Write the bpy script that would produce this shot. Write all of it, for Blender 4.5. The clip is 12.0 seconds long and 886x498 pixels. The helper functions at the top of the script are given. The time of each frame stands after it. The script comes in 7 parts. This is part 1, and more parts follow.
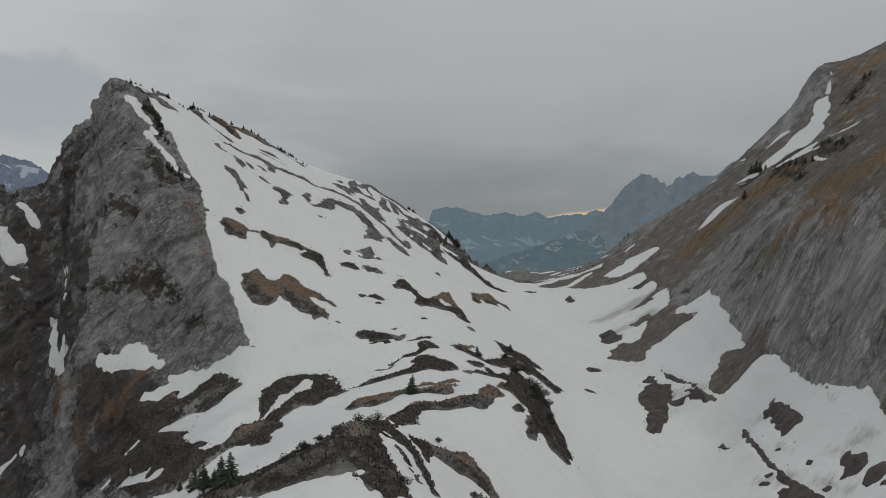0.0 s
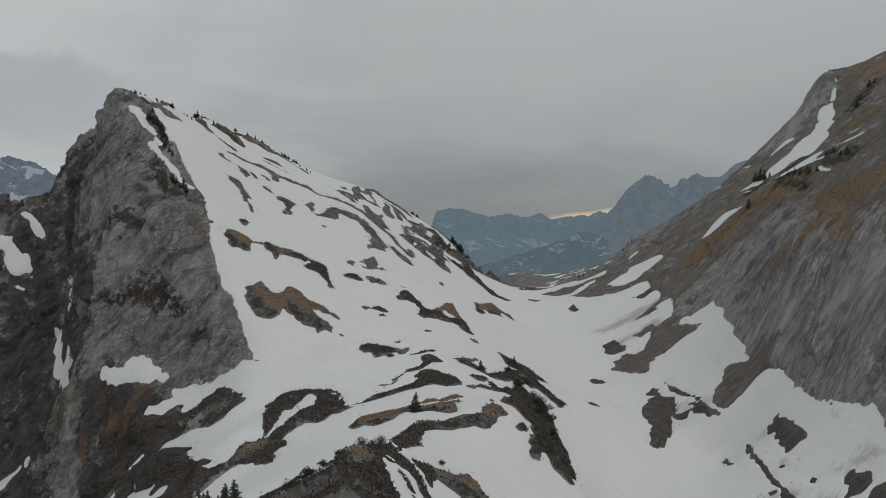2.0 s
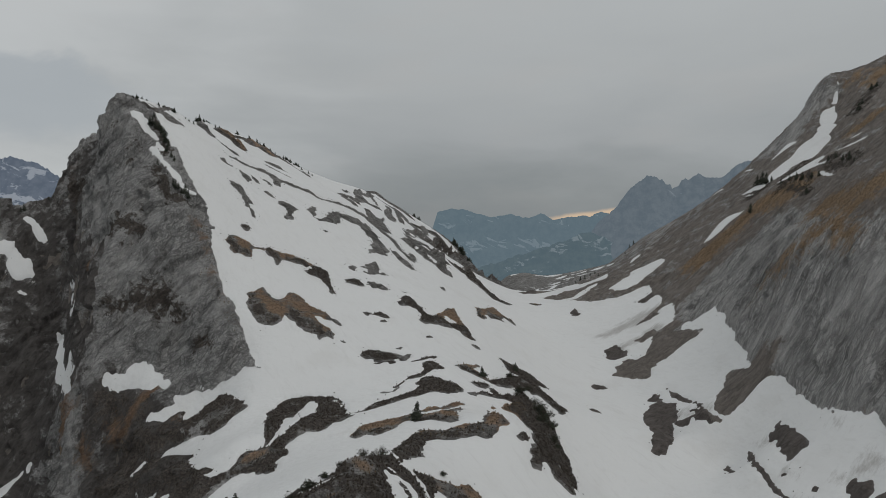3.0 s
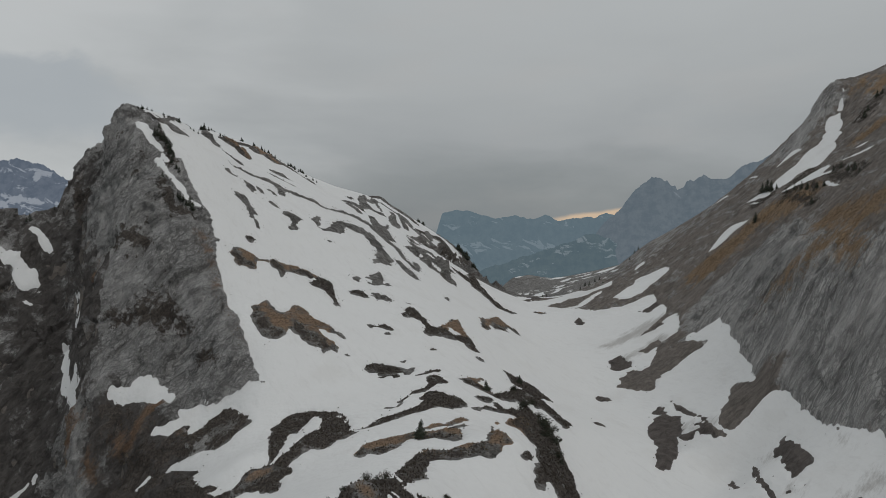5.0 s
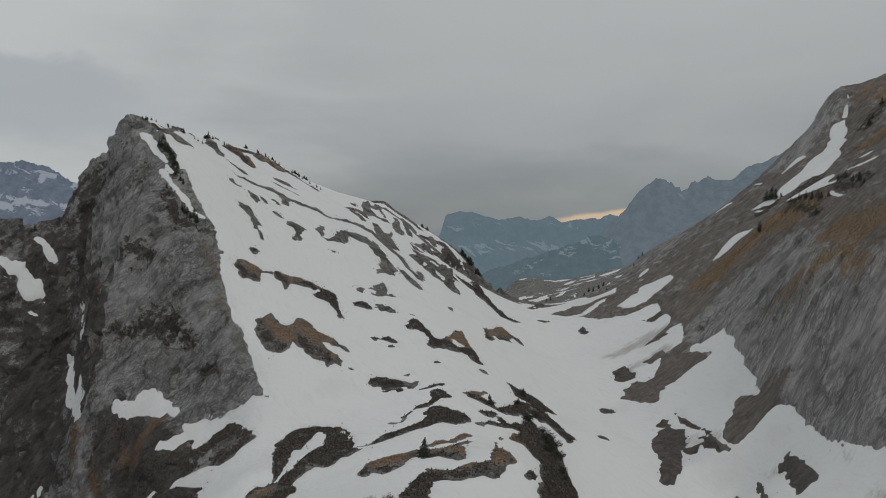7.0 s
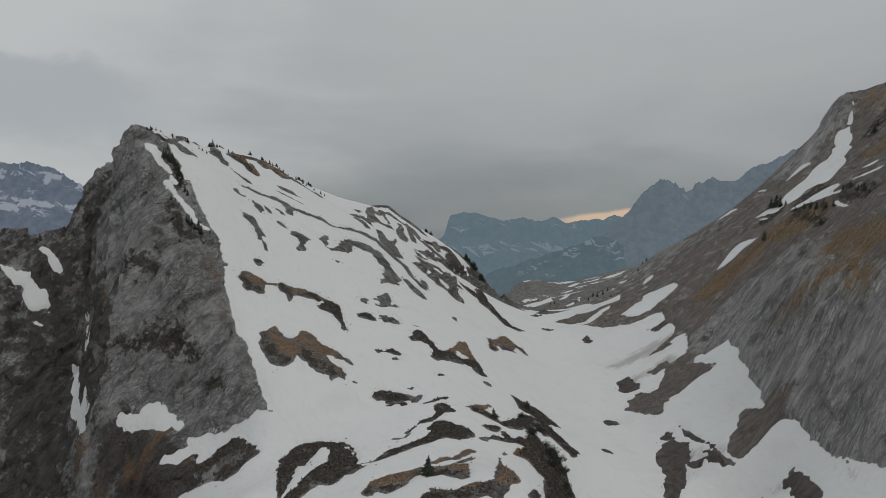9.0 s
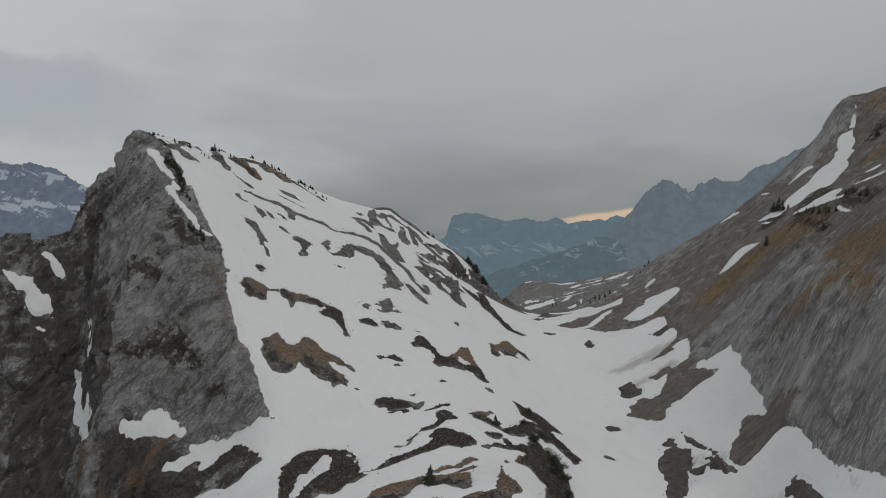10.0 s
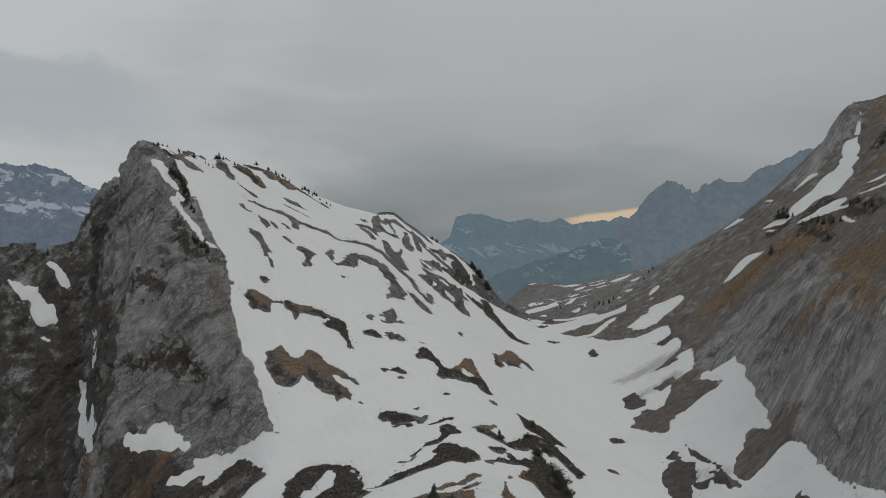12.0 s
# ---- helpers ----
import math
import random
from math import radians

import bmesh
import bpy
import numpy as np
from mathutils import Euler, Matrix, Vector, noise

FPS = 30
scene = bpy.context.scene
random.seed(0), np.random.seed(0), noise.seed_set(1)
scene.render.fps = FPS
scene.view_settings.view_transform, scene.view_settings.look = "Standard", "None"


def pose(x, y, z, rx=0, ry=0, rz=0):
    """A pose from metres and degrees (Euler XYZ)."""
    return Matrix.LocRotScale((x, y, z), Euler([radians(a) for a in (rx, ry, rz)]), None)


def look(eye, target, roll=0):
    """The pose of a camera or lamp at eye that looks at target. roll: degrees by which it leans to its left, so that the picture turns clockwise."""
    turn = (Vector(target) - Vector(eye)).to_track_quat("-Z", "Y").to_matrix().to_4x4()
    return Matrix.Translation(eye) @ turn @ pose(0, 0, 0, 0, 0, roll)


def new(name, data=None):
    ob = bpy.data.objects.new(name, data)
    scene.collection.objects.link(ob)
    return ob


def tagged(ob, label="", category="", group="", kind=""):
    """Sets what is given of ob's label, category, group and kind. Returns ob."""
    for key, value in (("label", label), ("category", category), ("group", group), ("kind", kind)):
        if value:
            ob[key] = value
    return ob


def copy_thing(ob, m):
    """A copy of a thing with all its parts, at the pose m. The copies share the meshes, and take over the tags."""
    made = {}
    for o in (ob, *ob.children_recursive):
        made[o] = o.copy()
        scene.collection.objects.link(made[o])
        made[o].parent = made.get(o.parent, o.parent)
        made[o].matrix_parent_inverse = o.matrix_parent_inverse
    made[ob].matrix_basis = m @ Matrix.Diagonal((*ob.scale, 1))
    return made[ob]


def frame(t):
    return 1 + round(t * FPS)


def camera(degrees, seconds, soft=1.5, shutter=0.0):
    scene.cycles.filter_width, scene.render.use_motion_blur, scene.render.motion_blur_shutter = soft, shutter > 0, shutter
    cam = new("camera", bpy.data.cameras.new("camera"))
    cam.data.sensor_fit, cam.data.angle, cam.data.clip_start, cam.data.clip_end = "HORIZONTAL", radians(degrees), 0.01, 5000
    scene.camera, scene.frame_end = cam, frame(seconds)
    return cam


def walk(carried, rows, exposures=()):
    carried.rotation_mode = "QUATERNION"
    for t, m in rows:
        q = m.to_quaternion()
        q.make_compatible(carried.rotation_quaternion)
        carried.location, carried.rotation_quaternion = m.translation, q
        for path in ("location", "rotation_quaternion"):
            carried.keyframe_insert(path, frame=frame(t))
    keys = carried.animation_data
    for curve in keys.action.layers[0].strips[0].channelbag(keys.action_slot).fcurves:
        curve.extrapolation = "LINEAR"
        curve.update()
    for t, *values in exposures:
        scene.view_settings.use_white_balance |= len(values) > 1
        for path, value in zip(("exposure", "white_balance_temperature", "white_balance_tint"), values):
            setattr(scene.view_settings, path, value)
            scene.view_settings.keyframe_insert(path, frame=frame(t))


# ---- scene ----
cam = camera(62.0, 12.0, 0.75)
METRES, EYE = 36.0, 100.0
ROWS = [
    (0.0, 0.0000, 0.0000, 0.0000, 0.00, -1.10, 0.00),
    (0.5, -0.0004, -0.0007, 0.0397, 0.05, -1.10, -0.02),
    (1.0, -0.0004, -0.0005, 0.0789, 0.14, -1.09, -0.02),
    (1.5, -0.0009, -0.0005, 0.1218, 0.20, -1.08, -0.02),
    (2.0, 0.0010, 0.0000, 0.1613, 0.28, -1.08, -0.03),
    (2.5, 0.0023, -0.0005, 0.2038, 0.35, -1.07, -0.04),
    (3.0, 0.0034, 0.0000, 0.2424, 0.41, -1.08, -0.04),
    (5.0, 0.0113, -0.0004, 0.4063, 0.77, -1.05, -0.03),
    (5.5, 0.0128, -0.0008, 0.4476, 0.84, -1.03, -0.02),
    (6.0, 0.0134, -0.0011, 0.4871, 0.91, -1.03, -0.01),
    (6.5, 0.0138, -0.0009, 0.5312, 0.99, -1.02, -0.00),
    (7.0, 0.0141, -0.0006, 0.5717, 1.07, -1.02, 0.00),
    (9.0, 0.0166, 0.0001, 0.7420, 1.38, -1.03, 0.02),
    (9.5, 0.0174, 0.0002, 0.7853, 1.47, -1.03, 0.04),
    (10.0, 0.0185, 0.0002, 0.8263, 1.54, -1.03, 0.04),
    (10.5, 0.0193, 0.0001, 0.8709, 1.61, -1.04, 0.03),
    (11.0, 0.0202, 0.0003, 0.9122, 1.70, -1.04, 0.04),
    (11.5, 0.0206, -0.0001, 0.9584, 1.78, -1.03, 0.05),
    (12.0, 0.0208, 0.0002, 0.9995, 1.84, -1.04, 0.05),
]
walk(cam, [(t, pose(METRES * x, METRES * y, EYE + METRES * z, 90 + pitch, roll, yaw)) for t, x, y, z, yaw, pitch, roll in ROWS])

# ---- sky and light ----
SUN_EL, SUN_AZ = 45.0, 130.0   # degrees above the horizon, and round from the y axis to the right


def sock(nt, value, socket):
    if hasattr(value, "links"):
        nt.links.new(value, socket)
    else:
        socket.default_value = value


def math_node(nt, op, a, b=0.0, clamp=False):
    n = nt.nodes.new("ShaderNodeMath")
    n.operation, n.use_clamp = op, clamp
    sock(nt, a, n.inputs[0])
    sock(nt, b, n.inputs[1])
    return n.outputs[0]


def mix(nt, fac, a, b):
    n = nt.nodes.new("ShaderNodeMix")
    n.data_type = "RGBA"
    sock(nt, fac, n.inputs[0])
    sock(nt, a, n.inputs[6])
    sock(nt, b, n.inputs[7])
    return n.outputs[2]


def rgb(r, g, b):
    return (r, g, b, 1.0)


def noise_node(nt, vector, scale, detail=4.0, rough=0.55, distortion=0.0):
    n = nt.nodes.new("ShaderNodeTexNoise")
    nt.links.new(vector, n.inputs["Vector"])
    n.inputs["Scale"].default_value, n.inputs["Detail"].default_value = scale, detail
    n.inputs["Roughness"].default_value, n.inputs["Distortion"].default_value = rough, distortion
    return n.outputs[0]


def ramp(nt, fac, stops):
    n = nt.nodes.new("ShaderNodeValToRGB")
    el = n.color_ramp.elements
    while len(el) < len(stops):
        el.new(0.5)
    for e, (p, c) in zip(el, stops):
        e.position, e.color = p, c if len(c) == 4 else (*c, 1)
    nt.links.new(fac, n.inputs[0])
    return n.outputs[0]


def span(nt, value, low, high):
    """0 below low, 1 above high."""
    n = nt.nodes.new("ShaderNodeMapRange")
    n.interpolation_type = "SMOOTHSTEP"
    sock(nt, value, n.inputs[0])
    n.inputs[1].default_value, n.inputs[2].default_value = low, high
    return n.outputs[0]


def overcast_world():
    world = bpy.data.worlds.new("overcast")
    world.use_nodes = True
    scene.world = world
    nt = world.node_tree
    nt.nodes.clear()
    tc = nt.nodes.new("ShaderNodeTexCoord").outputs["Generated"]
    sep = nt.nodes.new("ShaderNodeSeparateXYZ")
    nt.links.new(tc, sep.inputs[0])
    x, y, z = sep.outputs
    # cloud layers, flattened towards the horizon
    flat = nt.nodes.new("ShaderNodeMapping")
    flat.inputs["Scale"].default_value = (1.0, 1.0, 3.2)
    nt.links.new(tc, flat.inputs[0])
    big = noise_node(nt, flat.outputs[0], 2.6, 5, 0.5, 0.3)
    small = noise_node(nt, flat.outputs[0], 9.0, 5, 0.55, 0.6)
    lift = math_node(nt, "ADD", z, math_node(nt, "MULTIPLY", math_node(nt, "SUBTRACT", big, 0.5), 0.22))
    lift = math_node(nt, "ADD", lift, math_node(nt, "MULTIPLY", math_node(nt, "SUBTRACT", small, 0.5), 0.035))
    cloud = ramp(nt, lift, [(0.0, (0.205, 0.226, 0.238)), (0.05, (0.255, 0.273, 0.28)), (0.12, (0.345, 0.362, 0.37)), (0.2, (0.392, 0.409, 0.414)), (0.3, (0.428, 0.447, 0.452)), (0.7, (0.50, 0.52, 0.53))])
    # thinner cloud to the west, with a ragged blue-grey bank under it
    west = span(nt, math_node(nt, "ADD", math_node(nt, "MULTIPLY", x, -1.0), math_node(nt, "MULTIPLY", math_node(nt, "SUBTRACT", big, 0.5), 1.0)), 0.12, 0.6)
    cloud = mix(nt, math_node(nt, "MULTIPLY", west, 0.75), cloud, rgb(0.53, 0.548, 0.552))
    curl = noise_node(nt, tc, 4.0, 6, 0.58, 0.5)
    edge = math_node(nt, "ADD", z, math_node(nt, "MULTIPLY", math_node(nt, "SUBTRACT", curl, 0.5), 0.20))
    bank = math_node(nt, "MULTIPLY", span(nt, edge, 0.10, 0.14), math_node(nt, "SUBTRACT", 1.0, span(nt, edge, 0.185, 0.205)))
    bank = math_node(nt, "MULTIPLY", bank, span(nt, math_node(nt, "MULTIPLY", x, -1.0), 0.32, 0.46))
    cloud = mix(nt, math_node(nt, "MULTIPLY", bank, 0.85), cloud, rgb(0.375, 0.405, 0.428))
    # faint warm and cold patches in the cloud
    tint = noise_node(nt, flat.outputs[0], 5.0, 4, 0.5)
    cloud = mix(nt, math_node(nt, "MULTIPLY", span(nt, tint, 0.5, 0.75), 0.10), cloud, rgb(0.47, 0.43, 0.40))
    # the gap in the clouds over the far range
    az = math_node(nt, "DIVIDE", x, math_node(nt, "MAXIMUM", y, 0.01))
    wob = math_node(nt, "MULTIPLY", math_node(nt, "SUBTRACT", noise_node(nt, tc, 14.0, 4), 0.5), 0.012)
    el = math_node(nt, "ADD", math_node(nt, "SUBTRACT", z, math_node(nt, "MULTIPLY", az, 0.14)), wob)
    slit = math_node(nt, "MULTIPLY", span(nt, el, -0.035, -0.02), math_node(nt, "SUBTRACT", 1.0, span(nt, el, 0.0015, 0.0075)))
    slit = math_node(nt, "MULTIPLY", slit, math_node(nt, "MULTIPLY", span(nt, az, 0.11, 0.16), math_node(nt, "SUBTRACT", 1.0, span(nt, az, 0.24, 0.34))))
    cloud = mix(nt, slit, cloud, rgb(0.60, 0.46, 0.33))
    sky = nt.nodes.new("ShaderNodeTexSky")
    sky.sky_type, sky.sun_disc = "NISHITA", False
    sky.sun_elevation, sky.sun_rotation = radians(SUN_EL), radians(SUN_AZ)
    thin = nt.nodes.new("ShaderNodeBackground")
    nt.links.new(sky.outputs[0], thin.inputs[0])
    thin.inputs[1].default_value = 0.05
    thick = nt.nodes.new("ShaderNodeBackground")
    nt.links.new(cloud, thick.inputs[0])
    both = nt.nodes.new("ShaderNodeMixShader")
    both.inputs[0].default_value = 0.95
    nt.links.new(thin.outputs[0], both.inputs[1])
    nt.links.new(thick.outputs[0], both.inputs[2])
    out = nt.nodes.new("ShaderNodeOutputWorld")
    nt.links.new(both.outputs[0], out.inputs[0])


overcast_world()
sun = new("sun", bpy.data.lights.new("sun", "SUN"))
sun.data.energy, sun.data.angle, sun.data.color = 0.58, radians(25), (1.0, 0.965, 0.92)
sun.matrix_world = look((0, 0, 300), (-300 * math.sin(radians(SUN_AZ)) * math.cos(radians(SUN_EL)), -300 * math.cos(radians(SUN_AZ)) * math.cos(radians(SUN_EL)), 300 - 300 * math.sin(radians(SUN_EL))))

# ---- relief ----
# Ridge, foot and valley lines that carry the land: x, y, height in metres.
PEAK_CREST = [(-199, 439, 190), (-203.5, 437.5, 187), (-206, 441, 179), (-196, 472, 191), (-189, 490, 191), (-178, 436, 180), (-170, 440, 176), (-160, 450, 173), (-170, 520, 179), (-150, 560, 169), (-166, 620, 184), (-110, 650, 150), (-193, 521, 193), (-190, 566, 197), (-181, 679, 196),
              (-91, 794, 157), (-67, 859, 142)]
PEAK_CREST += [(-208.0, 700.0, 206.0), (-189.0, 690.0, 198.6), (-173.0, 690.0, 191.1), (-151.0, 690.0, 177.7), (-134.0, 700.0, 167.5), (-123.0, 713.0, 163.1), (-113.0, 720.0, 160.6), (-107.0, 752.0, 159.4)]
FAR_SHOULDER = [(-30.0, 880.0, 120.0), (-18.0, 930.0, 114.1), (-7.0, 930.0, 106.3), (7.0, 920.0, 94.6), (23.0, 900.0, 80.3), (29.0, 880.0, 68.1), (39.0, 850.0, 54.1), (50.0, 820.0, 46.3), (-98.0, 1000.0, 165.5), (-117.0, 980.0, 164.9), (-84.0, 990.0, 153.7), (42.0, 690.0, 62.1)]
FAR_SHOULDER += [(54, 935, 34), (45, 980, 28), (30, 1000, 30), (70, 900, 36), (10, 1000, 66), (-20, 1020, 88), (-100, 1080, 120)]
HUMP_TOP = [(-25.0, 176.0, 53.6), (-20.0, 182.0, 53.9), (-14.0, 188.0, 52.7), (-29.0, 170.0, 51.8)]
SNOW_FACE = [(-134, 484, 155), (-124, 433, 138), (-107, 393, 113), (-105, 370, 105), (-82, 332, 76), (-96, 447, 124), (-93, 510, 139), (-69, 387, 88),
             (-43, 423, 89), (-63, 573, 123), (-24, 473, 90), (-31, 363, 69), (-20, 394, 75), (1, 382, 65), (28, 442, 61), (31, 517, 64), (30, 620, 72), (-20, 640, 103)]
CLIFF_EDGE = [(-182, 425, 176), (-155, 402, 152), (-141, 384, 134), (-119, 372, 115), (-99, 340, 84), (-78, 302, 53)]
CLIFF_FACE = [(-159, 350, 102), (-154, 346, 87), (-132, 341, 78), (-131, 321, 48), (-127, 319, 45), (-105, 309, 42), (-97, 311, 50), (-158, 376, 141), (-134, 350, 113),
              (-152, 353, 108), (-122, 346, 98), (-127, 332, 66), (-99, 316, 67), (-149, 334, 65), (-166, 341, 77), (-162, 330, 58)]
GULLY = [(-207, 436, 176), (-226, 462, 143), (-217, 448, 129), (-212, 429, 109), (-194, 404, 91), (-239, 467, 143), (-228, 448, 115), (-214, 427, 95), (-225, 438, 87),
         (-225, 422, 69), (-266, 447, 115), (-286, 460, 130), (-228, 476, 171), (-237, 473, 166), (-243, 471, 155), (-246, 468, 146), (-248, 466, 140), (-243, 468, 153), (-215, 450, 146), (-256, 463, 132), (-239, 455, 122), (-245, 448, 109), (-255, 437, 92), (-200, 408, 96),
         (-214, 410, 48), (-211, 402, 43), (-224, 390, 61), (-212, 368, 18), (-198, 354, -2), (-183, 330, -15), (-310, 465, 118), (-300, 415, 66), (-260, 360, -10)]
SADDLE = [(-30, 321, 54), (-7, 312, 53), (-12, 271, 46), (-44, 286, 45), (-61, 287, 42), (2, 244, 48), (21, 233, 49), (-8, 226, 48), (39, 362, 40),
          (50, 320, 33), (26, 222, 42), (38, 219, 33), (17, 248, 47), (30, 219, 36), (-3, 176, 46), (-25, 180, 52), (-25, 150, 53), (5, 194, 43), (-13, 180, 52), (-17, 158, 54), (-19, 149, 55), (-24, 138, 51), (14, 180, 36), (0, 110, 44)]
NEAR_LEFT = [(-57, 230, 37), (-52, 158, 45), (-41, 160, 48), (-33, 165, 51), (-60, 223, 34), (-71, 242, 40), (-94, 252, 25), (-96, 277, 29), (-136, 305, 15), (-103, 248, 18), (-129, 308, 35), (-133, 306, 30), (-156, 312, 14), (-110, 180, -10), (-60, 120, 25), (-160, 240, -40)]
VALLEY = [(68, 280, 7), (79, 382, 29), (92, 318, 24), (97, 325, 19), (104, 349, 28), (107, 383, 36), (117, 302, 14), (113, 252, 14), (87, 504, 55), (103, 542, 63),
          (85, 646, 54), (60, 560, 58), (60, 460, 44), (60, 230, 2), (70, 150, -8), (110, 800, 36), (160, 1100, 10)]
RIGHT_FOOT = [(120, 286, 22), (119, 323, 34), (134, 294, 32), (135, 242, 26), (150, 293, 53), (145, 355, 50), (131, 414, 55), (126, 467, 62), (121, 529, 73), (139, 403, 59)]
RIGHT_FACE = [(153, 361, 63), (147, 406, 67), (165, 300, 85), (166, 368, 95), (173, 308, 102), (177, 333, 111), (227, 708, 121), (140, 504, 73), (218, 434, 140), (162, 332, 92), (156, 292, 66), (148, 332, 62), (163, 403, 84), (192, 347, 128),
              (161, 557, 90), (199, 521, 123), (213, 500, 137),
              (233, 527, 145), (234, 466, 156), (235, 685, 138), (230, 400, 150), (245, 330, 165)]
RIGHT_CREST = [(316, 662, 216), (300, 668, 196), (296, 573, 179), (287, 524, 176), (306, 604, 195), (331, 636, 223), (327, 649, 245), (339, 650, 250), (350, 649, 252), (312, 662, 213), (384, 640, 266), (460, 600, 290), (275, 700, 165), (330, 760, 190), (300, 420, 205), (215, 820, 105), (290, 1000, 100)]
# Land out of reach of the lines above: behind the crests, under and behind the camera, and far off.
OUTER = [(-251, 468, 131), (-251, 487, 128), (-264, 480, 124), (-240, 510, 120), (-275, 485, 114), (-300, 490, 100), (-340, 520, 80), (-420, 560, 60), (-380, 800, 40), (-300, 1000, -20), (-100, 1150, -60), (-600, 300, -160), (-300, 150, -150), (-100, 0, -70), (50, 0, 10), (250, 150, 90), (150, -200, 0), (-300, -300, -200)]
OUTER += [(500, 100, 200), (700, 500, 300), (700, 1000, 220), (0, 1300, -90), (250, 1700, -8), (350, 2300, -30), (237, 2300, -9), (185, 2300, -18), (150, 1700, -20), (120, 1300, -6), (50, 2300, -140), (450, 2900, -50), (900, 1800, 170), (-1000, 1500, -260), (-200, 2600, -320), (300, 3600, -330), (1500, 3000, 150), (-1200, 200, -300), (1500, 300, 300)]
LAND = np.array(PEAK_CREST + FAR_SHOULDER + HUMP_TOP + SNOW_FACE + CLIFF_EDGE + CLIFF_FACE + GULLY + SADDLE + NEAR_LEFT + VALLEY + RIGHT_FOOT + RIGHT_FACE + RIGHT_CREST + OUTER, float)


def solve_land():
    p = LAND[:, :2] / 100
    k = np.sqrt(((p[:, None] - p[None]) ** 2).sum(2) + 0.002)
    a = np.hstack([np.ones((len(p), 1)), p])
    m = np.block([[-k + 0.01 * np.eye(len(p)), a], [a.T, np.zeros((3, 3))]])
    return p, np.linalg.solve(m, np.concatenate([LAND[:, 2], np.zeros(3)]))


LAND_P, LAND_W = solve_land()


def base_height(x, y):
    """The smooth land, without rock and snow."""
    x, y = np.asarray(x, float) / 100, np.asarray(y, float) / 100
    z = LAND_W[-3] + LAND_W[-2] * x + LAND_W[-1] * y
    for (px, py), w in zip(LAND_P, LAND_W):
        z = z - w * np.sqrt((x - px) ** 2 + (y - py) ** 2 + 0.002)
    return z


def hash01(ix, iy, iz, seed):
    h = (ix.astype(np.int64) * 374761393 + iy.astype(np.int64) * 668265263 + iz.astype(np.int64) * 2147483647 + seed * 1442695041) & 0xFFFFFFFF
    h = ((h ^ (h >> 13)) * 1274126177) & 0xFFFFFFFF
    h = ((h ^ (h >> 15)) * 2246822519) & 0xFFFFFFFF
    return ((h ^ (h >> 16)) & 0xFFFF) / 65535.0


def fade(f):
    return f * f * f * (f * (f * 6 - 15) + 10)


def value_noise(x, y, z, seed):
    ix, iy, iz = np.floor(x), np.floor(y), np.floor(z)
    fx, fy, fz = fade(x - ix), fade(y - iy), fade(z - iz)
    out = 0.0
    for dz in ((0, 1) if np.any(fz) else (0,)):
        a, b = hash01(ix, iy, iz + dz, seed), hash01(ix + 1, iy, iz + dz, seed)
        c, d = hash01(ix, iy + 1, iz + dz, seed), hash01(ix + 1, iy + 1, iz + dz, seed)
        plane = (a + (b - a) * fx) * (1 - fy) + (c + (d - c) * fx) * fy
        out = out + plane * (fz if dz else 1 - fz)
    return out


def fbm(x, y, size, octaves=4, seed=0, gain=0.5, ridged=False, z=None):
    """Fractal noise about 0 (or ridged, -1 to 1), largest lumps of that size in metres."""
    total, amp, norm = 0.0, 1.0, 0.0
    for o in range(octaves):
        ca, sa = math.cos(0.7 * o + seed), math.sin(0.7 * o + seed)
        k = 2 ** o / size
        u, v = (x * ca - y * sa) * k, (x * sa + y * ca) * k
        w = np.zeros_like(u) if z is None else z * k + 5.3 * o
        n = value_noise(u + 17.3 * o, v - 9.1 * o, w, seed * 31 + o) * 2 - 1
        total, norm, amp = total + amp * (1 - 2 * np.abs(n) if ridged else n), norm + amp, amp * gain
    return total / norm

# Bare rock in the snow and snow on the rock: chains of discs, x, y, radius.
UPPER_ROCKS = [
    [(-138.5, 446.4, 1.6), (-132.6, 451.6, 2.4)],
    [(-138.7, 464.1, 3.3), (-134.5, 476.7, 2.5), (-128.5, 488.3, 1.7), (-122.5, 497.3, 2.6)],
    [(-126.7, 519.5, 1.8), (-121.5, 522.5, 1.8), (-111.9, 520.5, 1.3)],
    [(-128.4, 451.5, 2.4), (-124.8, 454.5, 3.9), (-119.6, 454.6, 1.6)],
    [(-122.8, 461.2, 2.4), (-117.5, 457.2, 1.6)],
    [(-126.5, 426.1, 3), (-122.4, 427.8, 4.5), (-116.9, 419.7, 4.8), (-112, 413.3, 1.6)],
    [(-110.6, 410.3, 1), (-106.4, 406.2, 0.9)],
    [(-119, 500.2, 2.6), (-113.9, 489.6, 5.9), (-108.5, 482.6, 3.3)],
    [(-117.7, 471.9, 1.6), (-113.4, 469.2, 1.6)],
    [(-111.1, 451, 1.5), (-106.1, 450.2, 1.1)],
]
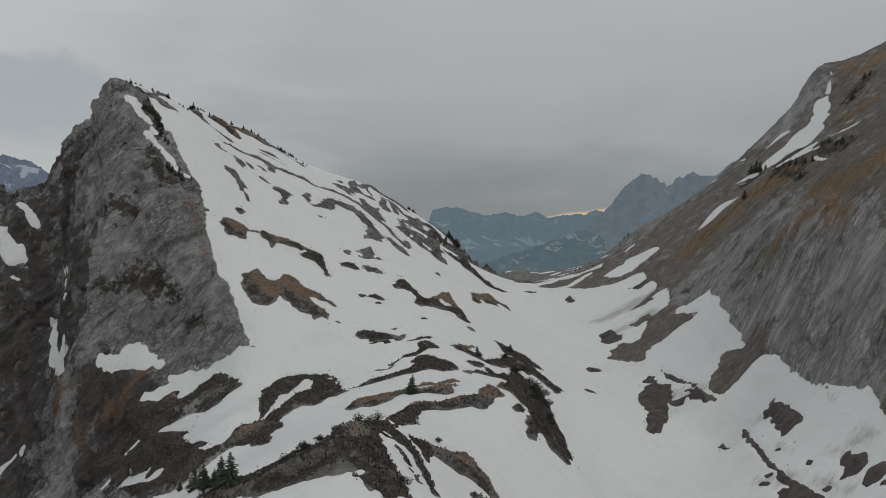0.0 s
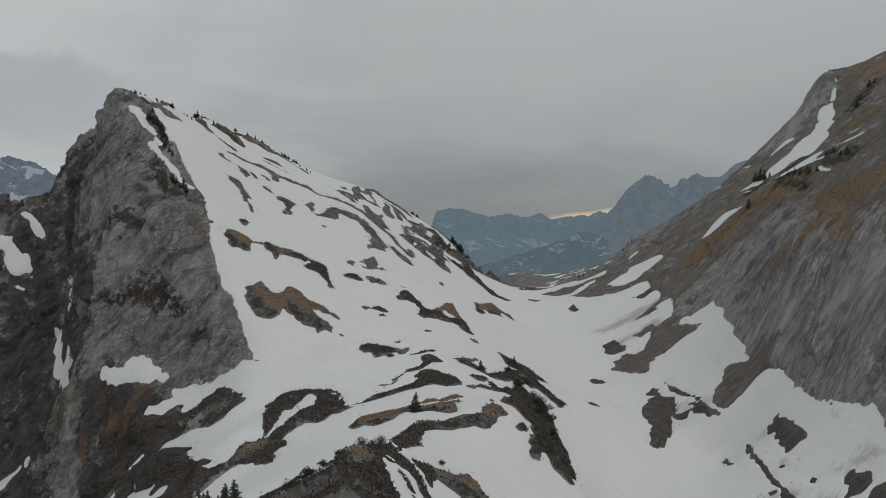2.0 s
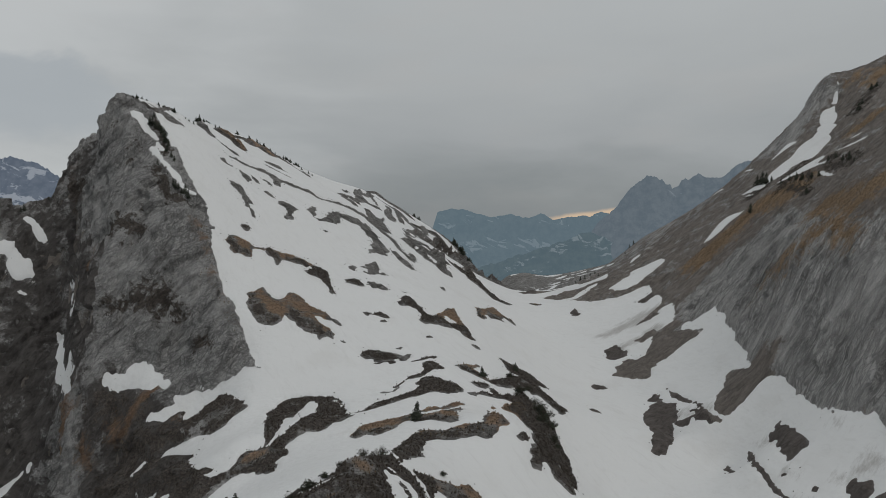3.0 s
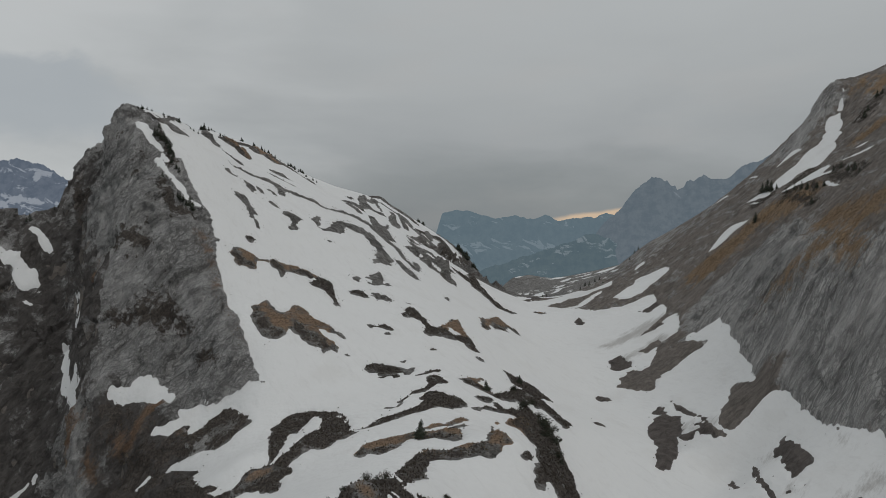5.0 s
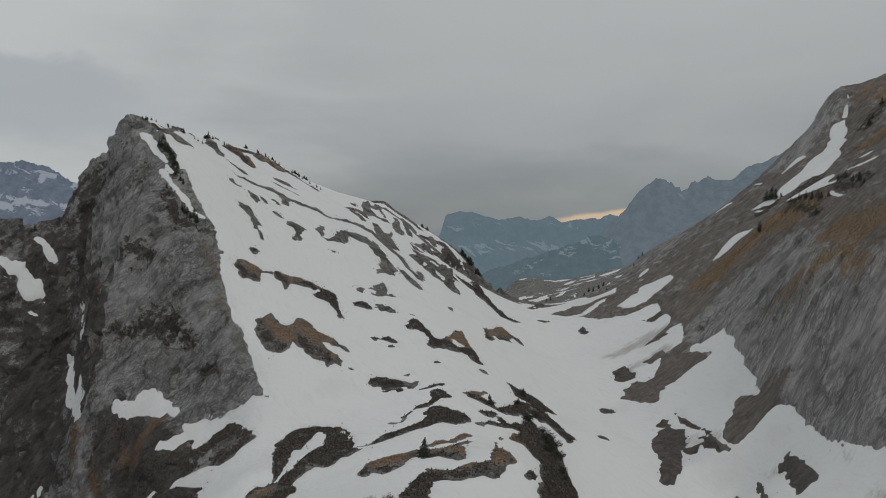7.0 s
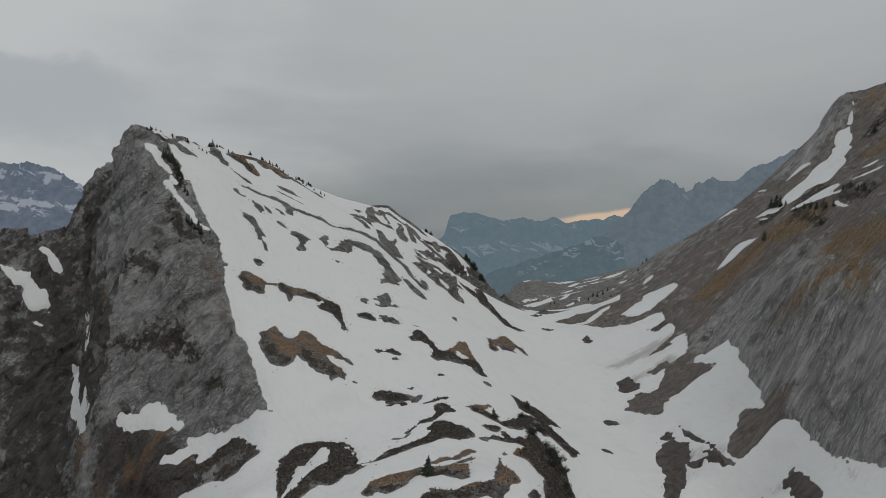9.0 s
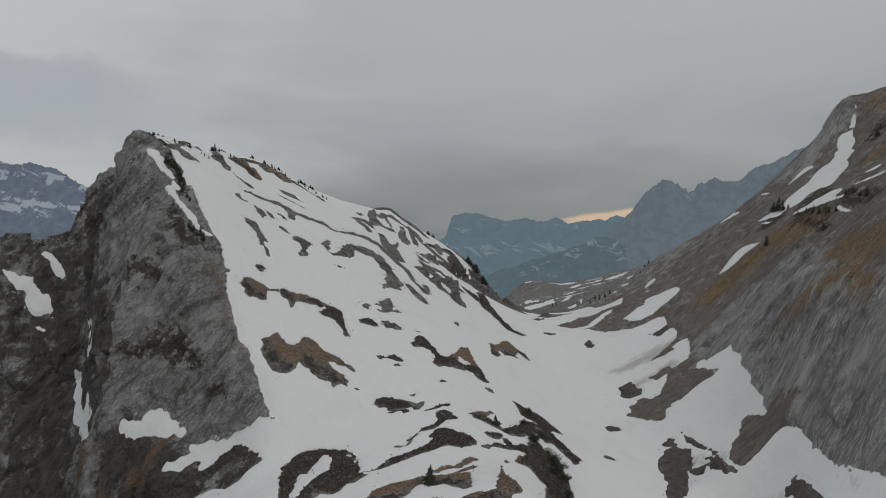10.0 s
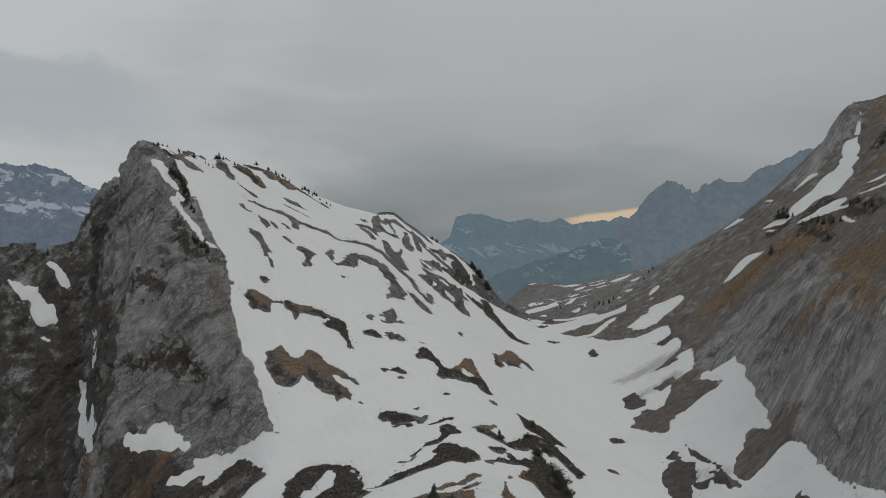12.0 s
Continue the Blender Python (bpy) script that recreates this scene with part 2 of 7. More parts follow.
UPPER_ROCKS += [
    [(-103.2, 449.4, 2.2), (-98.3, 452.1, 3.7), (-94.7, 448.3, 3.2), (-94.1, 435.9, 0.8)],
    [(-88.5, 467.9, 3.2), (-85.4, 471, 4.8), (-84.6, 462.2, 0.8)],
    [(-108.5, 387.1, 1.2), (-107.1, 393, 1.9), (-105.2, 390.3, 1.5)],
    [(-76, 443.1, 1.3), (-73, 449.4, 1.3)],
    [(-108.8, 365, 2.9), (-105.3, 365.4, 5.4), (-100.8, 365.6, 4.6), (-98.3, 364.5, 2.4)],
    [(-99.4, 371.7, 0.9), (-94.6, 378.8, 1.5), (-89.8, 383.1, 4.3), (-84.2, 386.8, 3.7), (-78, 392.7, 3.4), (-74.5, 393.3, 2.3)],
    [(-87.1, 378.6, 1.3), (-85.8, 373.1, 0.9)],
    [(-72.6, 388.2, 3.6), (-67.5, 389.5, 5.6), (-62.8, 382.8, 4.3), (-58.9, 372.9, 1.5), (-56, 367, 0.7)],
]
MIDDLE_ROCKS = [
    [(-88.3, 337.7, 4.3), (-83.1, 332.4, 7.7), (-78.1, 329.5, 5.5)],
    [(-72.8, 346.2, 4.9), (-67.8, 341.1, 8.5), (-61.1, 337.2, 7.2), (-55.9, 332.2, 4.3), (-50.7, 330, 2.6)],
    [(-54.9, 342, 2.5), (-50.5, 338.9, 1.5)],
    [(-110.2, 489.9, 1.7), (-103.3, 496.3, 1.7), (-95.7, 502.3, 2.1), (-87.7, 500.4, 2.5), (-82, 512.8, 1.7), (-82, 582.1, 2.5), (-79, 637.2, 4.3), (-69.7, 632, 6.4), (-59.3, 599.9, 6), (-48.8, 549.3, 5.5), (-41.6, 521.7, 4.4), (-34.5, 506.6, 4.2), (-27.1, 490.7, 4.1), (-21, 473.4, 3.2)],
    [(-80.8, 460.9, 1.4), (-78.3, 482.4, 5.7), (-74.3, 476, 4), (-68.7, 474.6, 1.2)],
]
MIDDLE_ROCKS += [
    [(-76.3, 488.7, 4.1), (-71.2, 505.6, 3.4), (-64.4, 512.7, 4.3), (-58.3, 514.1, 5.2), (-52.9, 496.4, 5), (-49.2, 486.3, 4.9)],
    [(-47.2, 477.9, 6.4), (-42.6, 467, 6.3), (-37.4, 469, 4.7)],
    [(-48.4, 454.3, 2.1), (-45.8, 463.6, 3.1)],
    [(-69.4, 676.2, 6.8), (-59.1, 649.1, 6.5), (-45.6, 572, 3.8)],
    [(-37.9, 489.6, 2.5), (-33, 484, 4), (-26.7, 471.6, 4.7), (-21.3, 462.3, 3.1)],
    [(-24.9, 508.3, 2.5), (-22.7, 493.6, 2.5)],
    [(-91.2, 685.3, 3.5), (-86.2, 678.1, 4.6), (-81, 665.9, 2.2)],
    [(-97.5, 663.9, 2.2), (-90.2, 685.6, 2.3)],
    [(-82.7, 710.8, 6), (-76.3, 701.7, 3.5)],
    [(-98.4, 699, 2.4), (-96.6, 708.9, 2.4)],
]
MIDDLE_ROCKS += [
    [(-59.4, 732.3, 7.4), (-53.9, 703.8, 7.1), (-47.5, 674.1, 3.4)],
    [(-56.3, 782, 3.9), (-47.4, 711.9, 4.8), (-41.7, 689.3, 3.5)],
    [(-78.7, 767.7, 1.9), (-67.3, 720.4, 2.4)],
    [(-39.4, 660.3, 2.2), (-31.8, 649.4, 2.7), (-27.3, 636.8, 2.1)],
    [(-31.5, 604.7, 2), (-20.7, 613.9, 3.1), (-11.1, 601.5, 3), (0.4, 578.3, 2.9)],
    [(-44.2, 415, 1.4), (-43.5, 430, 5.5), (-40.1, 421.3, 4.2), (-34.3, 422.6, 1.4)],
    [(-54.2, 410.9, 2.3), (-52, 413.8, 1.7), (-46.8, 423.7, 0.9)],
    [(-53, 390.7, 1.6), (-49, 394.4, 4.6), (-44, 392.7, 2.4)],
    [(-41.6, 398.9, 4.5), (-38.4, 397.1, 3.9), (-34.1, 397.3, 4)],
]
LOWER_ROCKS = [
    [(-36.4, 359.6, 1.9), (-34, 363.6, 3.4), (-30, 362.4, 1.7)],
    [(-32.8, 356.2, 0.8), (-29.9, 357, 0.8)],
    [(-39.2, 357.3, 0.8), (-38, 358.3, 0.8)],
    [(-24.7, 383.2, 2.5), (-20.6, 389.2, 6.4), (-15.9, 383, 4.6), (-12.1, 374.4, 4.6), (-9.7, 373.3, 3.7)],
    [(-23.8, 392, 1.2), (-20.9, 393.9, 1.2)],
    [(-8.4, 377.3, 2.6), (-4, 375.9, 4.5), (1.7, 376.6, 4), (8.1, 376.7, 4.7), (11.7, 371.9, 3), (13.6, 370.1, 1.5)],
    [(-5.6, 383.2, 2.9), (-1.2, 393.9, 5.7), (2.7, 392.5, 5.7), (6.2, 381.8, 3.2)],
    [(13.4, 364.4, 1.5), (15.1, 364.4, 1.5)],
    [(18, 435.3, 4.5), (21.1, 430.4, 4.5), (19.6, 417.8, 0.9)],
]
LOWER_ROCKS += [
    [(23, 440.8, 5.5), (29.9, 474.9, 6.9), (34.8, 472.8, 5.9), (39.1, 458.6, 3.8), (42.1, 452.8, 1.9)],
    [(24.4, 428.9, 2.7), (27.6, 427.6, 1.8)],
    [(-10.8, 353.1, 1.8), (-7.9, 354.7, 1.8)],
    [(-37.8, 323.5, 2.4), (-32.2, 324.7, 3.2), (-25.9, 324.2, 3.3), (-20.8, 322.4, 2.9), (-17.3, 326.2, 2.3)],
    [(-33.8, 316.3, 1), (-29, 317.1, 1.8), (-22.9, 317.6, 1.9)],
    [(-21.9, 331.6, 1), (-20.6, 331.4, 1)],
    [(-17.5, 316, 1.3), (-13.3, 320, 1.3), (-9.7, 325.1, 2), (-5.3, 329.2, 1.4)],
    [(-20.9, 289.3, 0.9), (-15.9, 300, 1.8), (-10.3, 305.8, 2.5), (-7.7, 313.3, 3.5), (-2.2, 313.5, 2)],
    [(-8.2, 313.1, 2.9), (-3.9, 319.8, 2)],
]
LOWER_ROCKS += [
    [(-30.4, 260.1, 1.1), (-26.7, 268.8, 2.3), (-20.2, 279.8, 3.5), (-11.9, 287, 4.1), (-6.6, 298, 5.4), (-0.9, 298.4, 5.6), (4.4, 301.2, 3.3)],
    [(-24.4, 283.1, 1.2), (-20.6, 285.4, 0.8)],
    [(5.3, 328.3, 2.7), (9.2, 332.5, 3.5), (15.1, 338.7, 2.1)],
    [(7, 325.8, 3.4), (11.5, 326.4, 4.1), (15.2, 324.4, 3.4), (16.9, 323.3, 2.7)],
    [(9.8, 312.4, 2), (14.9, 317.3, 2.7)],
    [(18.1, 317.6, 2), (20.7, 321, 2)],
    [(19.1, 326.2, 2), (26.4, 339.6, 4.3), (32.3, 347.7, 5.8)],
    [(27, 365.5, 1.5), (30.8, 361.4, 4.5), (35, 361.2, 7.6), (39.7, 353.7, 5.2), (43.3, 339, 4.3), (46.7, 326.7, 3.5), (50.9, 316.6, 1.5)],
]
LOWER_ROCKS += [
    [(32.4, 340.4, 3.6), (34.6, 326.5, 1.4)],
    [(46.2, 351.1, 2.2), (47.8, 349.1, 1.5)],
]
BANDS_ROCKS = [
    [(-61.2, 248.6, 2), (-65.3, 270.1, 6.2), (-65.8, 281.3, 7.3), (-62.9, 287.9, 3.4), (-58.9, 289.9, 2.6), (-53.1, 288.8, 3.4)],
    [(-59.9, 243.8, 1.2), (-58.6, 250.6, 1.8), (-59.1, 259.6, 1.2)],
    [(-52.7, 286.4, 6.4), (-47.1, 286.1, 5.1), (-42.2, 275.4, 6.8), (-37, 261.7, 3.7), (-33.8, 259.9, 1.2)],
    [(-60.1, 237.4, 0.9), (-55.8, 238.4, 1.4), (-53.9, 246.6, 4.9), (-51.2, 252.2, 6), (-47, 255.7, 6.1), (-41.8, 259.8, 5.5), (-39.5, 264.9, 5)],
    [(-30, 234.9, 3.9), (-27.4, 239.1, 5.6), (-24.1, 242.8, 6.3), (-19.4, 242.8, 6.8), (-14.9, 245.5, 5.7), (-11.2, 246, 3.4)],
]
BANDS_ROCKS += [
    [(-11.9, 249.9, 2.9), (-7.5, 251.1, 3.5), (-2.7, 248.4, 3.5), (3.4, 247.9, 3.5)],
    [(-1.8, 264.3, 0.9), (1.3, 273.9, 1.6), (4.8, 281.4, 1.6)],
    [(-8.7, 258.4, 1.8), (-3.9, 265, 1.2)],
    [(-7.2, 223.4, 3.7), (-2.4, 223.7, 3.1), (2.8, 225.7, 4.5), (8, 226.7, 3.9), (13.2, 226.4, 3.3), (17.9, 230.6, 3.5), (27.6, 296.6, 2.3)],
    [(12.2, 240.1, 2.8), (21.7, 294.3, 5), (28.3, 303.6, 4.6)],
    [(-14.9, 206.3, 1.5), (-12.9, 212.8, 3.5), (-10.5, 212.8, 7), (-8, 215.5, 6.6), (-7.5, 206.4, 1.1)],
]
BANDS_ROCKS += [
    [(9.4, 297.7, 1.8), (14.3, 303.8, 2), (20.4, 307.8, 2.8), (27.9, 312.7, 4.3), (32.1, 311.8, 8.2), (35.8, 307.8, 7.5), (38.1, 298.1, 9.1), (40.7, 292, 8.4), (41.8, 284.1, 8.3), (42.5, 274.5, 7.9), (42.9, 258, 5), (38.6, 216.8, 0.9)],
    [(39.2, 311, 3.9), (40.1, 304.7, 4.8)],
    [(26.8, 220.2, 0.7), (29.6, 224.6, 1.6)],
    [(23.7, 229.7, 2.3), (23.7, 228.4, 2.1)],
]
NEAR_ROCKS = [
    [(-51, 153.9, 1.5), (-45.3, 152.8, 3.4), (-40.1, 151, 5.5), (-35.4, 150.9, 5.9), (-31.7, 153, 6.9), (-26.8, 155.3, 9.4), (-22.6, 159.4, 13.9), (-18.9, 170, 12.4), (-15.5, 177, 7)],
    [(-17.8, 160.7, 11.5), (-14.3, 149.9, 6.3), (-11.7, 145.4, 3.6), (-9.1, 140.7, 3.2), (-7.3, 137.8, 2.5)],
    [(-16.9, 142.2, 1), (-15.2, 141.7, 1.3), (-13.4, 140.1, 1.3), (-10, 138.2, 1.4)],
    [(-18.5, 193.7, 3.7), (-12.4, 192.4, 2.8), (-9, 181.6, 4), (-6.4, 179.4, 4.4), (-4.5, 172.6, 3.8), (-3.2, 161.3, 2.4), (-1.9, 152.4, 1.8), (-0.7, 148.1, 1.3)],
    [(-10.6, 169.7, 0.8), (-10.2, 169.3, 0.8)],
]
NEAR_ROCKS += [
    [(-9.2, 166.4, 1), (-7.7, 161.6, 1.2), (-6.5, 155.9, 1.1), (-5.2, 152, 0.7), (-4, 151.1, 0.6)],
    [(-6.9, 183.4, 1.3), (-4.3, 190.6, 2.3), (-0.6, 189.8, 5.5), (3.8, 187.1, 6.5), (7.9, 183.2, 5.9), (10.7, 177.8, 4.8), (12.2, 171.9, 3.8)],
    [(-5.4, 179.9, 3.5), (-3.6, 174.9, 1.7)],
    [(9.6, 175.9, 1.7), (10.1, 171.8, 2.1)],
    [(-111.2, 298.5, 6.4), (-101.3, 296.5, 9.8), (-90.7, 291.8, 11.4), (-83.8, 291.2, 5.7)],
    [(-68.7, 232.3, 3.9), (-63.4, 232.6, 5.5), (-56.9, 231.7, 6.5), (-53, 234.1, 2.8)],
    [(-93.9, 251.8, 7.8), (-77.6, 231.9, 2.9), (-68.9, 229.9, 2.3)],
    [(-51.9, 220.2, 1.1), (-50.4, 219.6, 1.1)],
]
NEAR_ROCKS += [
    [(-50.9, 231.2, 0.8), (-48.6, 228.6, 0.9)],
]
VALLEYSTONES_ROCKS = [
    [(98.4, 359.4, 3.2), (100.6, 347.6, 6), (96.3, 337.3, 4.5), (91.1, 314.8, 8.9), (87.8, 307.5, 2.4)],
    [(108.2, 366.4, 1.3), (110.3, 357.8, 1.8), (113.3, 345.8, 2.1), (114.1, 331.2, 2.6), (115.2, 321.2, 1.3), (117.6, 317.2, 0.6)],
    [(103.6, 331.4, 1.1), (106.1, 331.5, 2.4), (108.8, 330.3, 1.7)],
    [(110.9, 336.9, 0.9), (112.9, 332.7, 0.9)],
    [(132.9, 294.7, 1.6), (131.3, 286.2, 3.9), (131.4, 280.7, 4.5), (132.4, 273.7, 1.1)],
    [(129.3, 295.7, 1.6), (130.4, 291.6, 3.1)],
    [(127.8, 277, 1.5), (126.9, 273.1, 0.8)],
]
VALLEYSTONES_ROCKS += [
    [(122.8, 300.9, 0.6), (119.3, 287.8, 1.2), (118.1, 280.8, 0.6), (118, 274.3, 0.8), (117.5, 268.5, 0.7), (117.4, 262.2, 0.9), (117.4, 255.4, 1.2), (118.1, 249.7, 1.5), (119.1, 244.7, 1.1), (120.2, 237.6, 1.3), (120.9, 231.7, 1.3)],
    [(111.1, 243.7, 2.6), (115.5, 243, 3), (118.2, 237.2, 2.7)],
    [(113.3, 257.3, 1.2), (115.6, 256.7, 1.1)],
    [(115, 252.4, 0.7), (116.7, 249.7, 0.7)],
    [(111.2, 254.7, 0.8), (112.4, 253.8, 0.8)],
    [(109.7, 294, 1.4), (113.3, 297.8, 3.5), (112.1, 288.6, 2.1)],
    [(133.5, 244.3, 1.7), (131.7, 242, 0.7)],
    [(131.6, 238.3, 2.3), (134.5, 239.7, 3.9), (137.5, 239.2, 2.3)],
]
VALLEYSTONES_ROCKS += [
    [(133, 229.6, 2.2), (136, 230.8, 3.6), (138.3, 230.7, 2.9)],
    [(135.1, 224.2, 1), (135.7, 223.2, 1)],
    [(123.3, 237.3, 1.2), (124.2, 236.1, 1.2)],
    [(125.5, 252.1, 1), (126.6, 251.9, 1)],
    [(126.5, 265.3, 0.6), (127.2, 265.5, 0.6)],
    [(122, 267.4, 0.4), (122.6, 266.9, 0.4)],
    [(85.4, 508.2, 5.6), (88.1, 503.6, 5.3)],
    [(91.5, 422.3, 6.1), (98, 416.8, 6)],
    [(76.8, 381.4, 2.5), (79.9, 382.1, 2.1)],
    [(65.9, 337.3, 1.5), (68.9, 336.8, 1.5)],
]
RIDGE_ROCKS = [
    [(-5.8, 716.9, 22.9), (-1.2, 656.5, 11.3)],
    [(-33.8, 777, 9.5), (-22.8, 768.9, 11.3)],
    [(19.1, 748.5, 14.7), (22.4, 671.4, 9.9)],
    [(26.5, 647.3, 6.4), (34.2, 607.4, 6), (44.8, 553.3, 5.5)],
    [(-11.5, 569.1, 4.2), (0.8, 547.8, 4)],
    [(-33.9, 557, 4.1), (-20.6, 546.3, 5.4), (-3.6, 522.4, 5.2)],
    [(-32.7, 660.6, 4.9), (-26.1, 649.8, 4.8)],
    [(-57.9, 695.1, 8.6), (-49.6, 684.2, 10.1)],
    [(-68.2, 724.2, 7.1), (-59.9, 718.7, 7.1)],
    [(14.8, 633.4, 4.7), (25.3, 593.5, 4.4)],
]
PEAKSNOW = [
    [(-184.5, 430, 1), (-178.6, 426, 2.3), (-175.1, 423.8, 1.9), (-169.2, 421.1, 1.9), (-164.7, 417.6, 1.3)],
    [(-167, 413.9, 1.2), (-161.5, 407.2, 1.8), (-151.4, 394.5, 3.2), (-146, 388, 3.8), (-141.9, 384.9, 2.7), (-135.9, 382.9, 2.7), (-128.8, 383.5, 1.1)],
    [(-164.7, 416, 0.9), (-159.6, 411.1, 1.2)],
    [(-152.7, 323.5, 0.7), (-147.6, 323.1, 2), (-141.3, 323, 3), (-136.2, 322.7, 3.9), (-130.2, 320.2, 3.1), (-124.1, 317.1, 1.9), (-118.6, 313.6, 0.5)],
    [(-215.7, 419.7, 1.2), (-213.8, 415.1, 1.8), (-199.8, 386, 1.7)],
    [(-216.9, 413, 2), (-199.4, 377.2, 2.2), (-194, 366.2, 2.7)],
    [(-190.6, 369.7, 1.4), (-174.2, 338.7, 1.3)],
]
PEAKSNOW += [
    [(-188.7, 360.5, 2.7), (-175.9, 337.2, 0.5)],
    [(-257.9, 451.5, 1.4), (-250.9, 449.4, 2.1), (-244.5, 446.9, 1.8)],
    [(-263.8, 440.8, 3.2), (-258.9, 437.5, 4.9), (-249.4, 434.9, 3.5)],
    [(-251.9, 427.7, 1.4), (-246.3, 428.1, 1.4)],
    [(-214.3, 349.9, 1.8), (-208, 353.2, 0.9), (-205.9, 354.2, 0.6)],
    [(-204, 354.9, 0.9), (-199.2, 354.6, 1.8)],
    [(-124.6, 287.8, 0.8), (-120.9, 287.5, 2.5), (-118.2, 287.2, 1.3)],
    [(-128.6, 275, 3.3), (-126, 277.3, 2.5), (-122.1, 278.4, 1.7), (-117.5, 277.6, 0.8)],
    [(-107.8, 250, 1.9), (-101.9, 245.1, 1.8), (-96.6, 244.7, 0.7)],
    [(-107.8, 250, 1.9), (-95.8, 237.1, 1.4), (-89.6, 235.2, 1.4)],
    [(-83.9, 229.7, 0.5), (-80.5, 227.6, 0.5)],
]
RIGHTSNOW = [
    [(114.1, 523.8, 2.8), (125.8, 527.3, 7.8), (142.2, 543.9, 12.5), (153.9, 548.3, 8.9), (159.4, 545.9, 3)],
    [(159.2, 646.9, 2.6), (169.5, 654.5, 6.2)],
    [(179.1, 512.6, 2.8), (188.5, 504.5, 7), (198, 498.5, 2.8)],
    [(242, 609.3, 1.7), (254.2, 608.7, 3.4), (266.4, 604.9, 7.8), (283.5, 602, 12.2), (294.7, 596.9, 11.4), (304.1, 597.7, 10.6), (313.4, 614.3, 9.6), (322.2, 626, 7.2)],
    [(328.5, 634.6, 3), (333.5, 638.7, 2)],
    [(335.8, 641.4, 1.5), (339.6, 646.9, 1)],
    [(241.8, 457.2, 1.4), (246.2, 450, 1.7), (250.3, 441, 1)],
    [(280.6, 626.4, 1.4), (288.1, 624.2, 1.8)],
    [(228.6, 466.3, 2), (231.3, 454.2, 1.3)],
]
RIGHTSNOW += [
    [(225.1, 448.7, 2), (223.5, 432.4, 1.9)],
    [(225.7, 475.3, 1.7), (225.8, 471.8, 1.7)],
    [(233.2, 577.1, 1.6), (230.5, 555.8, 1.6)],
    [(268.2, 669.3, 1.4), (265.1, 646.7, 1.4)],
    [(73.4, 559.7, 2.2), (96.6, 556.9, 3), (119.2, 602.4, 3.2)],
]
DIRTY_GRASS = [
    [(95.4, 450.3, 6.2), (114.4, 457, 9.2), (129.4, 460.8, 5.5)],
    [(99.8, 424.6, 4.8), (121.6, 432.7, 5.6)],
    [(133.4, 248.7, 3.6), (141.1, 245.5, 4.8), (146, 241.9, 2.8)],
    [(110.1, 256.8, 3.9), (119, 250.5, 4.1)],
    [(105.5, 337.8, 4.8), (114.9, 327.4, 4.9)],
    [(124.4, 242.2, 3.2), (127.2, 230.4, 3.5)],
    [(128.6, 295, 3.9), (127.1, 296.8, 3.8)],
    [(122.6, 269.3, 2.2), (125, 263.2, 1.5)],
    [(142.3, 273.6, 1.7), (143.4, 263.8, 1.3)],
]
SLAB_GRASS = [
    [(149.3, 396.1, 14), (164.3, 415.3, 30.7), (153.5, 330.2, 25.2), (158.6, 288.4, 25.1), (161.7, 268.5, 19.6)],
    [(180.6, 424, 16.7), (175.5, 365.9, 11.6), (165.3, 328.8, 11.4), (173.2, 291, 9.3)],
]
CRAG_GRASS = [
    [(303.8, 650.9, 29.6), (315.4, 644.5, 15.2), (327.2, 643.8, 9.1)],
]
TONGUE_GRASS = [
    [(119.8, 321.8, 5.2), (128, 332.2, 15.7), (136, 330.2, 14)],
    [(96.6, 397.8, 10.4), (113.3, 403, 9.6), (129.4, 404.9, 8.5)],
]
GREY_GRASS = [
    [(-244, 473, 3), (-236, 476, 4.5), (-228, 478, 4.5)],
    [(-185.9, 345.5, 3.7), (-168.2, 316.8, 5.1), (-159.4, 304.4, 6.9), (-151.4, 295.5, 5.5)],
    [(-153.5, 314.5, 1.5), (-146.2, 309.2, 3.9), (-141.5, 304.1, 2.7)],
    [(-93.7, 287.1, 2.8), (-88.2, 287.2, 2.8)],
]
FOOT_GRASS = [
    [(-152.1, 319.4, 5.5), (-130.1, 305, 9.4), (-136.5, 303.4, 10.8), (-108.2, 273.1, 14), (-112.2, 257.9, 8.1), (-78.7, 220, 7)],
    [(-113.6, 298.8, 7.6), (-98.1, 293.6, 4.4), (-92.1, 263.4, 6.6)],
    [(-158.8, 320.5, 3.3), (-154.5, 316.7, 3.6)],
]
# Dark ground of the gorge: heath and earth, with its shade painted in.
GORGE_DARK = [
    [(-248.6, 442, 15.7), (-231.1, 410, 17.9), (-193.5, 346.9, 37.7)],
    [(-149, 315.3, 9.8), (-121.9, 296.4, 11.4), (-85.3, 228.5, 8.2)],
    [(-151.4, 317.8, 8.3), (-153.5, 309.3, 9.3), (-135.4, 286, 11.3)],
    [(-238.2, 463.2, 6.7), (-225.3, 444.2, 10.3), (-201.1, 399.5, 8.2), (-162.7, 326, 5.1)],
    [(-198.1, 340.5, 7.4), (-163.4, 305.3, 5.7)],
]
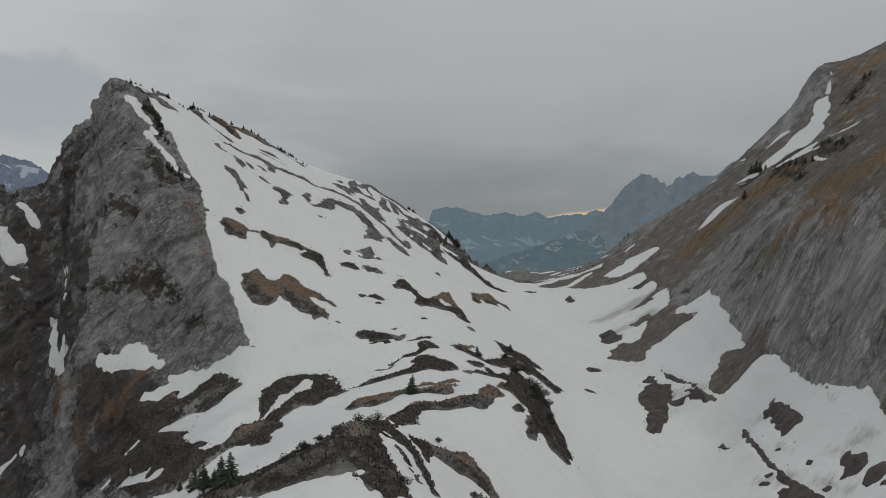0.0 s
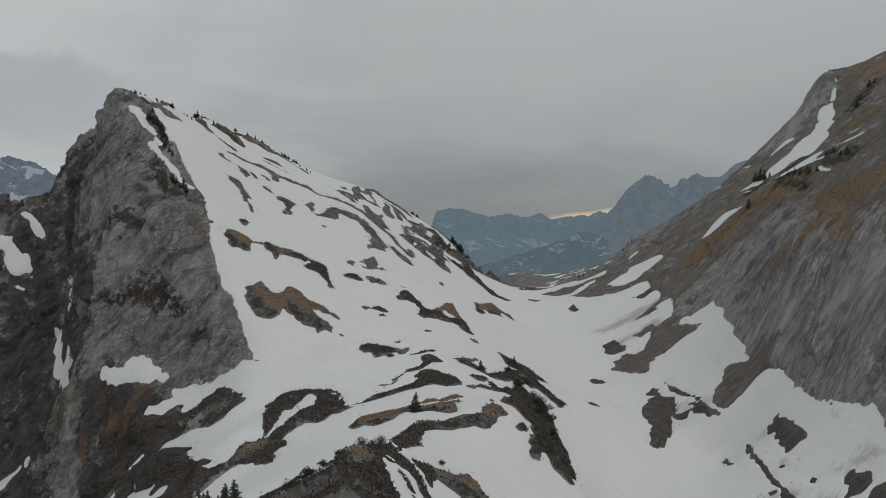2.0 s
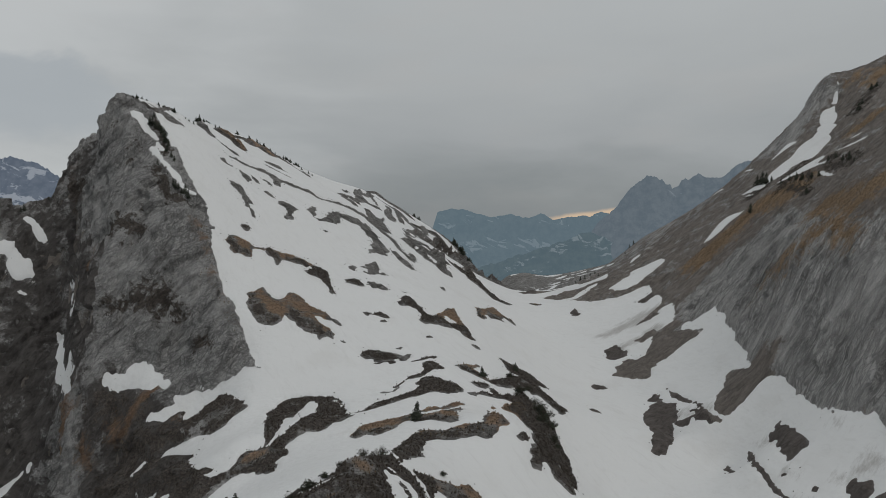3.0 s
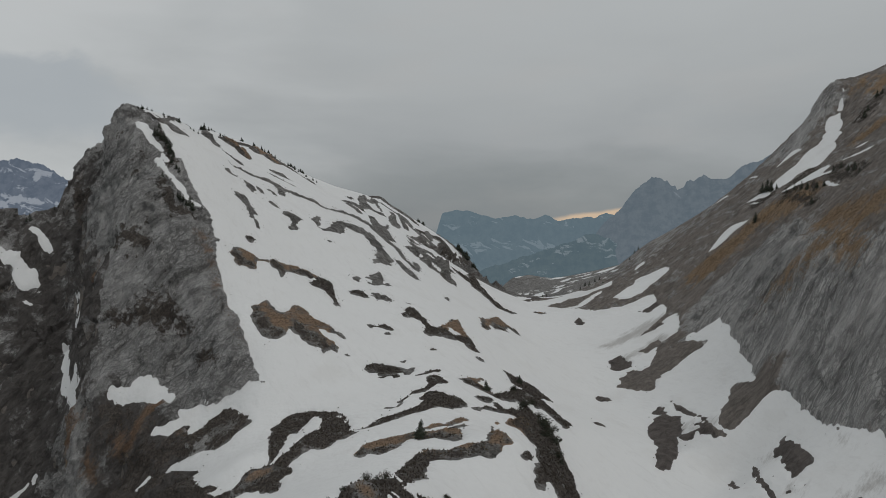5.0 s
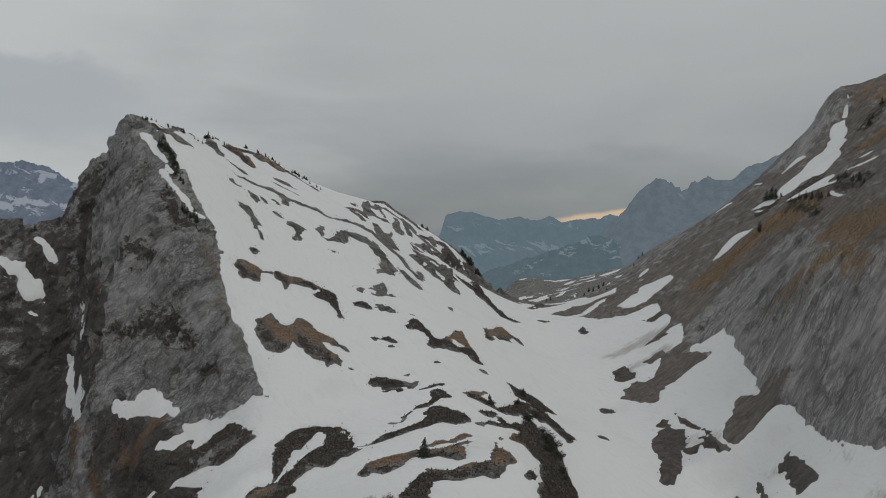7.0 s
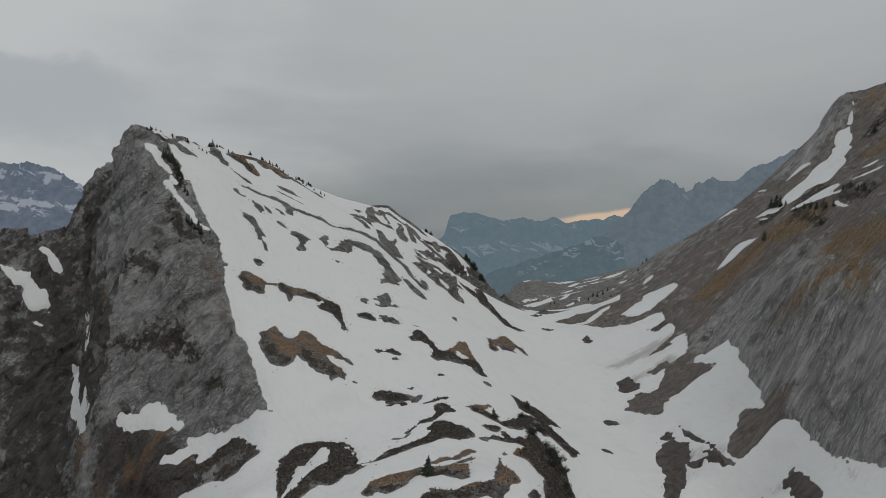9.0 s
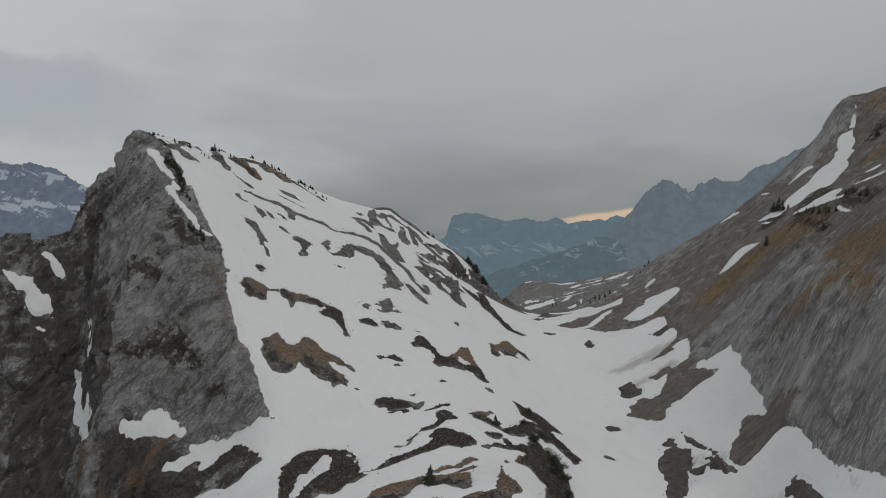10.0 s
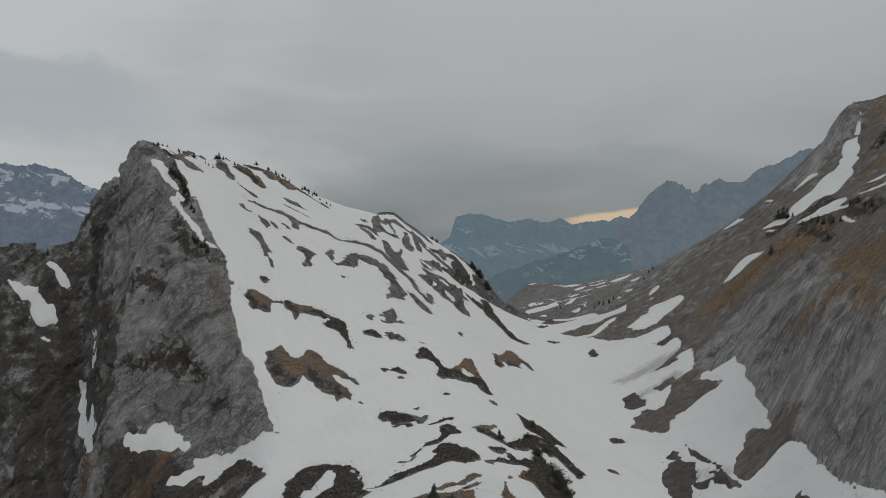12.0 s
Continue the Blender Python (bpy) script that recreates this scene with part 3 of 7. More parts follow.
SHRUB_GRASS = [
    [(-163.6, 359.5, 4.5), (-156.5, 357.4, 3.8), (-147.1, 353, 3.2)],
    [(-159, 337.4, 3.1), (-144.5, 340, 4.1), (-131.4, 339.7, 5), (-118, 331.4, 2.4)],
    [(-171.4, 429.9, 3.2), (-163.8, 421.2, 3.3), (-154.2, 404.2, 3.7)],
    [(-150.9, 378.1, 3.8), (-138.5, 366.4, 5.4), (-131.7, 370.9, 5.4)],
    [(-239.6, 466.2, 3.3), (-231.8, 459.7, 4.9), (-225.9, 451.1, 4.5)],
    [(-156, 351.6, 1.4), (-150.4, 361.2, 1.7)],
    [(-112.1, 321.4, 1.9), (-100, 314.6, 1.8)],
    [(-177.6, 415.6, 2.2), (-172.5, 414.9, 2)],
    [(-198.9, 431.2, 1.3), (-191, 428.1, 1.3)],
]
KNOLL_GRASS = [
    [(326.8, 588, 10), (334.3, 594.1, 10.1)],
    [(340.6, 595.1, 6.5), (345.5, 598.1, 7.7)],
    [(224.7, 539.8, 8.6), (248.6, 584.5, 12.5)],
    [(218.1, 472.1, 10.2), (259, 549.8, 12)],
    [(270.9, 561.6, 6.5), (216.7, 444, 2.8)],
    [(231.5, 451.3, 6.5), (230.7, 421.5, 7.1)],
    [(213.9, 469.2, 4), (210.9, 433.4, 4.1)],
]
RIGHT_GRASS = [
    [(201, 485.4, 10.3), (208.1, 468.2, 12.6), (212.5, 450.8, 8.8)],
    [(175.4, 354.4, 6.8), (177.9, 338.7, 5.4), (174.5, 318.2, 3.5)],
    [(187, 341.2, 7.2), (201.4, 336, 10.1)],
    [(195.4, 389.2, 8.6), (191.2, 349.1, 7.7)],
    [(164.3, 375.4, 5.9), (168.9, 360.7, 3.9)],
    [(171.9, 481.5, 17.6), (200.9, 480.6, 12.8)],
    [(344.6, 635.1, 3.6), (350.7, 639.3, 4.6)],
    [(355.5, 616.3, 9.6), (367, 613.7, 10.2)],
    [(308.4, 556.1, 9.4), (315.5, 553.8, 9.5)],
]
LEFT_GRASS = [
    [(-120.7, 359, 5.7), (-107.5, 340.2, 3.4), (-93, 319.7, 2.3)],
    [(-126.7, 314.5, 3.9), (-131, 311.9, 5.5), (-132.2, 309.1, 3.9)],
    [(-157.3, 313.3, 3), (-153.2, 309.7, 3.2)],
    [(-134.7, 307.5, 2.4), (-144.8, 313.9, 2.4)],
    [(-168.9, 325.6, 3.4), (-171.4, 328, 2.6)],
    [(-196.6, 405.9, 1.8), (-193, 400.9, 2.6)],
    [(-112.5, 302, 1.8), (-108, 299.3, 1.3)],
]
HUMPTOP_GRASS = [
    [(-22.8, 180.3, 1.7), (-18.9, 170, 2.4)],
    [(-32.1, 151.8, 1.5), (-35.2, 150.3, 1.5)],
    [(-45.3, 152.8, 1.5), (-39.6, 149.3, 1.5)],
    [(-26.4, 153.2, 1.1), (-24.4, 155, 1.1)],
    [(-19.4, 144.5, 0.9), (-22.7, 144.3, 0.7)],
    [(-59.8, 232.6, 2.9), (-63.3, 232.1, 2.9)],
]
CREST_ROCKS = [
    [(-190.3, 437.5, 1.5), (-179.6, 443.1, 2.6), (-175, 449.1, 2.1), (-188.1, 518.9, 2.7)],
    [(-179.2, 442.1, 2.5), (-172.5, 447.2, 5.2), (-165.9, 448.2, 4.1), (-161.1, 451.4, 1.9)],
    [(-182.1, 549.4, 11.4), (-174.7, 658.1, 11.7), (-164.4, 649.5, 8.2)],
    [(-175.1, 528.4, 11), (-167.8, 527.3, 9.5), (-150.6, 495.3, 3.8), (-142.8, 497.3, 3.8)],
    [(-178.4, 555.2, 11.5), (-171, 562.3, 11.6), (-162.2, 561.7, 10.1), (-154.7, 562.9, 4.3), (-147.8, 565.3, 2.2)],
    [(-172.3, 649, 14.9), (-157.7, 630.8, 11.2), (-150.1, 629.8, 8)],
    [(-160.4, 651.8, 5), (-143.7, 656, 4.1), (-127.3, 663, 4.1)],
    [(-71.3, 750.8, 5.6), (-47.7, 741.4, 7.3), (-24.2, 716.9, 7)],
]
CREST_ROCKS += [
    [(-114, 976, 6), (-98, 998, 9), (-84, 988, 8), (-60, 910, 6), (-44, 870, 5)],
    [(-17, 915, 4), (0, 915, 8), (14, 905, 9), (27, 885, 9), (40, 850, 7)],
    [(-21.5, 718, 8.8), (3.1, 679.5, 8.3), (23.7, 672, 6.6), (44.5, 675.1, 5)],
]
NEAR_TREES = [(-68.7, 201.9, 6.5), (-51.4, 157.9, 5.8), (-46.7, 155.1, 6.9), (-44.7, 153.9, 8.0), (-75.8, 210.9, 3.2), (-49.0, 157.3, 4.1), (-66.3, 199.5, 4.9), (-43.7, 154.7, 3.1), (-10.5, 243.3, 6.7), (15.0, 320.8, 4.9), (32.4, 354.4, 4.6)]
CLIFF_TREES = [(-171.8, 425.2, 5.2), (-170.3, 424.6, 6.5), (-168.5, 424.3, 5.5), (-166.3, 424.5, 6.5), (-164.1, 422.7, 4.9), (-161.6, 419.7, 5.8), (-159.2, 415.9, 6.4), (-156.0, 411.6, 5.4), (-153.9, 403.5, 4.6), (-150.3, 400.4, 4.3), (-147.8, 397.8, 3.7), (-154.1, 390.7, 3.6), (-150.3, 386.9, 3.0), (-140.1, 378.4, 4.1), (-138.8, 379.6, 4.1), (-137.5, 379.9, 5.8), (-135.0, 377.8, 6.9), (-132.5, 374.9, 5.2), (-171.4, 429.9, 4.0), (-141.0, 377.6, 3.5), (-144.0, 378.0, 2.6)]
CREST_TREES = [(-191.3, 440.5, 1.7), (-189.0, 442.3, 2.4), (-187.2, 443.6, 3.1), (-178.5, 455.8, 2.1), (-176.9, 457.9, 1.4), (-167.2, 469.9, 1.8), (-165.5, 471.0, 2.2), (-163.6, 473.8, 2.5), (-188.1, 558.4, 6.4), (-185.3, 559.1, 3.4), (-176.7, 560.0, 3.4), (-174.2, 561.5, 2.6), (-169.1, 564.6, 2.2), (-163.3, 571.3, 2.2), (-178.5, 661.6, 4.6), (-176.4, 665.2, 3.1), (-172.3, 665.2, 5.6), (-169.5, 664.0, 4.1), (-160.1, 664.8, 3.6), (-155.3, 663.8, 2.0), (-149.1, 667.8, 4.1), (-144.1, 673.1, 3.6), (-141.6, 676.1, 3.1), (-135.0, 679.2, 3.6), (-129.9, 685.0, 3.7), (-126.5, 686.2, 2.6)]
SLOPE_TREES = [(197.4, 483.0, 7.4), (246.6, 591.4, 9.1), (247.3, 584.5, 11.6), (246.8, 575.0, 9.7), (242.2, 554.4, 5.1), (219.7, 488.3, 3.7), (219.6, 476.8, 4.4), (220.0, 467.7, 5.4), (217.0, 454.5, 5.9), (209.8, 433.3, 5.0), (219.8, 448.2, 4.8), (221.4, 442.7, 4.4), (230.6, 449.5, 4.1), (232.7, 445.1, 5.1), (231.2, 434.4, 4.3), (231.3, 427.3, 5.6), (228.9, 418.1, 3.2), (322.7, 583.6, 8.1), (328.9, 590.2, 6.3), (341.8, 600.3, 6.9), (345.0, 598.7, 5.5)]
GORGE_TREES = [(-262.7, 455.2, 5.2), (-264.3, 454.3, 3.1), (-250.8, 461.7, 2.1), (-247.4, 460.5, 1.8), (-257.6, 459.9, 1.8)]
PASS_TREES = [(144.8, 835.6, 4.5), (153.5, 856.2, 5.9), (152.8, 824.0, 6.3), (155.6, 806.5, 6.2), (161.8, 813.1, 5.0), (135.3, 663.7, 3.6), (156.5, 1282.0, 5.9), (163.1, 1280.6, 5.9), (190.2, 793.3, 4.3), (206.1, 821.0, 5.0), (201.0, 818.1, 4.4)]
BUSHES = [(-31.2, 165.2, 2.1), (-34.4, 160.4, 2.0), (-25.8, 176.0, 1.5), (-20.8, 181.5, 2.3), (-16.6, 184.0, 2.5), (-18.4, 182.1, 1.3), (31.6, 321.5, 3.4), (35.6, 328.6, 3.0), (37.2, 314.4, 3.4), (38.6, 309.4, 4.3), (40.3, 304.4, 4.7), (41.3, 296.7, 4.1), (41.8, 288.9, 3.1), (38.3, 299.7, 3.4), (42.2, 282.2, 2.2), (29.4, 315.6, 2.4), (16.4, 323.4, 2.0), (-1.3, 189.6, 1.3), (-7.2, 145.1, 1.6), (-8.1, 146.1, 1.1), (28.5, 334.2, 2.6), (-28.4, 169.6, 1.6), (-35.2, 158.8, 1.2), (-32.3, 163.9, 1.3)]
OUTLINES = []


def outline(cover, ring):
    """The plan of one patch: snow upon rock, or rock, turf, heath or earth that breaks the snow."""
    OUTLINES.append((cover, ring))


outline("snow", [(-185.8, 430.8), (-182, 430.7), (-178.9, 430.5), (-176.2, 428.1), (-173.8, 427.9), (-173, 425), (-170.5, 423), (-167.2, 422.2), (-164.3, 418.8), (-163.4, 417.3), (-167.2, 418.6), (-171.3, 420.7), (-173.1, 420.5), (-175.3, 422.4), (-178.8, 424.7), (-183.3, 427.4)])
outline("snow", [(-165.5, 416.1), (-163.7, 416.5), (-161, 414.6), (-158.1, 411.2), (-157.6, 408.2), (-160, 410.2), (-163.6, 413.8)])
outline("snow", [(-167.5, 413.7), (-166.1, 414.2), (-163.2, 412.6), (-158.6, 406.8), (-154.3, 399.7), (-149.8, 395.2), (-145.9, 393), (-142.8, 392), (-140.3, 389.4), (-137.7, 387.2), (-135.3, 387.2), (-131.6, 387), (-128.2, 388.4), (-131, 385.9), (-134.1, 383.7), (-138.1, 384.8), (-140.3, 384.2), (-143.2, 387.2), (-144.7, 386.4), (-146.9, 388.1), (-150.7, 391), (-155.8, 398), (-162.2, 406.8)])
outline("rock", [(-181.2, 448.9), (-176.8, 450.1), (-173, 451.3), (-169.6, 453.3), (-165.3, 453.3), (-161, 452), (-164, 449.7), (-166.9, 446), (-170.3, 446), (-175, 447.2), (-179.4, 447.9)])
outline("rock", [(-188.2, 553.4), (-182.4, 550.4), (-177.5, 544.7), (-171.7, 534.3), (-167.8, 531.4), (-155.4, 492.2), (-157.4, 484.2), (-173.2, 523.9), (-166.5, 490), (-184.3, 540.9)])
outline("turf", [(-175.1, 561.4), (-169.9, 573.3), (-164.9, 574.2), (-160, 572.6), (-154.4, 565.1), (-153.8, 552), (-157.6, 549), (-165.1, 557), (-170, 551.9), (-175.4, 551.4)])
outline("turf", [(-175.9, 662.3), (-163.4, 653.6), (-153.9, 645.8), (-149.2, 646.9), (-147.7, 609.7), (-155.3, 621.4), (-164.7, 639.2), (-164.8, 617.2), (-182.8, 659.7), (-188.4, 661.3), (-194, 662.7), (-209.3, 687.6)])
outline("rock", [(-156.3, 495), (-151.4, 490.4), (-147.6, 493), (-144.6, 495.6), (-140.5, 493.6), (-142.4, 490.6), (-145.7, 489.1), (-149.8, 487.6)])
outline("rock", [(-139, 466.4), (-138.1, 474.8), (-135.5, 485.2), (-130.4, 491.6), (-125, 495.7), (-119.8, 498.1), (-115.7, 496.9), (-112, 494.5), (-104.7, 495.9), (-99.8, 500.3), (-95.4, 503.7), (-90.3, 501.3), (-86.5, 501.4), (-83, 508.9), (-80.7, 526.7), (-76.9, 542.9), (-74.1, 559.6), (-72.3, 546.4), (-75.5, 532.8), (-79.4, 518.6), (-82.5, 505.8), (-86.8, 498.7), (-89.9, 498.9), (-94.5, 498.9), (-99.1, 496.6), (-103.9, 492.2), (-107.7, 492), (-110.2, 489.5), (-109.3, 477.4), (-111.6, 474.6), (-114.8, 485), (-119, 491.6), (-124.5, 490.6), (-129.9, 486.7), (-134, 477), (-137.1, 471.2), (-138.2, 463.8)])
outline("rock", [(-139, 451.3), (-136.6, 451.3), (-134, 449.8), (-132.6, 452.2), (-134.6, 447.2), (-137.1, 447.2)])
outline("rock", [(-128.7, 454.3), (-126.8, 456.4), (-124, 456.5), (-121.1, 453.6), (-121.7, 448), (-125.2, 449.5)])
outline("rock", [(-123.2, 461.4), (-120, 460.2), (-116.3, 457.1), (-119, 455.2)])
outline("rock", [(-140.1, 565.8), (-136, 565.1), (-130.4, 565.6), (-123.5, 560.3), (-119.7, 560.6), (-123.3, 553.5), (-128.5, 548.1), (-133.9, 549.3)])
outline("rock", [(-127.6, 430.4), (-125.8, 433.4), (-122.4, 435.9), (-119.1, 431.1), (-116.4, 426.1), (-114.4, 423.6), (-111.6, 421.6), (-113.7, 418.5), (-111.9, 414.4), (-112.8, 411.6), (-114.8, 416.7), (-116.8, 416.9), (-118.2, 423.1), (-122, 424.9), (-125.2, 424.7)])
outline("rock", [(-110.9, 412.9), (-108.1, 409.7), (-106.2, 407.1), (-107.8, 405.9)])
outline("rock", [(-103.5, 448.9), (-100.8, 454.2), (-98.4, 454.5), (-96, 454.7), (-93.1, 454.5), (-93.7, 447.1), (-94.5, 441.4), (-92.5, 439.8), (-92, 435.7), (-94.3, 430.7), (-95.8, 433), (-95.3, 440), (-97.3, 444.7), (-99.8, 446.4), (-102.5, 446.4)])
outline("rock", [(-89.3, 463.8), (-88.4, 470.4), (-86, 477.7), (-85.1, 478.3), (-85.2, 469.1), (-83, 465), (-83.9, 457.9), (-85.6, 461.4), (-87.6, 462.3)])
outline("rock", [(-81.2, 458.3), (-78.7, 462.8), (-77.9, 472.7), (-78.1, 481.2), (-76.7, 488.7), (-70.8, 500), (-66.3, 509.9), (-63.5, 509.3), (-59.5, 508.6), (-56.9, 514.1), (-54.7, 515.8), (-52.2, 506.6), (-48.3, 499.1), (-45.9, 489.8), (-43.1, 484), (-40.4, 478.3), (-38.3, 475.6), (-38.3, 462.1), (-41.7, 456), (-45.1, 454.8), (-47.5, 448.5), (-49, 452.6), (-46.6, 460), (-48, 466), (-47.9, 475.5), (-50.3, 481.4), (-53.6, 484), (-55.8, 490.8), (-58.2, 491.1), (-59.6, 497.3), (-62.8, 491.7), (-67.4, 489.2), (-70.5, 487.4), (-70.8, 479.5), (-69.4, 474.7), (-71.5, 466.9), (-74, 464.5), (-76.8, 461.7), (-80.2, 456.8)])
outline("rock", [(-75.6, 444.8), (-74.3, 446.9), (-72.9, 447.1), (-74.4, 443.7)])
outline("heath", [(-109.2, 388.5), (-108.4, 392.3), (-106.7, 393.8), (-105.1, 393.7), (-105.6, 389.8), (-107, 387)])
outline("turf", [(-110.1, 364.4), (-110.2, 368.7), (-108.5, 372.5), (-106.6, 374.2), (-104, 373.3), (-101.9, 373.9), (-99.8, 373.6), (-98.2, 375.3), (-95.2, 380.7), (-94.5, 377.9), (-98, 374.5), (-99.1, 372), (-98.6, 368), (-97.8, 363), (-99.2, 360.9), (-101.5, 360.9), (-104.2, 358.8), (-106.1, 359.5), (-107.2, 362.2), (-109.1, 362.9)])
outline("turf", [(-94.7, 381.4), (-92.6, 384.7), (-89.7, 385.4), (-86.8, 386.9), (-84, 390.5), (-80.1, 393.8), (-77.2, 394.8), (-75, 394.3), (-73.8, 394.6), (-74.8, 388.3), (-77.2, 388.4), (-80.1, 386.3), (-82.7, 384.5), (-85.3, 380.3), (-86.4, 380), (-85.6, 373.6), (-85.7, 370.5), (-87.4, 373.9), (-89, 375.9), (-91.6, 375.6), (-93.6, 377.8)])
outline("heath", [(-74.2, 385.5), (-73.2, 389.5), (-71.6, 394.3), (-69, 395.1), (-65.9, 394.9), (-64.3, 394), (-63.9, 389.9), (-61.8, 382.6), (-58.9, 375.7), (-56.4, 368.8), (-58.2, 369.2), (-60, 373.4), (-63.5, 378.7), (-66.4, 381.5), (-68.9, 382.6), (-71.6, 381.2), (-73.1, 381.4)])
outline("heath", [(-59.6, 368.7), (-58.4, 370.5), (-58.2, 367.2)])
outline("turf", [(-92.5, 338.1), (-90.1, 339.3), (-88.9, 341.7), (-87.1, 344.2), (-84.8, 342.5), (-82.5, 340.4), (-79.5, 339.2), (-78.1, 339.7), (-77.5, 341.8), (-76.2, 344.4), (-75.1, 349.2), (-73.4, 350.1), (-70.7, 350.2), (-68.2, 348.7), (-66, 345.5), (-62.3, 345.8), (-58.6, 344.7), (-55.2, 343.3), (-51.8, 342.3), (-49.5, 339.2), (-51.9, 339), (-53.9, 340.4), (-56.5, 338.7), (-57.3, 333.7), (-54.4, 333.8), (-52.1, 332), (-50.2, 326.3), (-54, 327.8), (-56, 326.4), (-56.5, 323.6), (-58.3, 326.7), (-62.1, 326.6), (-65.2, 326.8), (-67.2, 327.9), (-68.4, 329.8), (-71.2, 330.8), (-73.7, 333), (-74.7, 332.8), (-74.8, 329.7), (-74.5, 327.5), (-76.2, 324.8), (-78.8, 322.8), (-82.2, 322.7), (-84.1, 324.2), (-86.7, 326.3), (-89, 329.1), (-90.5, 331.7), (-90.7, 335.6)])
outline("snow", [(-61.1, 339.2), (-58.6, 340), (-56.6, 337.8), (-57.1, 334.6), (-58.3, 335.1)])
outline("heath", [(-47.8, 327.5), (-46.4, 328), (-46.1, 327.6)])
outline("rock", [(-55.5, 410.3), (-54.5, 412.7), (-52.9, 414.5), (-51.6, 414.4), (-53.2, 409.6), (-54.7, 408.9)])
outline("rock", [(-48.9, 419.1), (-46.4, 425.5), (-44.6, 433.2), (-42, 434.6), (-40.4, 428.3), (-39.3, 420.3), (-37.1, 423.9), (-34.3, 422.5), (-38.3, 419.8), (-42, 414.7), (-43, 411.8), (-46.9, 412.8), (-45, 418.5)])
outline("heath", [(-54.2, 391.7), (-52.8, 394.6), (-50.1, 397.4), (-48.1, 396.1), (-45.9, 393.3), (-44.5, 391.7), (-47.6, 389.4), (-50.6, 389.4), (-53.6, 389.3)])
outline("rock", [(-44.1, 399.4), (-42.5, 401.3), (-40.4, 402.3), (-38.6, 399.8), (-36.7, 402.2), (-33.6, 399), (-32.8, 395.8), (-35.6, 393.7), (-37.5, 394.6), (-40.3, 392.5), (-42.8, 395.2)])
outline("heath", [(-36.7, 359.8), (-35.3, 362.7), (-33.2, 364.6), (-30.5, 362.9), (-29.4, 362.1), (-32, 360.6), (-34.2, 360.3)])
outline("heath", [(-41.3, 359), (-39.2, 359.6), (-37.5, 359.3), (-39.5, 357.4)])
outline("heath", [(-33.3, 356.4), (-30.6, 356.7), (-29.2, 357.2), (-32.1, 355)])
outline("rock", [(-97.5, 756.7), (-95, 769.5), (-90.2, 769.3), (-85.6, 770.3), (-97.8, 944.1), (-91.8, 958), (-81.9, 929.1), (-66.9, 848.3), (-59.2, 858.9), (-52, 849.5), (-44, 823.4), (-43.3, 776.2), (-50.2, 792), (-59.7, 821.5), (-69.8, 836.3), (-79.6, 858.3), (-80, 773.9), (-83.3, 750.3), (-89.9, 747.2)])
outline("heath", [(6.9, 883.7), (13.7, 888), (20.4, 883.5), (24.8, 872.6), (30.7, 850.6), (20.5, 832.5), (14.5, 852.9), (8, 857.4)])
outline("heath", [(-41.9, 819.5), (-34.3, 848.4), (-26.6, 871), (-17.1, 896.4), (-8.8, 896.6), (-11.3, 875.6), (-19.8, 867.7), (-28.9, 842.2), (-36.9, 805.4)])
outline("rock", [(-95.9, 749.1), (-94.8, 788.1), (-88.7, 766.6), (-87.3, 744.3), (-81.9, 727.5), (-77.7, 719.8), (-71.6, 719.3), (-66.2, 721.5), (-69.3, 707.8), (-74.4, 709.3), (-79.1, 702.9), (-82.4, 685.3), (-87.2, 690), (-89.5, 712), (-93.1, 723.4)])
outline("rock", [(-95.8, 654.1), (-91.2, 661.4), (-86.2, 661.7), (-80.1, 641.7), (-75.9, 619.5), (-77.4, 605.7), (-84.5, 634), (-91, 649.1)])
outline("rock", [(-66.1, 777.9), (-63.4, 804.7), (-60.8, 756.9), (-55, 733.8), (-50.9, 723.8), (-49.8, 686.9), (-54.7, 681.9), (-60, 700.8), (-63.5, 728.2), (-63.5, 761.2)])
outline("rock", [(-66.3, 892.2), (-58.7, 852.4), (-51.6, 793.7), (-45.9, 760.4), (-44.3, 724.8), (-48.5, 729.4), (-54.5, 766.8)])
outline("rock", [(-74.1, 649.8), (-70, 658.1), (-64.1, 630.1), (-58.8, 601.1), (-56.7, 623.8), (-57.8, 657.7), (-55.2, 640), (-53.4, 597.5), (-48.7, 580.9), (-43.8, 558.5), (-42.7, 555.4), (-45.5, 543.2), (-50.1, 547.4), (-53.7, 550), (-57.8, 560.8), (-62.8, 574.1), (-67.4, 607.8)])
outline("rock", [(-77.2, 545.1), (-73.3, 563.8), (-68.6, 560.7), (-63.4, 564), (-58.6, 556.2), (-54.3, 547.5), (-49.7, 543.1), (-45.5, 537.5), (-41.6, 530.9), (-37.8, 528.2), (-33.9, 513.2), (-31.5, 500), (-27.6, 498.6), (-23.6, 495.4), (-22, 485), (-25.7, 485.1), (-30, 494.5), (-33.3, 497.9), (-36.9, 510.8), (-41.5, 519.3), (-45.8, 522.3), (-50.3, 527.6), (-55, 533.2), (-59, 540.4), (-63.1, 550.5), (-67.8, 544.1), (-72.6, 542.5)])
outline("rock", [(-37.7, 481.6), (-33, 482.7), (-28.9, 476.8), (-24.9, 470.8), (-20.9, 462.5), (-22.5, 459.2), (-26.9, 461.2), (-32, 468.2), (-35.5, 476.3)])
outline("rock", [(-40.8, 645.6), (-36, 631.2), (-30.8, 623.2), (-27.2, 629), (-30.4, 615.8), (-35.2, 616.6)])
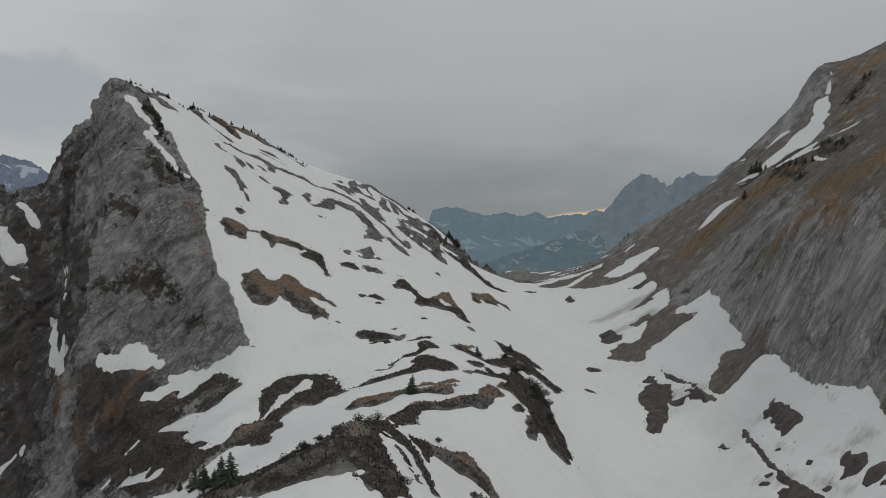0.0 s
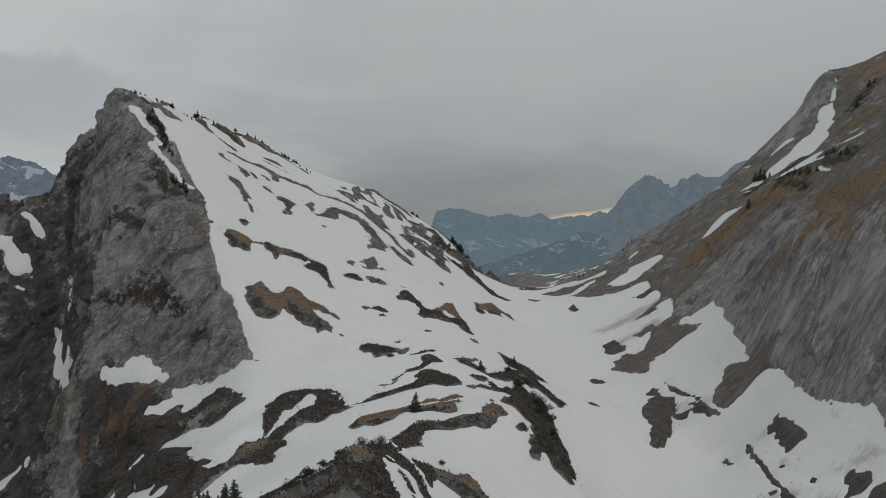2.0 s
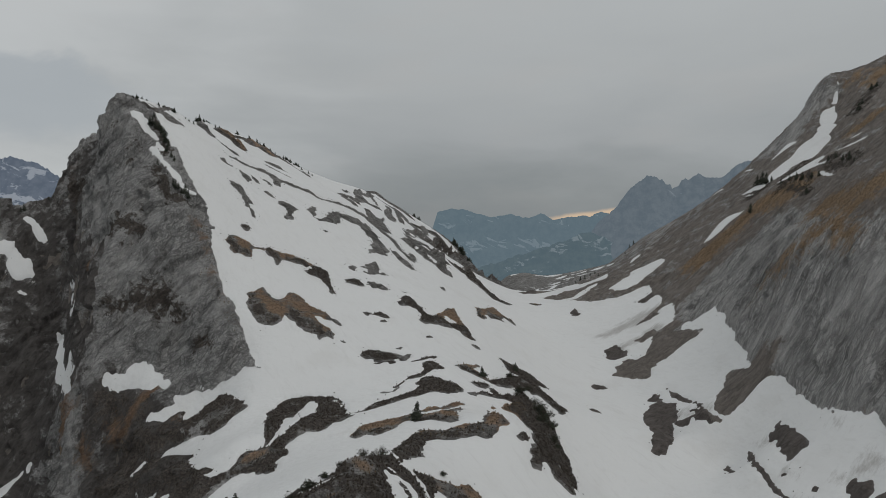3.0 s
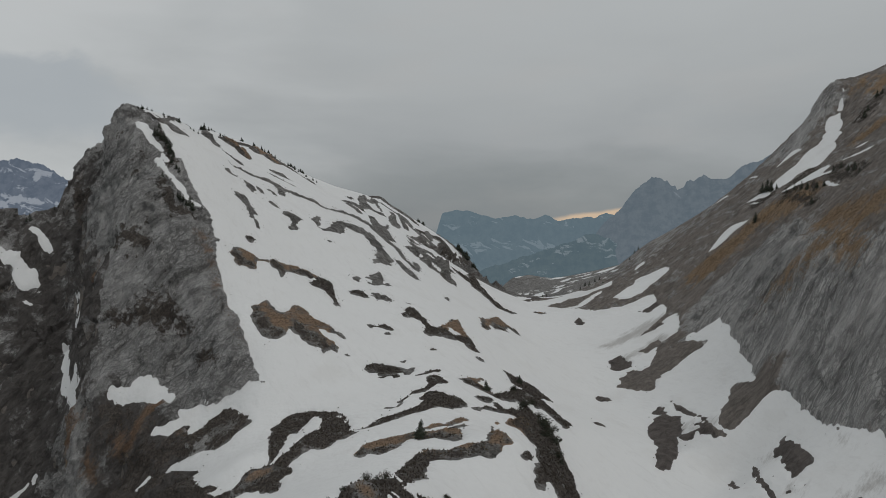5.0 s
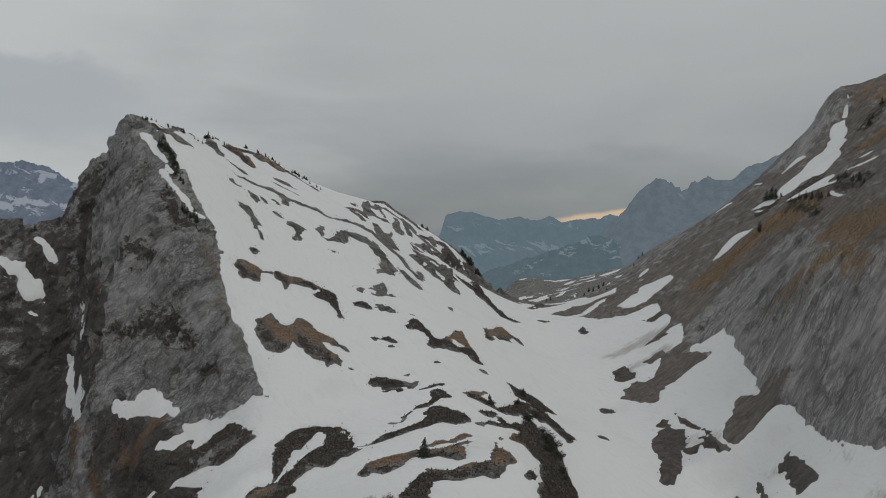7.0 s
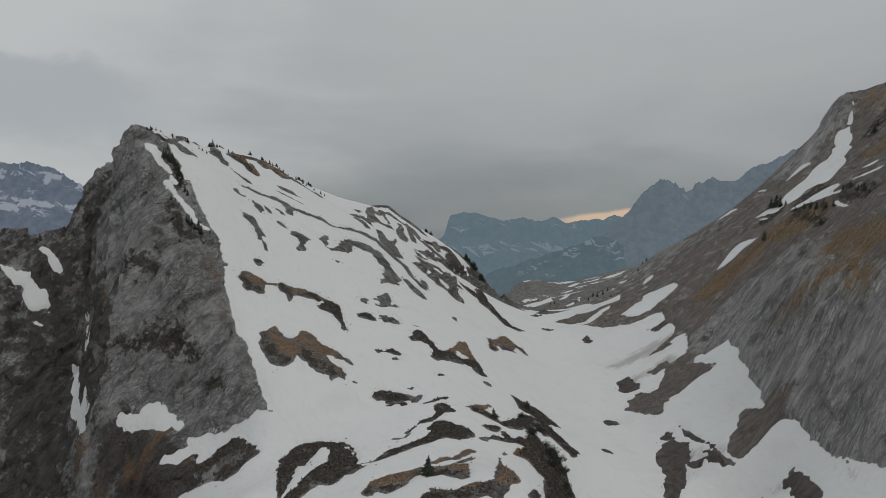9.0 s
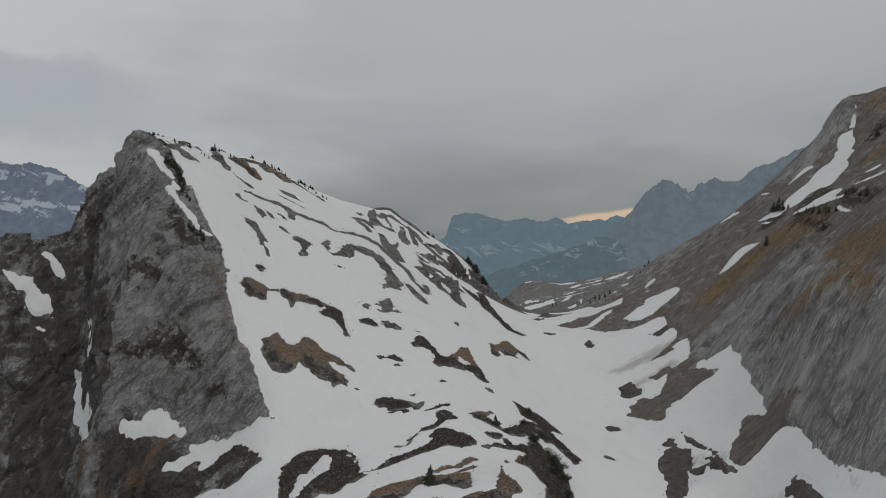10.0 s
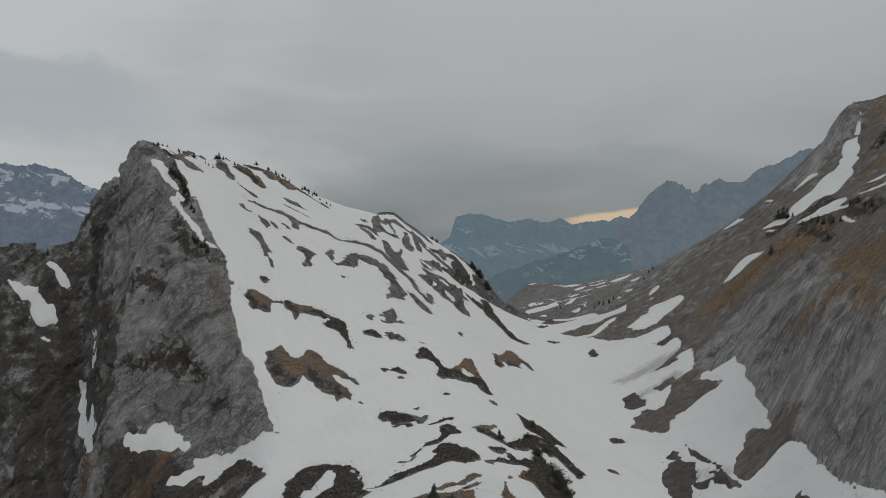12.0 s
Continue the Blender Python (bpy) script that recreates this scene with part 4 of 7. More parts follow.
outline("rock", [(-37.2, 611.1), (-32.3, 606.2), (-27.6, 605.8), (-22.9, 605.6), (-19.4, 611.8), (-22.6, 596.1), (-29.2, 590.8), (-34, 596.5)])
outline("rock", [(-31.3, 588.1), (-25.7, 594.2), (-20.2, 594.7), (-15.5, 589.2), (-10.9, 583.7), (-5.5, 583.8), (-2.7, 572.1), (-0.9, 548.7), (-0.1, 537.1), (-3.4, 537.8), (-6, 547.8), (-10.4, 559.8), (-17.2, 569.8), (-23.9, 574.8), (-29.3, 576.7)])
outline("rock", [(-32.8, 857.9), (-29, 884.6), (-24.4, 865.5), (-22.4, 839.6), (-24.6, 808.8), (-29.6, 825.8)])
outline("heath", [(-16.3, 858.8), (-8.8, 893.3), (-3.3, 883.5), (2.1, 871.6), (4.7, 845.4), (6.9, 804.7), (7.5, 732.2), (1.8, 688), (-4.7, 645.1), (-9.7, 648.1), (-13.5, 717.8), (-13.4, 804.4), (-17.7, 831.3)])
outline("heath", [(-1.1, 610.4), (3.6, 605.4), (8.1, 598.3), (12.7, 596.8), (15, 581.9), (11.3, 573.4), (7, 582.6), (1.7, 597.1)])
outline("heath", [(12.7, 621.7), (18.4, 639.5), (21.2, 605.2), (22.6, 582.1), (28.1, 557.6), (33.2, 536.1), (37.6, 522.4), (44.3, 517.7), (39.7, 513.6), (32, 516.8), (26.9, 532.6), (21.4, 549.4), (16.1, 557.3), (13.6, 577.7)])
outline("heath", [(-26.3, 381.6), (-24.7, 385.2), (-25.1, 390.4), (-23.5, 393.9), (-20.5, 394), (-18.2, 391.1), (-16.5, 386.6), (-14, 385), (-12.1, 379.6), (-9.7, 377.5), (-7.4, 376.7), (-6.6, 368.9), (-9.5, 369.2), (-11.7, 366.7), (-14, 369.2), (-13, 373.8), (-13.8, 378.1), (-16.2, 380.9), (-19.2, 381.6), (-22.1, 381), (-24.4, 379.6)])
outline("turf", [(-7.9, 377.1), (-5.2, 385.1), (-2.5, 389.8), (-1.1, 399), (2, 406), (4.5, 403.8), (5.6, 395.6), (7, 390.3), (7.8, 383.9), (10.1, 379.9), (12, 375.8), (13.6, 371.8), (11.3, 370.3), (8.4, 370.3), (6.5, 372.9), (3.3, 372.7), (-1, 371.3), (-4.4, 371), (-7.2, 368.5)])
outline("snow", [(-3.1, 384.2), (-1, 384.8), (1.3, 383.6), (4.3, 382.1), (4.2, 379.4), (0.8, 377.8), (-1.9, 379.1)])
outline("heath", [(-24.5, 401.3), (-22.8, 402.9), (-21.8, 402.2), (-23.6, 400.3)])
outline("heath", [(-11.5, 352.4), (-9.1, 354.1), (-7.4, 353.8), (-10.1, 351)])
outline("turf", [(16.9, 439.4), (20.3, 439.8), (23.4, 447.7), (24.6, 463.9), (28.8, 476.2), (32.1, 475.6), (33.8, 469), (37.4, 469.5), (39.8, 463.3), (41.8, 450.8), (39.2, 448), (37.1, 456.2), (33.6, 456.7), (31.7, 438.7), (33.2, 436.2), (29.6, 433.4), (25.1, 428.8), (22, 432.9), (22.3, 424.9), (19.4, 419), (17.5, 419), (17.2, 429.1)])
outline("heath", [(13, 363.2), (14.7, 363.6), (15.5, 362.9), (13.8, 361.6)])
outline("rock", [(-4.1, 455.1), (-2, 453.7), (-2, 445.3), (-3.7, 447.5)])
outline("heath", [(-38.5, 323.5), (-37.1, 324.6), (-33.6, 327.2), (-30.4, 328.2), (-28, 327.6), (-25.5, 327.6), (-23.4, 326.1), (-21.9, 323.2), (-23.7, 323.1), (-25.4, 320.2), (-29, 319), (-31.4, 318.5), (-32.4, 321), (-34.6, 320.6), (-36.9, 320.5)])
outline("rock", [(-24, 327.3), (-19.6, 325.5), (-17.9, 327.8), (-16.5, 328.5), (-17, 324.5), (-18.5, 320.4), (-20.5, 320.5), (-21.9, 323.2)])
outline("heath", [(-32.5, 316.7), (-28.9, 317.5), (-31.1, 315.5)])
outline("heath", [(-26.6, 319.2), (-23.4, 319.6), (-24.7, 317.5)])
outline("heath", [(-23.1, 332.6), (-21.3, 333.5), (-21.2, 331.6)])
outline("heath", [(-17.4, 317.4), (-15, 319.3), (-11.9, 321.6), (-9.5, 325.8), (-5.1, 330), (-5.8, 327.5), (-8.7, 324.6), (-11.9, 320.8), (-15, 318.5)])
outline("heath", [(-9.8, 317), (-7.6, 319.3), (-5.6, 318.8), (-4.2, 319), (-5.6, 315.7), (-1.9, 314.5), (-1.7, 313.4), (-4.3, 310.5), (-6.6, 309.4), (-7.8, 306.5), (-10.5, 303), (-13.4, 300.6), (-16.3, 299.2), (-18.4, 295.5), (-20.8, 291.4), (-19.3, 294.6), (-17.2, 298.7), (-14.7, 302.8), (-11.2, 305.1), (-10.6, 307.9), (-10.3, 311.8)])
outline("rock", [(-26.4, 286.2), (-24.5, 286.4), (-21.6, 287.2), (-19.6, 290.5), (-21, 287.7), (-23.8, 286)])
outline("heath", [(-35.1, 263), (-31.4, 263.5), (-29.5, 268.2), (-27.5, 272.4), (-26.3, 277.6), (-22.1, 278.7), (-18, 282.7), (-14.9, 286.3), (-12.2, 289.9), (-10.2, 294.8), (-12.2, 295.4), (-12.1, 296.7), (-9.9, 300.1), (-6.5, 302.2), (-3.5, 302.8), (-1.8, 301.8), (1.2, 301.6), (3.5, 301.2), (5.1, 299), (5.3, 295.8), (3.4, 293.2), (0.5, 290.1), (-1.7, 289.5), (-5.1, 289.7), (-8.3, 287.3), (-12.6, 282.6), (-16.1, 279.3), (-19.6, 275), (-22.6, 271.9), (-25.4, 268.2), (-29.2, 264.9), (-32, 263.3)])
outline("turf", [(3.7, 324.5), (5.8, 328.7), (10, 333.4), (14.2, 337), (15.1, 334.4), (12.6, 334.5), (11.1, 329), (13, 326.5), (15.5, 325.2), (17.3, 322.1), (17.7, 319.4), (15.2, 319.3), (12.8, 320.5), (10.3, 320.5), (7.9, 321.9), (5.4, 321.4)])
outline("heath", [(9.3, 308.7), (11.8, 311.5), (15, 314), (17.4, 314.6), (16, 310.1), (13.5, 307.8), (11.1, 307.7)])
outline("heath", [(17.7, 311.8), (19.7, 312.6), (21, 310.7), (19, 308.3)])
outline("heath", [(18.3, 321.1), (20.4, 324.6), (24.1, 330.2), (26.4, 337.4), (29.4, 342.3), (33.1, 345.5), (35.3, 343.6), (38.1, 343.3), (40.7, 342.6), (42.2, 340.6), (44.4, 336.9), (45.6, 330.9), (47.4, 327.2), (49.4, 324.1), (51, 321.7), (52.6, 319.7), (50.5, 318.5), (49.9, 314.3), (47.6, 315.1), (45.6, 317.8), (43.6, 321.7), (41.7, 325.7), (39.5, 328.1), (37.2, 326), (35.2, 330.4), (33.3, 333.7), (32.9, 325.3), (33.8, 321.5), (34.9, 320.8), (34.1, 317.1), (32.2, 317.5), (30.7, 320.4), (30.5, 325.8), (27.9, 325.2), (25.2, 321.4), (21.3, 318.9), (18.8, 318.2)])
outline("heath", [(25.7, 365), (28.4, 364.2), (31.2, 364.5), (34.4, 363.3), (38, 363), (41, 360.1), (43.2, 354.8), (45, 352.1), (47.4, 349.8), (48.1, 349), (45.5, 347.4), (43.4, 349.7), (41.2, 343), (39, 346.6), (36, 348.2), (34.1, 350.4), (31.3, 349.8), (28.8, 351.7), (27.9, 357.8)])
outline("heath", [(23.6, 310.1), (25.6, 310.9), (26.8, 311), (25, 309.4)])
outline("rock", [(16.5, 289.2), (18.4, 291.1), (19.8, 292.1), (17.8, 289)])
outline("turf", [(-1.8, 258.1), (0.5, 261.7), (3.2, 268.5), (6, 273.3), (5.3, 269.5), (2.6, 263.1), (-0.1, 258.4)])
outline("snow", [(130.6, 415.3), (133.8, 419.7), (136.4, 418.9), (137.7, 413.3), (142.1, 411.7), (145.8, 411.9), (148.8, 410.8), (146, 403.7), (148.1, 399.5), (147.4, 391.3), (145, 386.4), (145.4, 378.2), (144.1, 371.8), (144.9, 366), (145.9, 358.3), (142.5, 356.4), (111.8, 389.8), (110, 393.9), (119.5, 395.8), (126.2, 398.2), (131, 399.3), (134.9, 397.4), (137.8, 395.7), (138.8, 400.2), (137.7, 407.7), (134.6, 410.6)])
outline("snow", [(123.5, 497.4), (127.2, 497.5), (133.4, 499.4), (138.1, 503), (139, 509.2), (134.9, 512.6), (126.7, 510.6), (114.9, 509.8), (101.5, 520.1), (88.3, 490), (86.6, 442.7), (92, 431.4), (99.3, 432.2), (100.9, 415.5), (104.2, 406), (109.5, 408.8), (114.1, 415.7), (117.6, 423.8), (121.7, 428.1), (126.8, 429), (130.8, 428.5), (133.9, 435.7), (135.4, 447.3), (137.8, 450.8), (133.4, 454.1), (130.2, 455), (136.3, 469), (138.3, 477.2), (136.3, 483), (130.7, 482.5), (125.7, 484)])
outline("snow", [(38.2, 619.3), (47.6, 618.1), (66.9, 670.7), (128.1, 838.5), (120.8, 672.9), (130.8, 658.8), (142.1, 658.2), (134, 620.5), (125.2, 630.3), (113.8, 620.2), (103.6, 601.7), (94.7, 603.2), (83.5, 588.8), (73.2, 577.8), (80.7, 568.8), (87.1, 554.2), (94.5, 548.1), (96.2, 534.8), (99.9, 522.2), (91.8, 509.5), (71.4, 530.9), (47.9, 540), (34.5, 558.3)])
outline("earth", [(84.5, 507.9), (87.6, 512.3), (90, 508.4), (90.3, 501.5), (87.9, 498.5), (84.9, 501)])
outline("earth", [(124.3, 490.2), (130.6, 489), (137.3, 493.4), (139.7, 507.4), (149.2, 508.9), (144, 455.5), (137.6, 451.3), (135, 453.9), (135.7, 464.7), (137.9, 473.4), (136.3, 483), (132.6, 482.8), (128.1, 479.5)])
outline("earth", [(115.7, 450.6), (120, 452.5), (123.7, 456.1), (127.6, 457.9), (131.2, 458.7), (133, 462.3), (135, 453.9), (130.2, 455), (127.6, 449.2), (123.5, 449.1), (118.5, 449.6)])
outline("earth", [(109, 429.3), (112.9, 430.3), (116.9, 433.1), (120.6, 432.6), (121.2, 428.7), (118.7, 425.6), (115.4, 425.4), (111.8, 423.7)])
outline("earth", [(91.6, 426.7), (95.5, 429.6), (98.4, 431.1), (99.3, 425.1), (100.1, 417.3), (99.9, 414), (96, 413.2), (91.8, 412.8), (89.6, 415.5)])
outline("earth", [(87.9, 394.2), (91.2, 397), (91.9, 403.9), (96.7, 404.6), (100.7, 408.3), (103.5, 406.9), (106.4, 400.3), (107.2, 391.7), (106, 385.1), (103.3, 381.6), (98.2, 385.8), (93.5, 391.1)])
outline("earth", [(92.5, 344.3), (95.3, 348.1), (98.2, 353.6), (101.4, 355.3), (104.1, 350.5), (107.6, 348.9), (106.6, 342.9), (105.1, 338.2), (103.9, 335.1), (101.2, 333.8), (100.8, 329.2), (99.2, 325.5), (96.2, 313.1), (93.5, 310.4), (91.4, 307.6), (89.6, 305.3), (86.3, 304.4), (84.5, 305.7), (86.3, 309.5), (88.2, 314.6), (90.8, 331.5), (89.8, 335.3)])
outline("earth", [(97.8, 359), (101.5, 362.7), (103.9, 361.1), (102.9, 355.8), (99.9, 354.8)])
outline("earth", [(108.4, 367), (110, 361.2), (111.8, 353.8), (113.8, 345.8), (115.1, 337), (114.9, 327.4), (115.7, 321.3), (118.2, 317.4), (117.4, 317.1), (114.9, 320.4), (112.6, 324.4), (110.8, 326.5), (109.9, 331.4), (112.1, 330.4), (114.1, 332.4), (114.3, 339.1), (112.8, 345.7), (110.5, 349.6), (109.2, 356.6)])
outline("earth", [(103.1, 332.4), (105.2, 332.7), (107.5, 331.8), (108.4, 329.1), (107.2, 327.1), (105.1, 328.1)])
outline("earth", [(110.5, 337), (113, 333.2), (113.5, 329.3), (111.8, 331.9)])
outline("earth", [(117.1, 323.1), (120, 329.9), (123.7, 334.5), (127.1, 338.6), (133.9, 352.7), (136.8, 355.4), (137.7, 347.3), (136.9, 337.4), (139, 337.4), (139.9, 327.4), (139.4, 317.6), (137, 320.5), (135.1, 320.7), (131.6, 320.4), (128, 319.5), (124, 318.6), (121, 318.3), (118.5, 320.1)])
outline("earth", [(129.5, 297.1), (130.2, 297.9), (131.4, 296.3), (132.7, 298.2), (134.1, 297.4), (134.9, 294.2), (135.4, 287.9), (134.4, 283.3), (134.1, 278.3), (133, 272.3), (131.7, 274.1), (129.7, 273.4), (127.4, 272), (126.5, 272.8), (127.4, 276.6), (127, 279), (126.9, 282.2), (128.9, 289.7), (128.7, 294.3)])
outline("earth", [(123.1, 301.6), (122.7, 297.1), (118.7, 283.2), (118.6, 276.9), (118.3, 271.2), (117.4, 265.4), (117.7, 260.5), (118.3, 255.4), (118.4, 249.3), (119.3, 245.2), (120.5, 240), (121.6, 233.2), (112.1, 243.8), (113, 246.7), (115.4, 246.9), (116.5, 245.3), (116.9, 248), (115.7, 251.7), (115.9, 254.3), (117.1, 257), (116.6, 261.6), (116.7, 266.4), (117, 268.3), (117.8, 274), (117.8, 280.1), (119.2, 289.8)])
outline("earth", [(113.6, 257.9), (115.5, 257.7), (115.4, 256.2), (113.6, 256.6)])
outline("earth", [(112.2, 299.6), (114.8, 301.7), (112.5, 288.5), (111.4, 290.3)])
outline("earth", [(131.2, 243.1), (133, 245.1), (134.7, 245.8), (135.7, 245.3), (134.8, 243.2), (136.5, 242.3), (138.3, 240.6), (138.8, 237.7), (136.6, 236), (134.3, 235), (132.4, 234.9), (130.4, 236.3), (128.7, 237.2), (130.4, 238.8), (132.2, 240.9)])
outline("earth", [(131.9, 229.3), (134.8, 232.8), (136.9, 233.3), (139, 232.4), (139.4, 230.7), (137.3, 227.2), (135.4, 226.3), (133.7, 226.4), (131.7, 227.3)])
outline("earth", [(124.8, 251.9), (126.3, 253), (126.9, 251.8), (125.7, 250.8)])
outline("earth", [(122.8, 237.2), (124.7, 237.5), (124.7, 235.6), (123.2, 235.5)])
outline("heath", [(-108, 298.5), (-105.6, 299), (-102.6, 300.3), (-100.9, 302.3), (-98.2, 302.4), (-94.5, 302.6), (-91, 300.4), (-86.3, 296), (-83, 292.3), (-81.1, 289.8), (-79.1, 287.2), (-80.5, 286), (-82.4, 284.8), (-83.7, 283.2), (-83.7, 280.3), (-85.9, 279.8), (-88.5, 278.9), (-90.5, 278.6), (-94.4, 282.5), (-97.5, 283.8), (-99.3, 283), (-102.9, 284.9), (-107.2, 287.5), (-112.6, 293.2), (-111.7, 296.8)])
outline("snow", [(-124.9, 304.4), (-124.1, 306.2), (-122.5, 305), (-120.3, 304.3), (-119, 305.8), (-116.4, 306.2), (-114.1, 307.1), (-115.4, 309.2), (-112.6, 309), (-109.1, 309.2), (-105, 309), (-102.4, 308.1), (-98.4, 307.6), (-95, 307.3), (-89.9, 304.5), (-78.7, 297.6), (-79.9, 293.4), (-84.4, 295), (-89.7, 299.7), (-94.3, 303.4), (-97.1, 303.5), (-100.2, 303.5), (-102, 302), (-105.2, 301.2), (-106.8, 300.3), (-107.9, 299.5), (-109.6, 301.9), (-108.8, 303.4), (-110.4, 304.6), (-112.3, 303.6), (-115.2, 303), (-118.5, 302.6), (-122.3, 303.4)])
outline("rock", [(-116.7, 313.7), (-105.7, 309.5), (-102.4, 308.4), (-98.5, 307.9), (-95.1, 307.7), (-90.4, 306.2), (-84.4, 305.8), (-91.9, 311.4), (-107.2, 314.1)])
outline("heath", [(-60.1, 237.4), (-62.8, 236.9), (-65.4, 236.5), (-67.4, 235.9), (-67.1, 233.5), (-68.1, 231.5), (-69.6, 229.2), (-71.8, 227.9), (-75.7, 229), (-82.1, 234.5), (-93.3, 250), (-88.2, 231.5), (-80.7, 216), (-76.5, 216.2), (-73.8, 218.1), (-71.5, 221.2), (-68.9, 223.9), (-66.8, 225.7), (-64.6, 227.3), (-60, 226.5), (-55.5, 222.3), (-52.4, 220), (-52.5, 224.1), (-53.6, 229), (-52.1, 230.1), (-49.1, 228.5), (-52.9, 235.4), (-52.2, 238.8), (-48, 245.7), (-54.4, 248.7), (-56.8, 238.7)])
outline("snow", [(-111.7, 284.4), (-110.7, 286.4), (-108, 286.7), (-104.9, 286.1), (-100.2, 283.5), (-97.3, 283.3), (-94.2, 281.9), (-90.3, 278), (-87.6, 278.1), (-84.6, 279.1), (-83.6, 281.4), (-83.4, 283.7), (-79.8, 285), (-78.3, 287.5), (-70.3, 281.9), (-63.2, 251.2), (-59.6, 242.9), (-60.6, 239.3), (-64.9, 238.3), (-67.5, 237.4), (-67.3, 234.9), (-68.5, 232.7), (-69.6, 231.1), (-71.2, 229.9), (-73.2, 229.6), (-76.3, 230.8), (-77.4, 232.6), (-75.1, 232.5), (-72.1, 231.7), (-73.5, 233.1), (-77.1, 236), (-81.9, 239.5), (-85.9, 246.8), (-92.9, 262.7), (-89.4, 260.4), (-93.4, 268.2), (-97.9, 272.6), (-103.7, 278.2), (-108.5, 282.3)])
outline("heath", [(-61.1, 242.6), (-63, 252.4), (-67.7, 273.4), (-68.5, 280), (-67.4, 283.7), (-66, 286.9), (-63.2, 289.4), (-58.9, 290.2), (-54.5, 290.3), (-49.8, 289.4), (-46.3, 288.3), (-43.6, 285.1), (-40, 277.9), (-37.8, 267.3), (-35.1, 259.2), (-32.4, 260.1), (-35.3, 256.1), (-36.7, 252.7), (-39.4, 250.9), (-40.7, 247.2), (-42.2, 244.7), (-44.3, 244), (-47.2, 246.5), (-49.4, 243), (-51.5, 239.7), (-52.5, 237.4), (-55.5, 237), (-58.8, 237.1)])
outline("snow", [(-59.6, 238.2), (-58.4, 241.5), (-58, 247.7), (-59.6, 263.5), (-59.9, 271.4), (-56.9, 269.8), (-56.7, 279), (-55.4, 283.7), (-54.6, 287.2), (-51.6, 287), (-50.1, 281.8), (-48.7, 273.1), (-49.4, 268.8), (-51.9, 265.6), (-53.1, 261.2), (-54.2, 255.2), (-54.9, 246.9), (-56.7, 242.4), (-57.8, 239.2)])
outline("snow", [(-45.9, 285.6), (-42.9, 283.1), (-39.7, 277.2), (-39.4, 273.8), (-42.2, 280.1), (-44.9, 283.4)])
outline("snow", [(-125.9, 288.5), (-124.5, 289.1), (-122.3, 289.1), (-120.1, 289.3), (-117.9, 287.7), (-116.8, 284.9), (-119.6, 285.2), (-122.7, 286.4)])
outline("snow", [(-129.5, 274.2), (-128.5, 276.7), (-126.4, 278.3), (-123.5, 278), (-120, 276.9), (-118, 277.3), (-116.3, 276.3), (-117.2, 274.4), (-121.5, 276.9), (-123.4, 276.3), (-123.1, 273.3), (-124.4, 271.5), (-127.3, 272.2)])
outline("snow", [(-114.3, 260.5), (-113.5, 263.3), (-107.3, 255.7), (-100.6, 246.5), (-97.6, 245.4), (-97.2, 246.1), (-96.7, 241.7), (-98.1, 240.4), (-95.5, 237.3), (-93.5, 238.3), (-91.7, 238.4), (-89.3, 235.5), (-90.4, 232.7), (-93.5, 233.5), (-100.9, 240.5), (-107.8, 248.7), (-117.6, 263.3)])
outline("snow", [(-87, 219.8), (-80.5, 215.6), (-76.4, 215.7), (-73.7, 217.7), (-71.3, 220.9), (-68.8, 223.6), (-66.7, 225.4), (-64.5, 227), (-59.9, 226.1), (-55.3, 221.6), (-52.1, 219.5), (-52.3, 223.9), (-53.3, 228.5), (-51.9, 229.9), (-48.9, 228.3), (-52, 236.1), (-49.1, 241.4), (-44.9, 244.3), (-42.1, 244), (-35.4, 250.3), (-31.1, 253.9), (-30.6, 231), (-24.8, 223.6), (-15.4, 213.4), (-22.1, 199.5), (-26.4, 186.6), (-27.6, 175.5), (-29.6, 171.4), (-31.9, 169.7), (-35.8, 172.6), (-35.8, 166.4), (-36.5, 160.9), (-37.4, 157.2), (-39.5, 155.7), (-42.3, 157.1), (-45.7, 158.6), (-48.8, 160.6), (-67.5, 206.4), (-70.8, 206.8), (-73.5, 205.4)])
outline("heath", [(-48, 157.9), (-44, 156.7), (-40.3, 155.1), (-37.8, 156.1), (-36.2, 159.9), (-34.8, 162), (-34.7, 167.2), (-31, 164.7), (-28.8, 167), (-26.9, 171.2), (-25.4, 179.2), (-23.5, 183.7), (-20.1, 181.7), (-16.8, 183), (-14.2, 186.4), (-11.8, 181.7), (-10, 181), (-8.3, 179), (-6.6, 175.2), (-5.1, 169.2), (-4, 162.3), (-2.9, 155.7), (-1.9, 151.1), (-0.9, 147.9), (-0.5, 147.7), (-1.4, 146.6), (-2.5, 148.5), (-3.2, 152.8), (-4.4, 158.1), (-5.8, 163.9), (-7.3, 169.7), (-8.8, 173.1), (-10.2, 174.3), (-11.8, 175.3), (-13.1, 177.3), (-14.6, 178.5), (-15.6, 177.4), (-15.8, 174.1)])
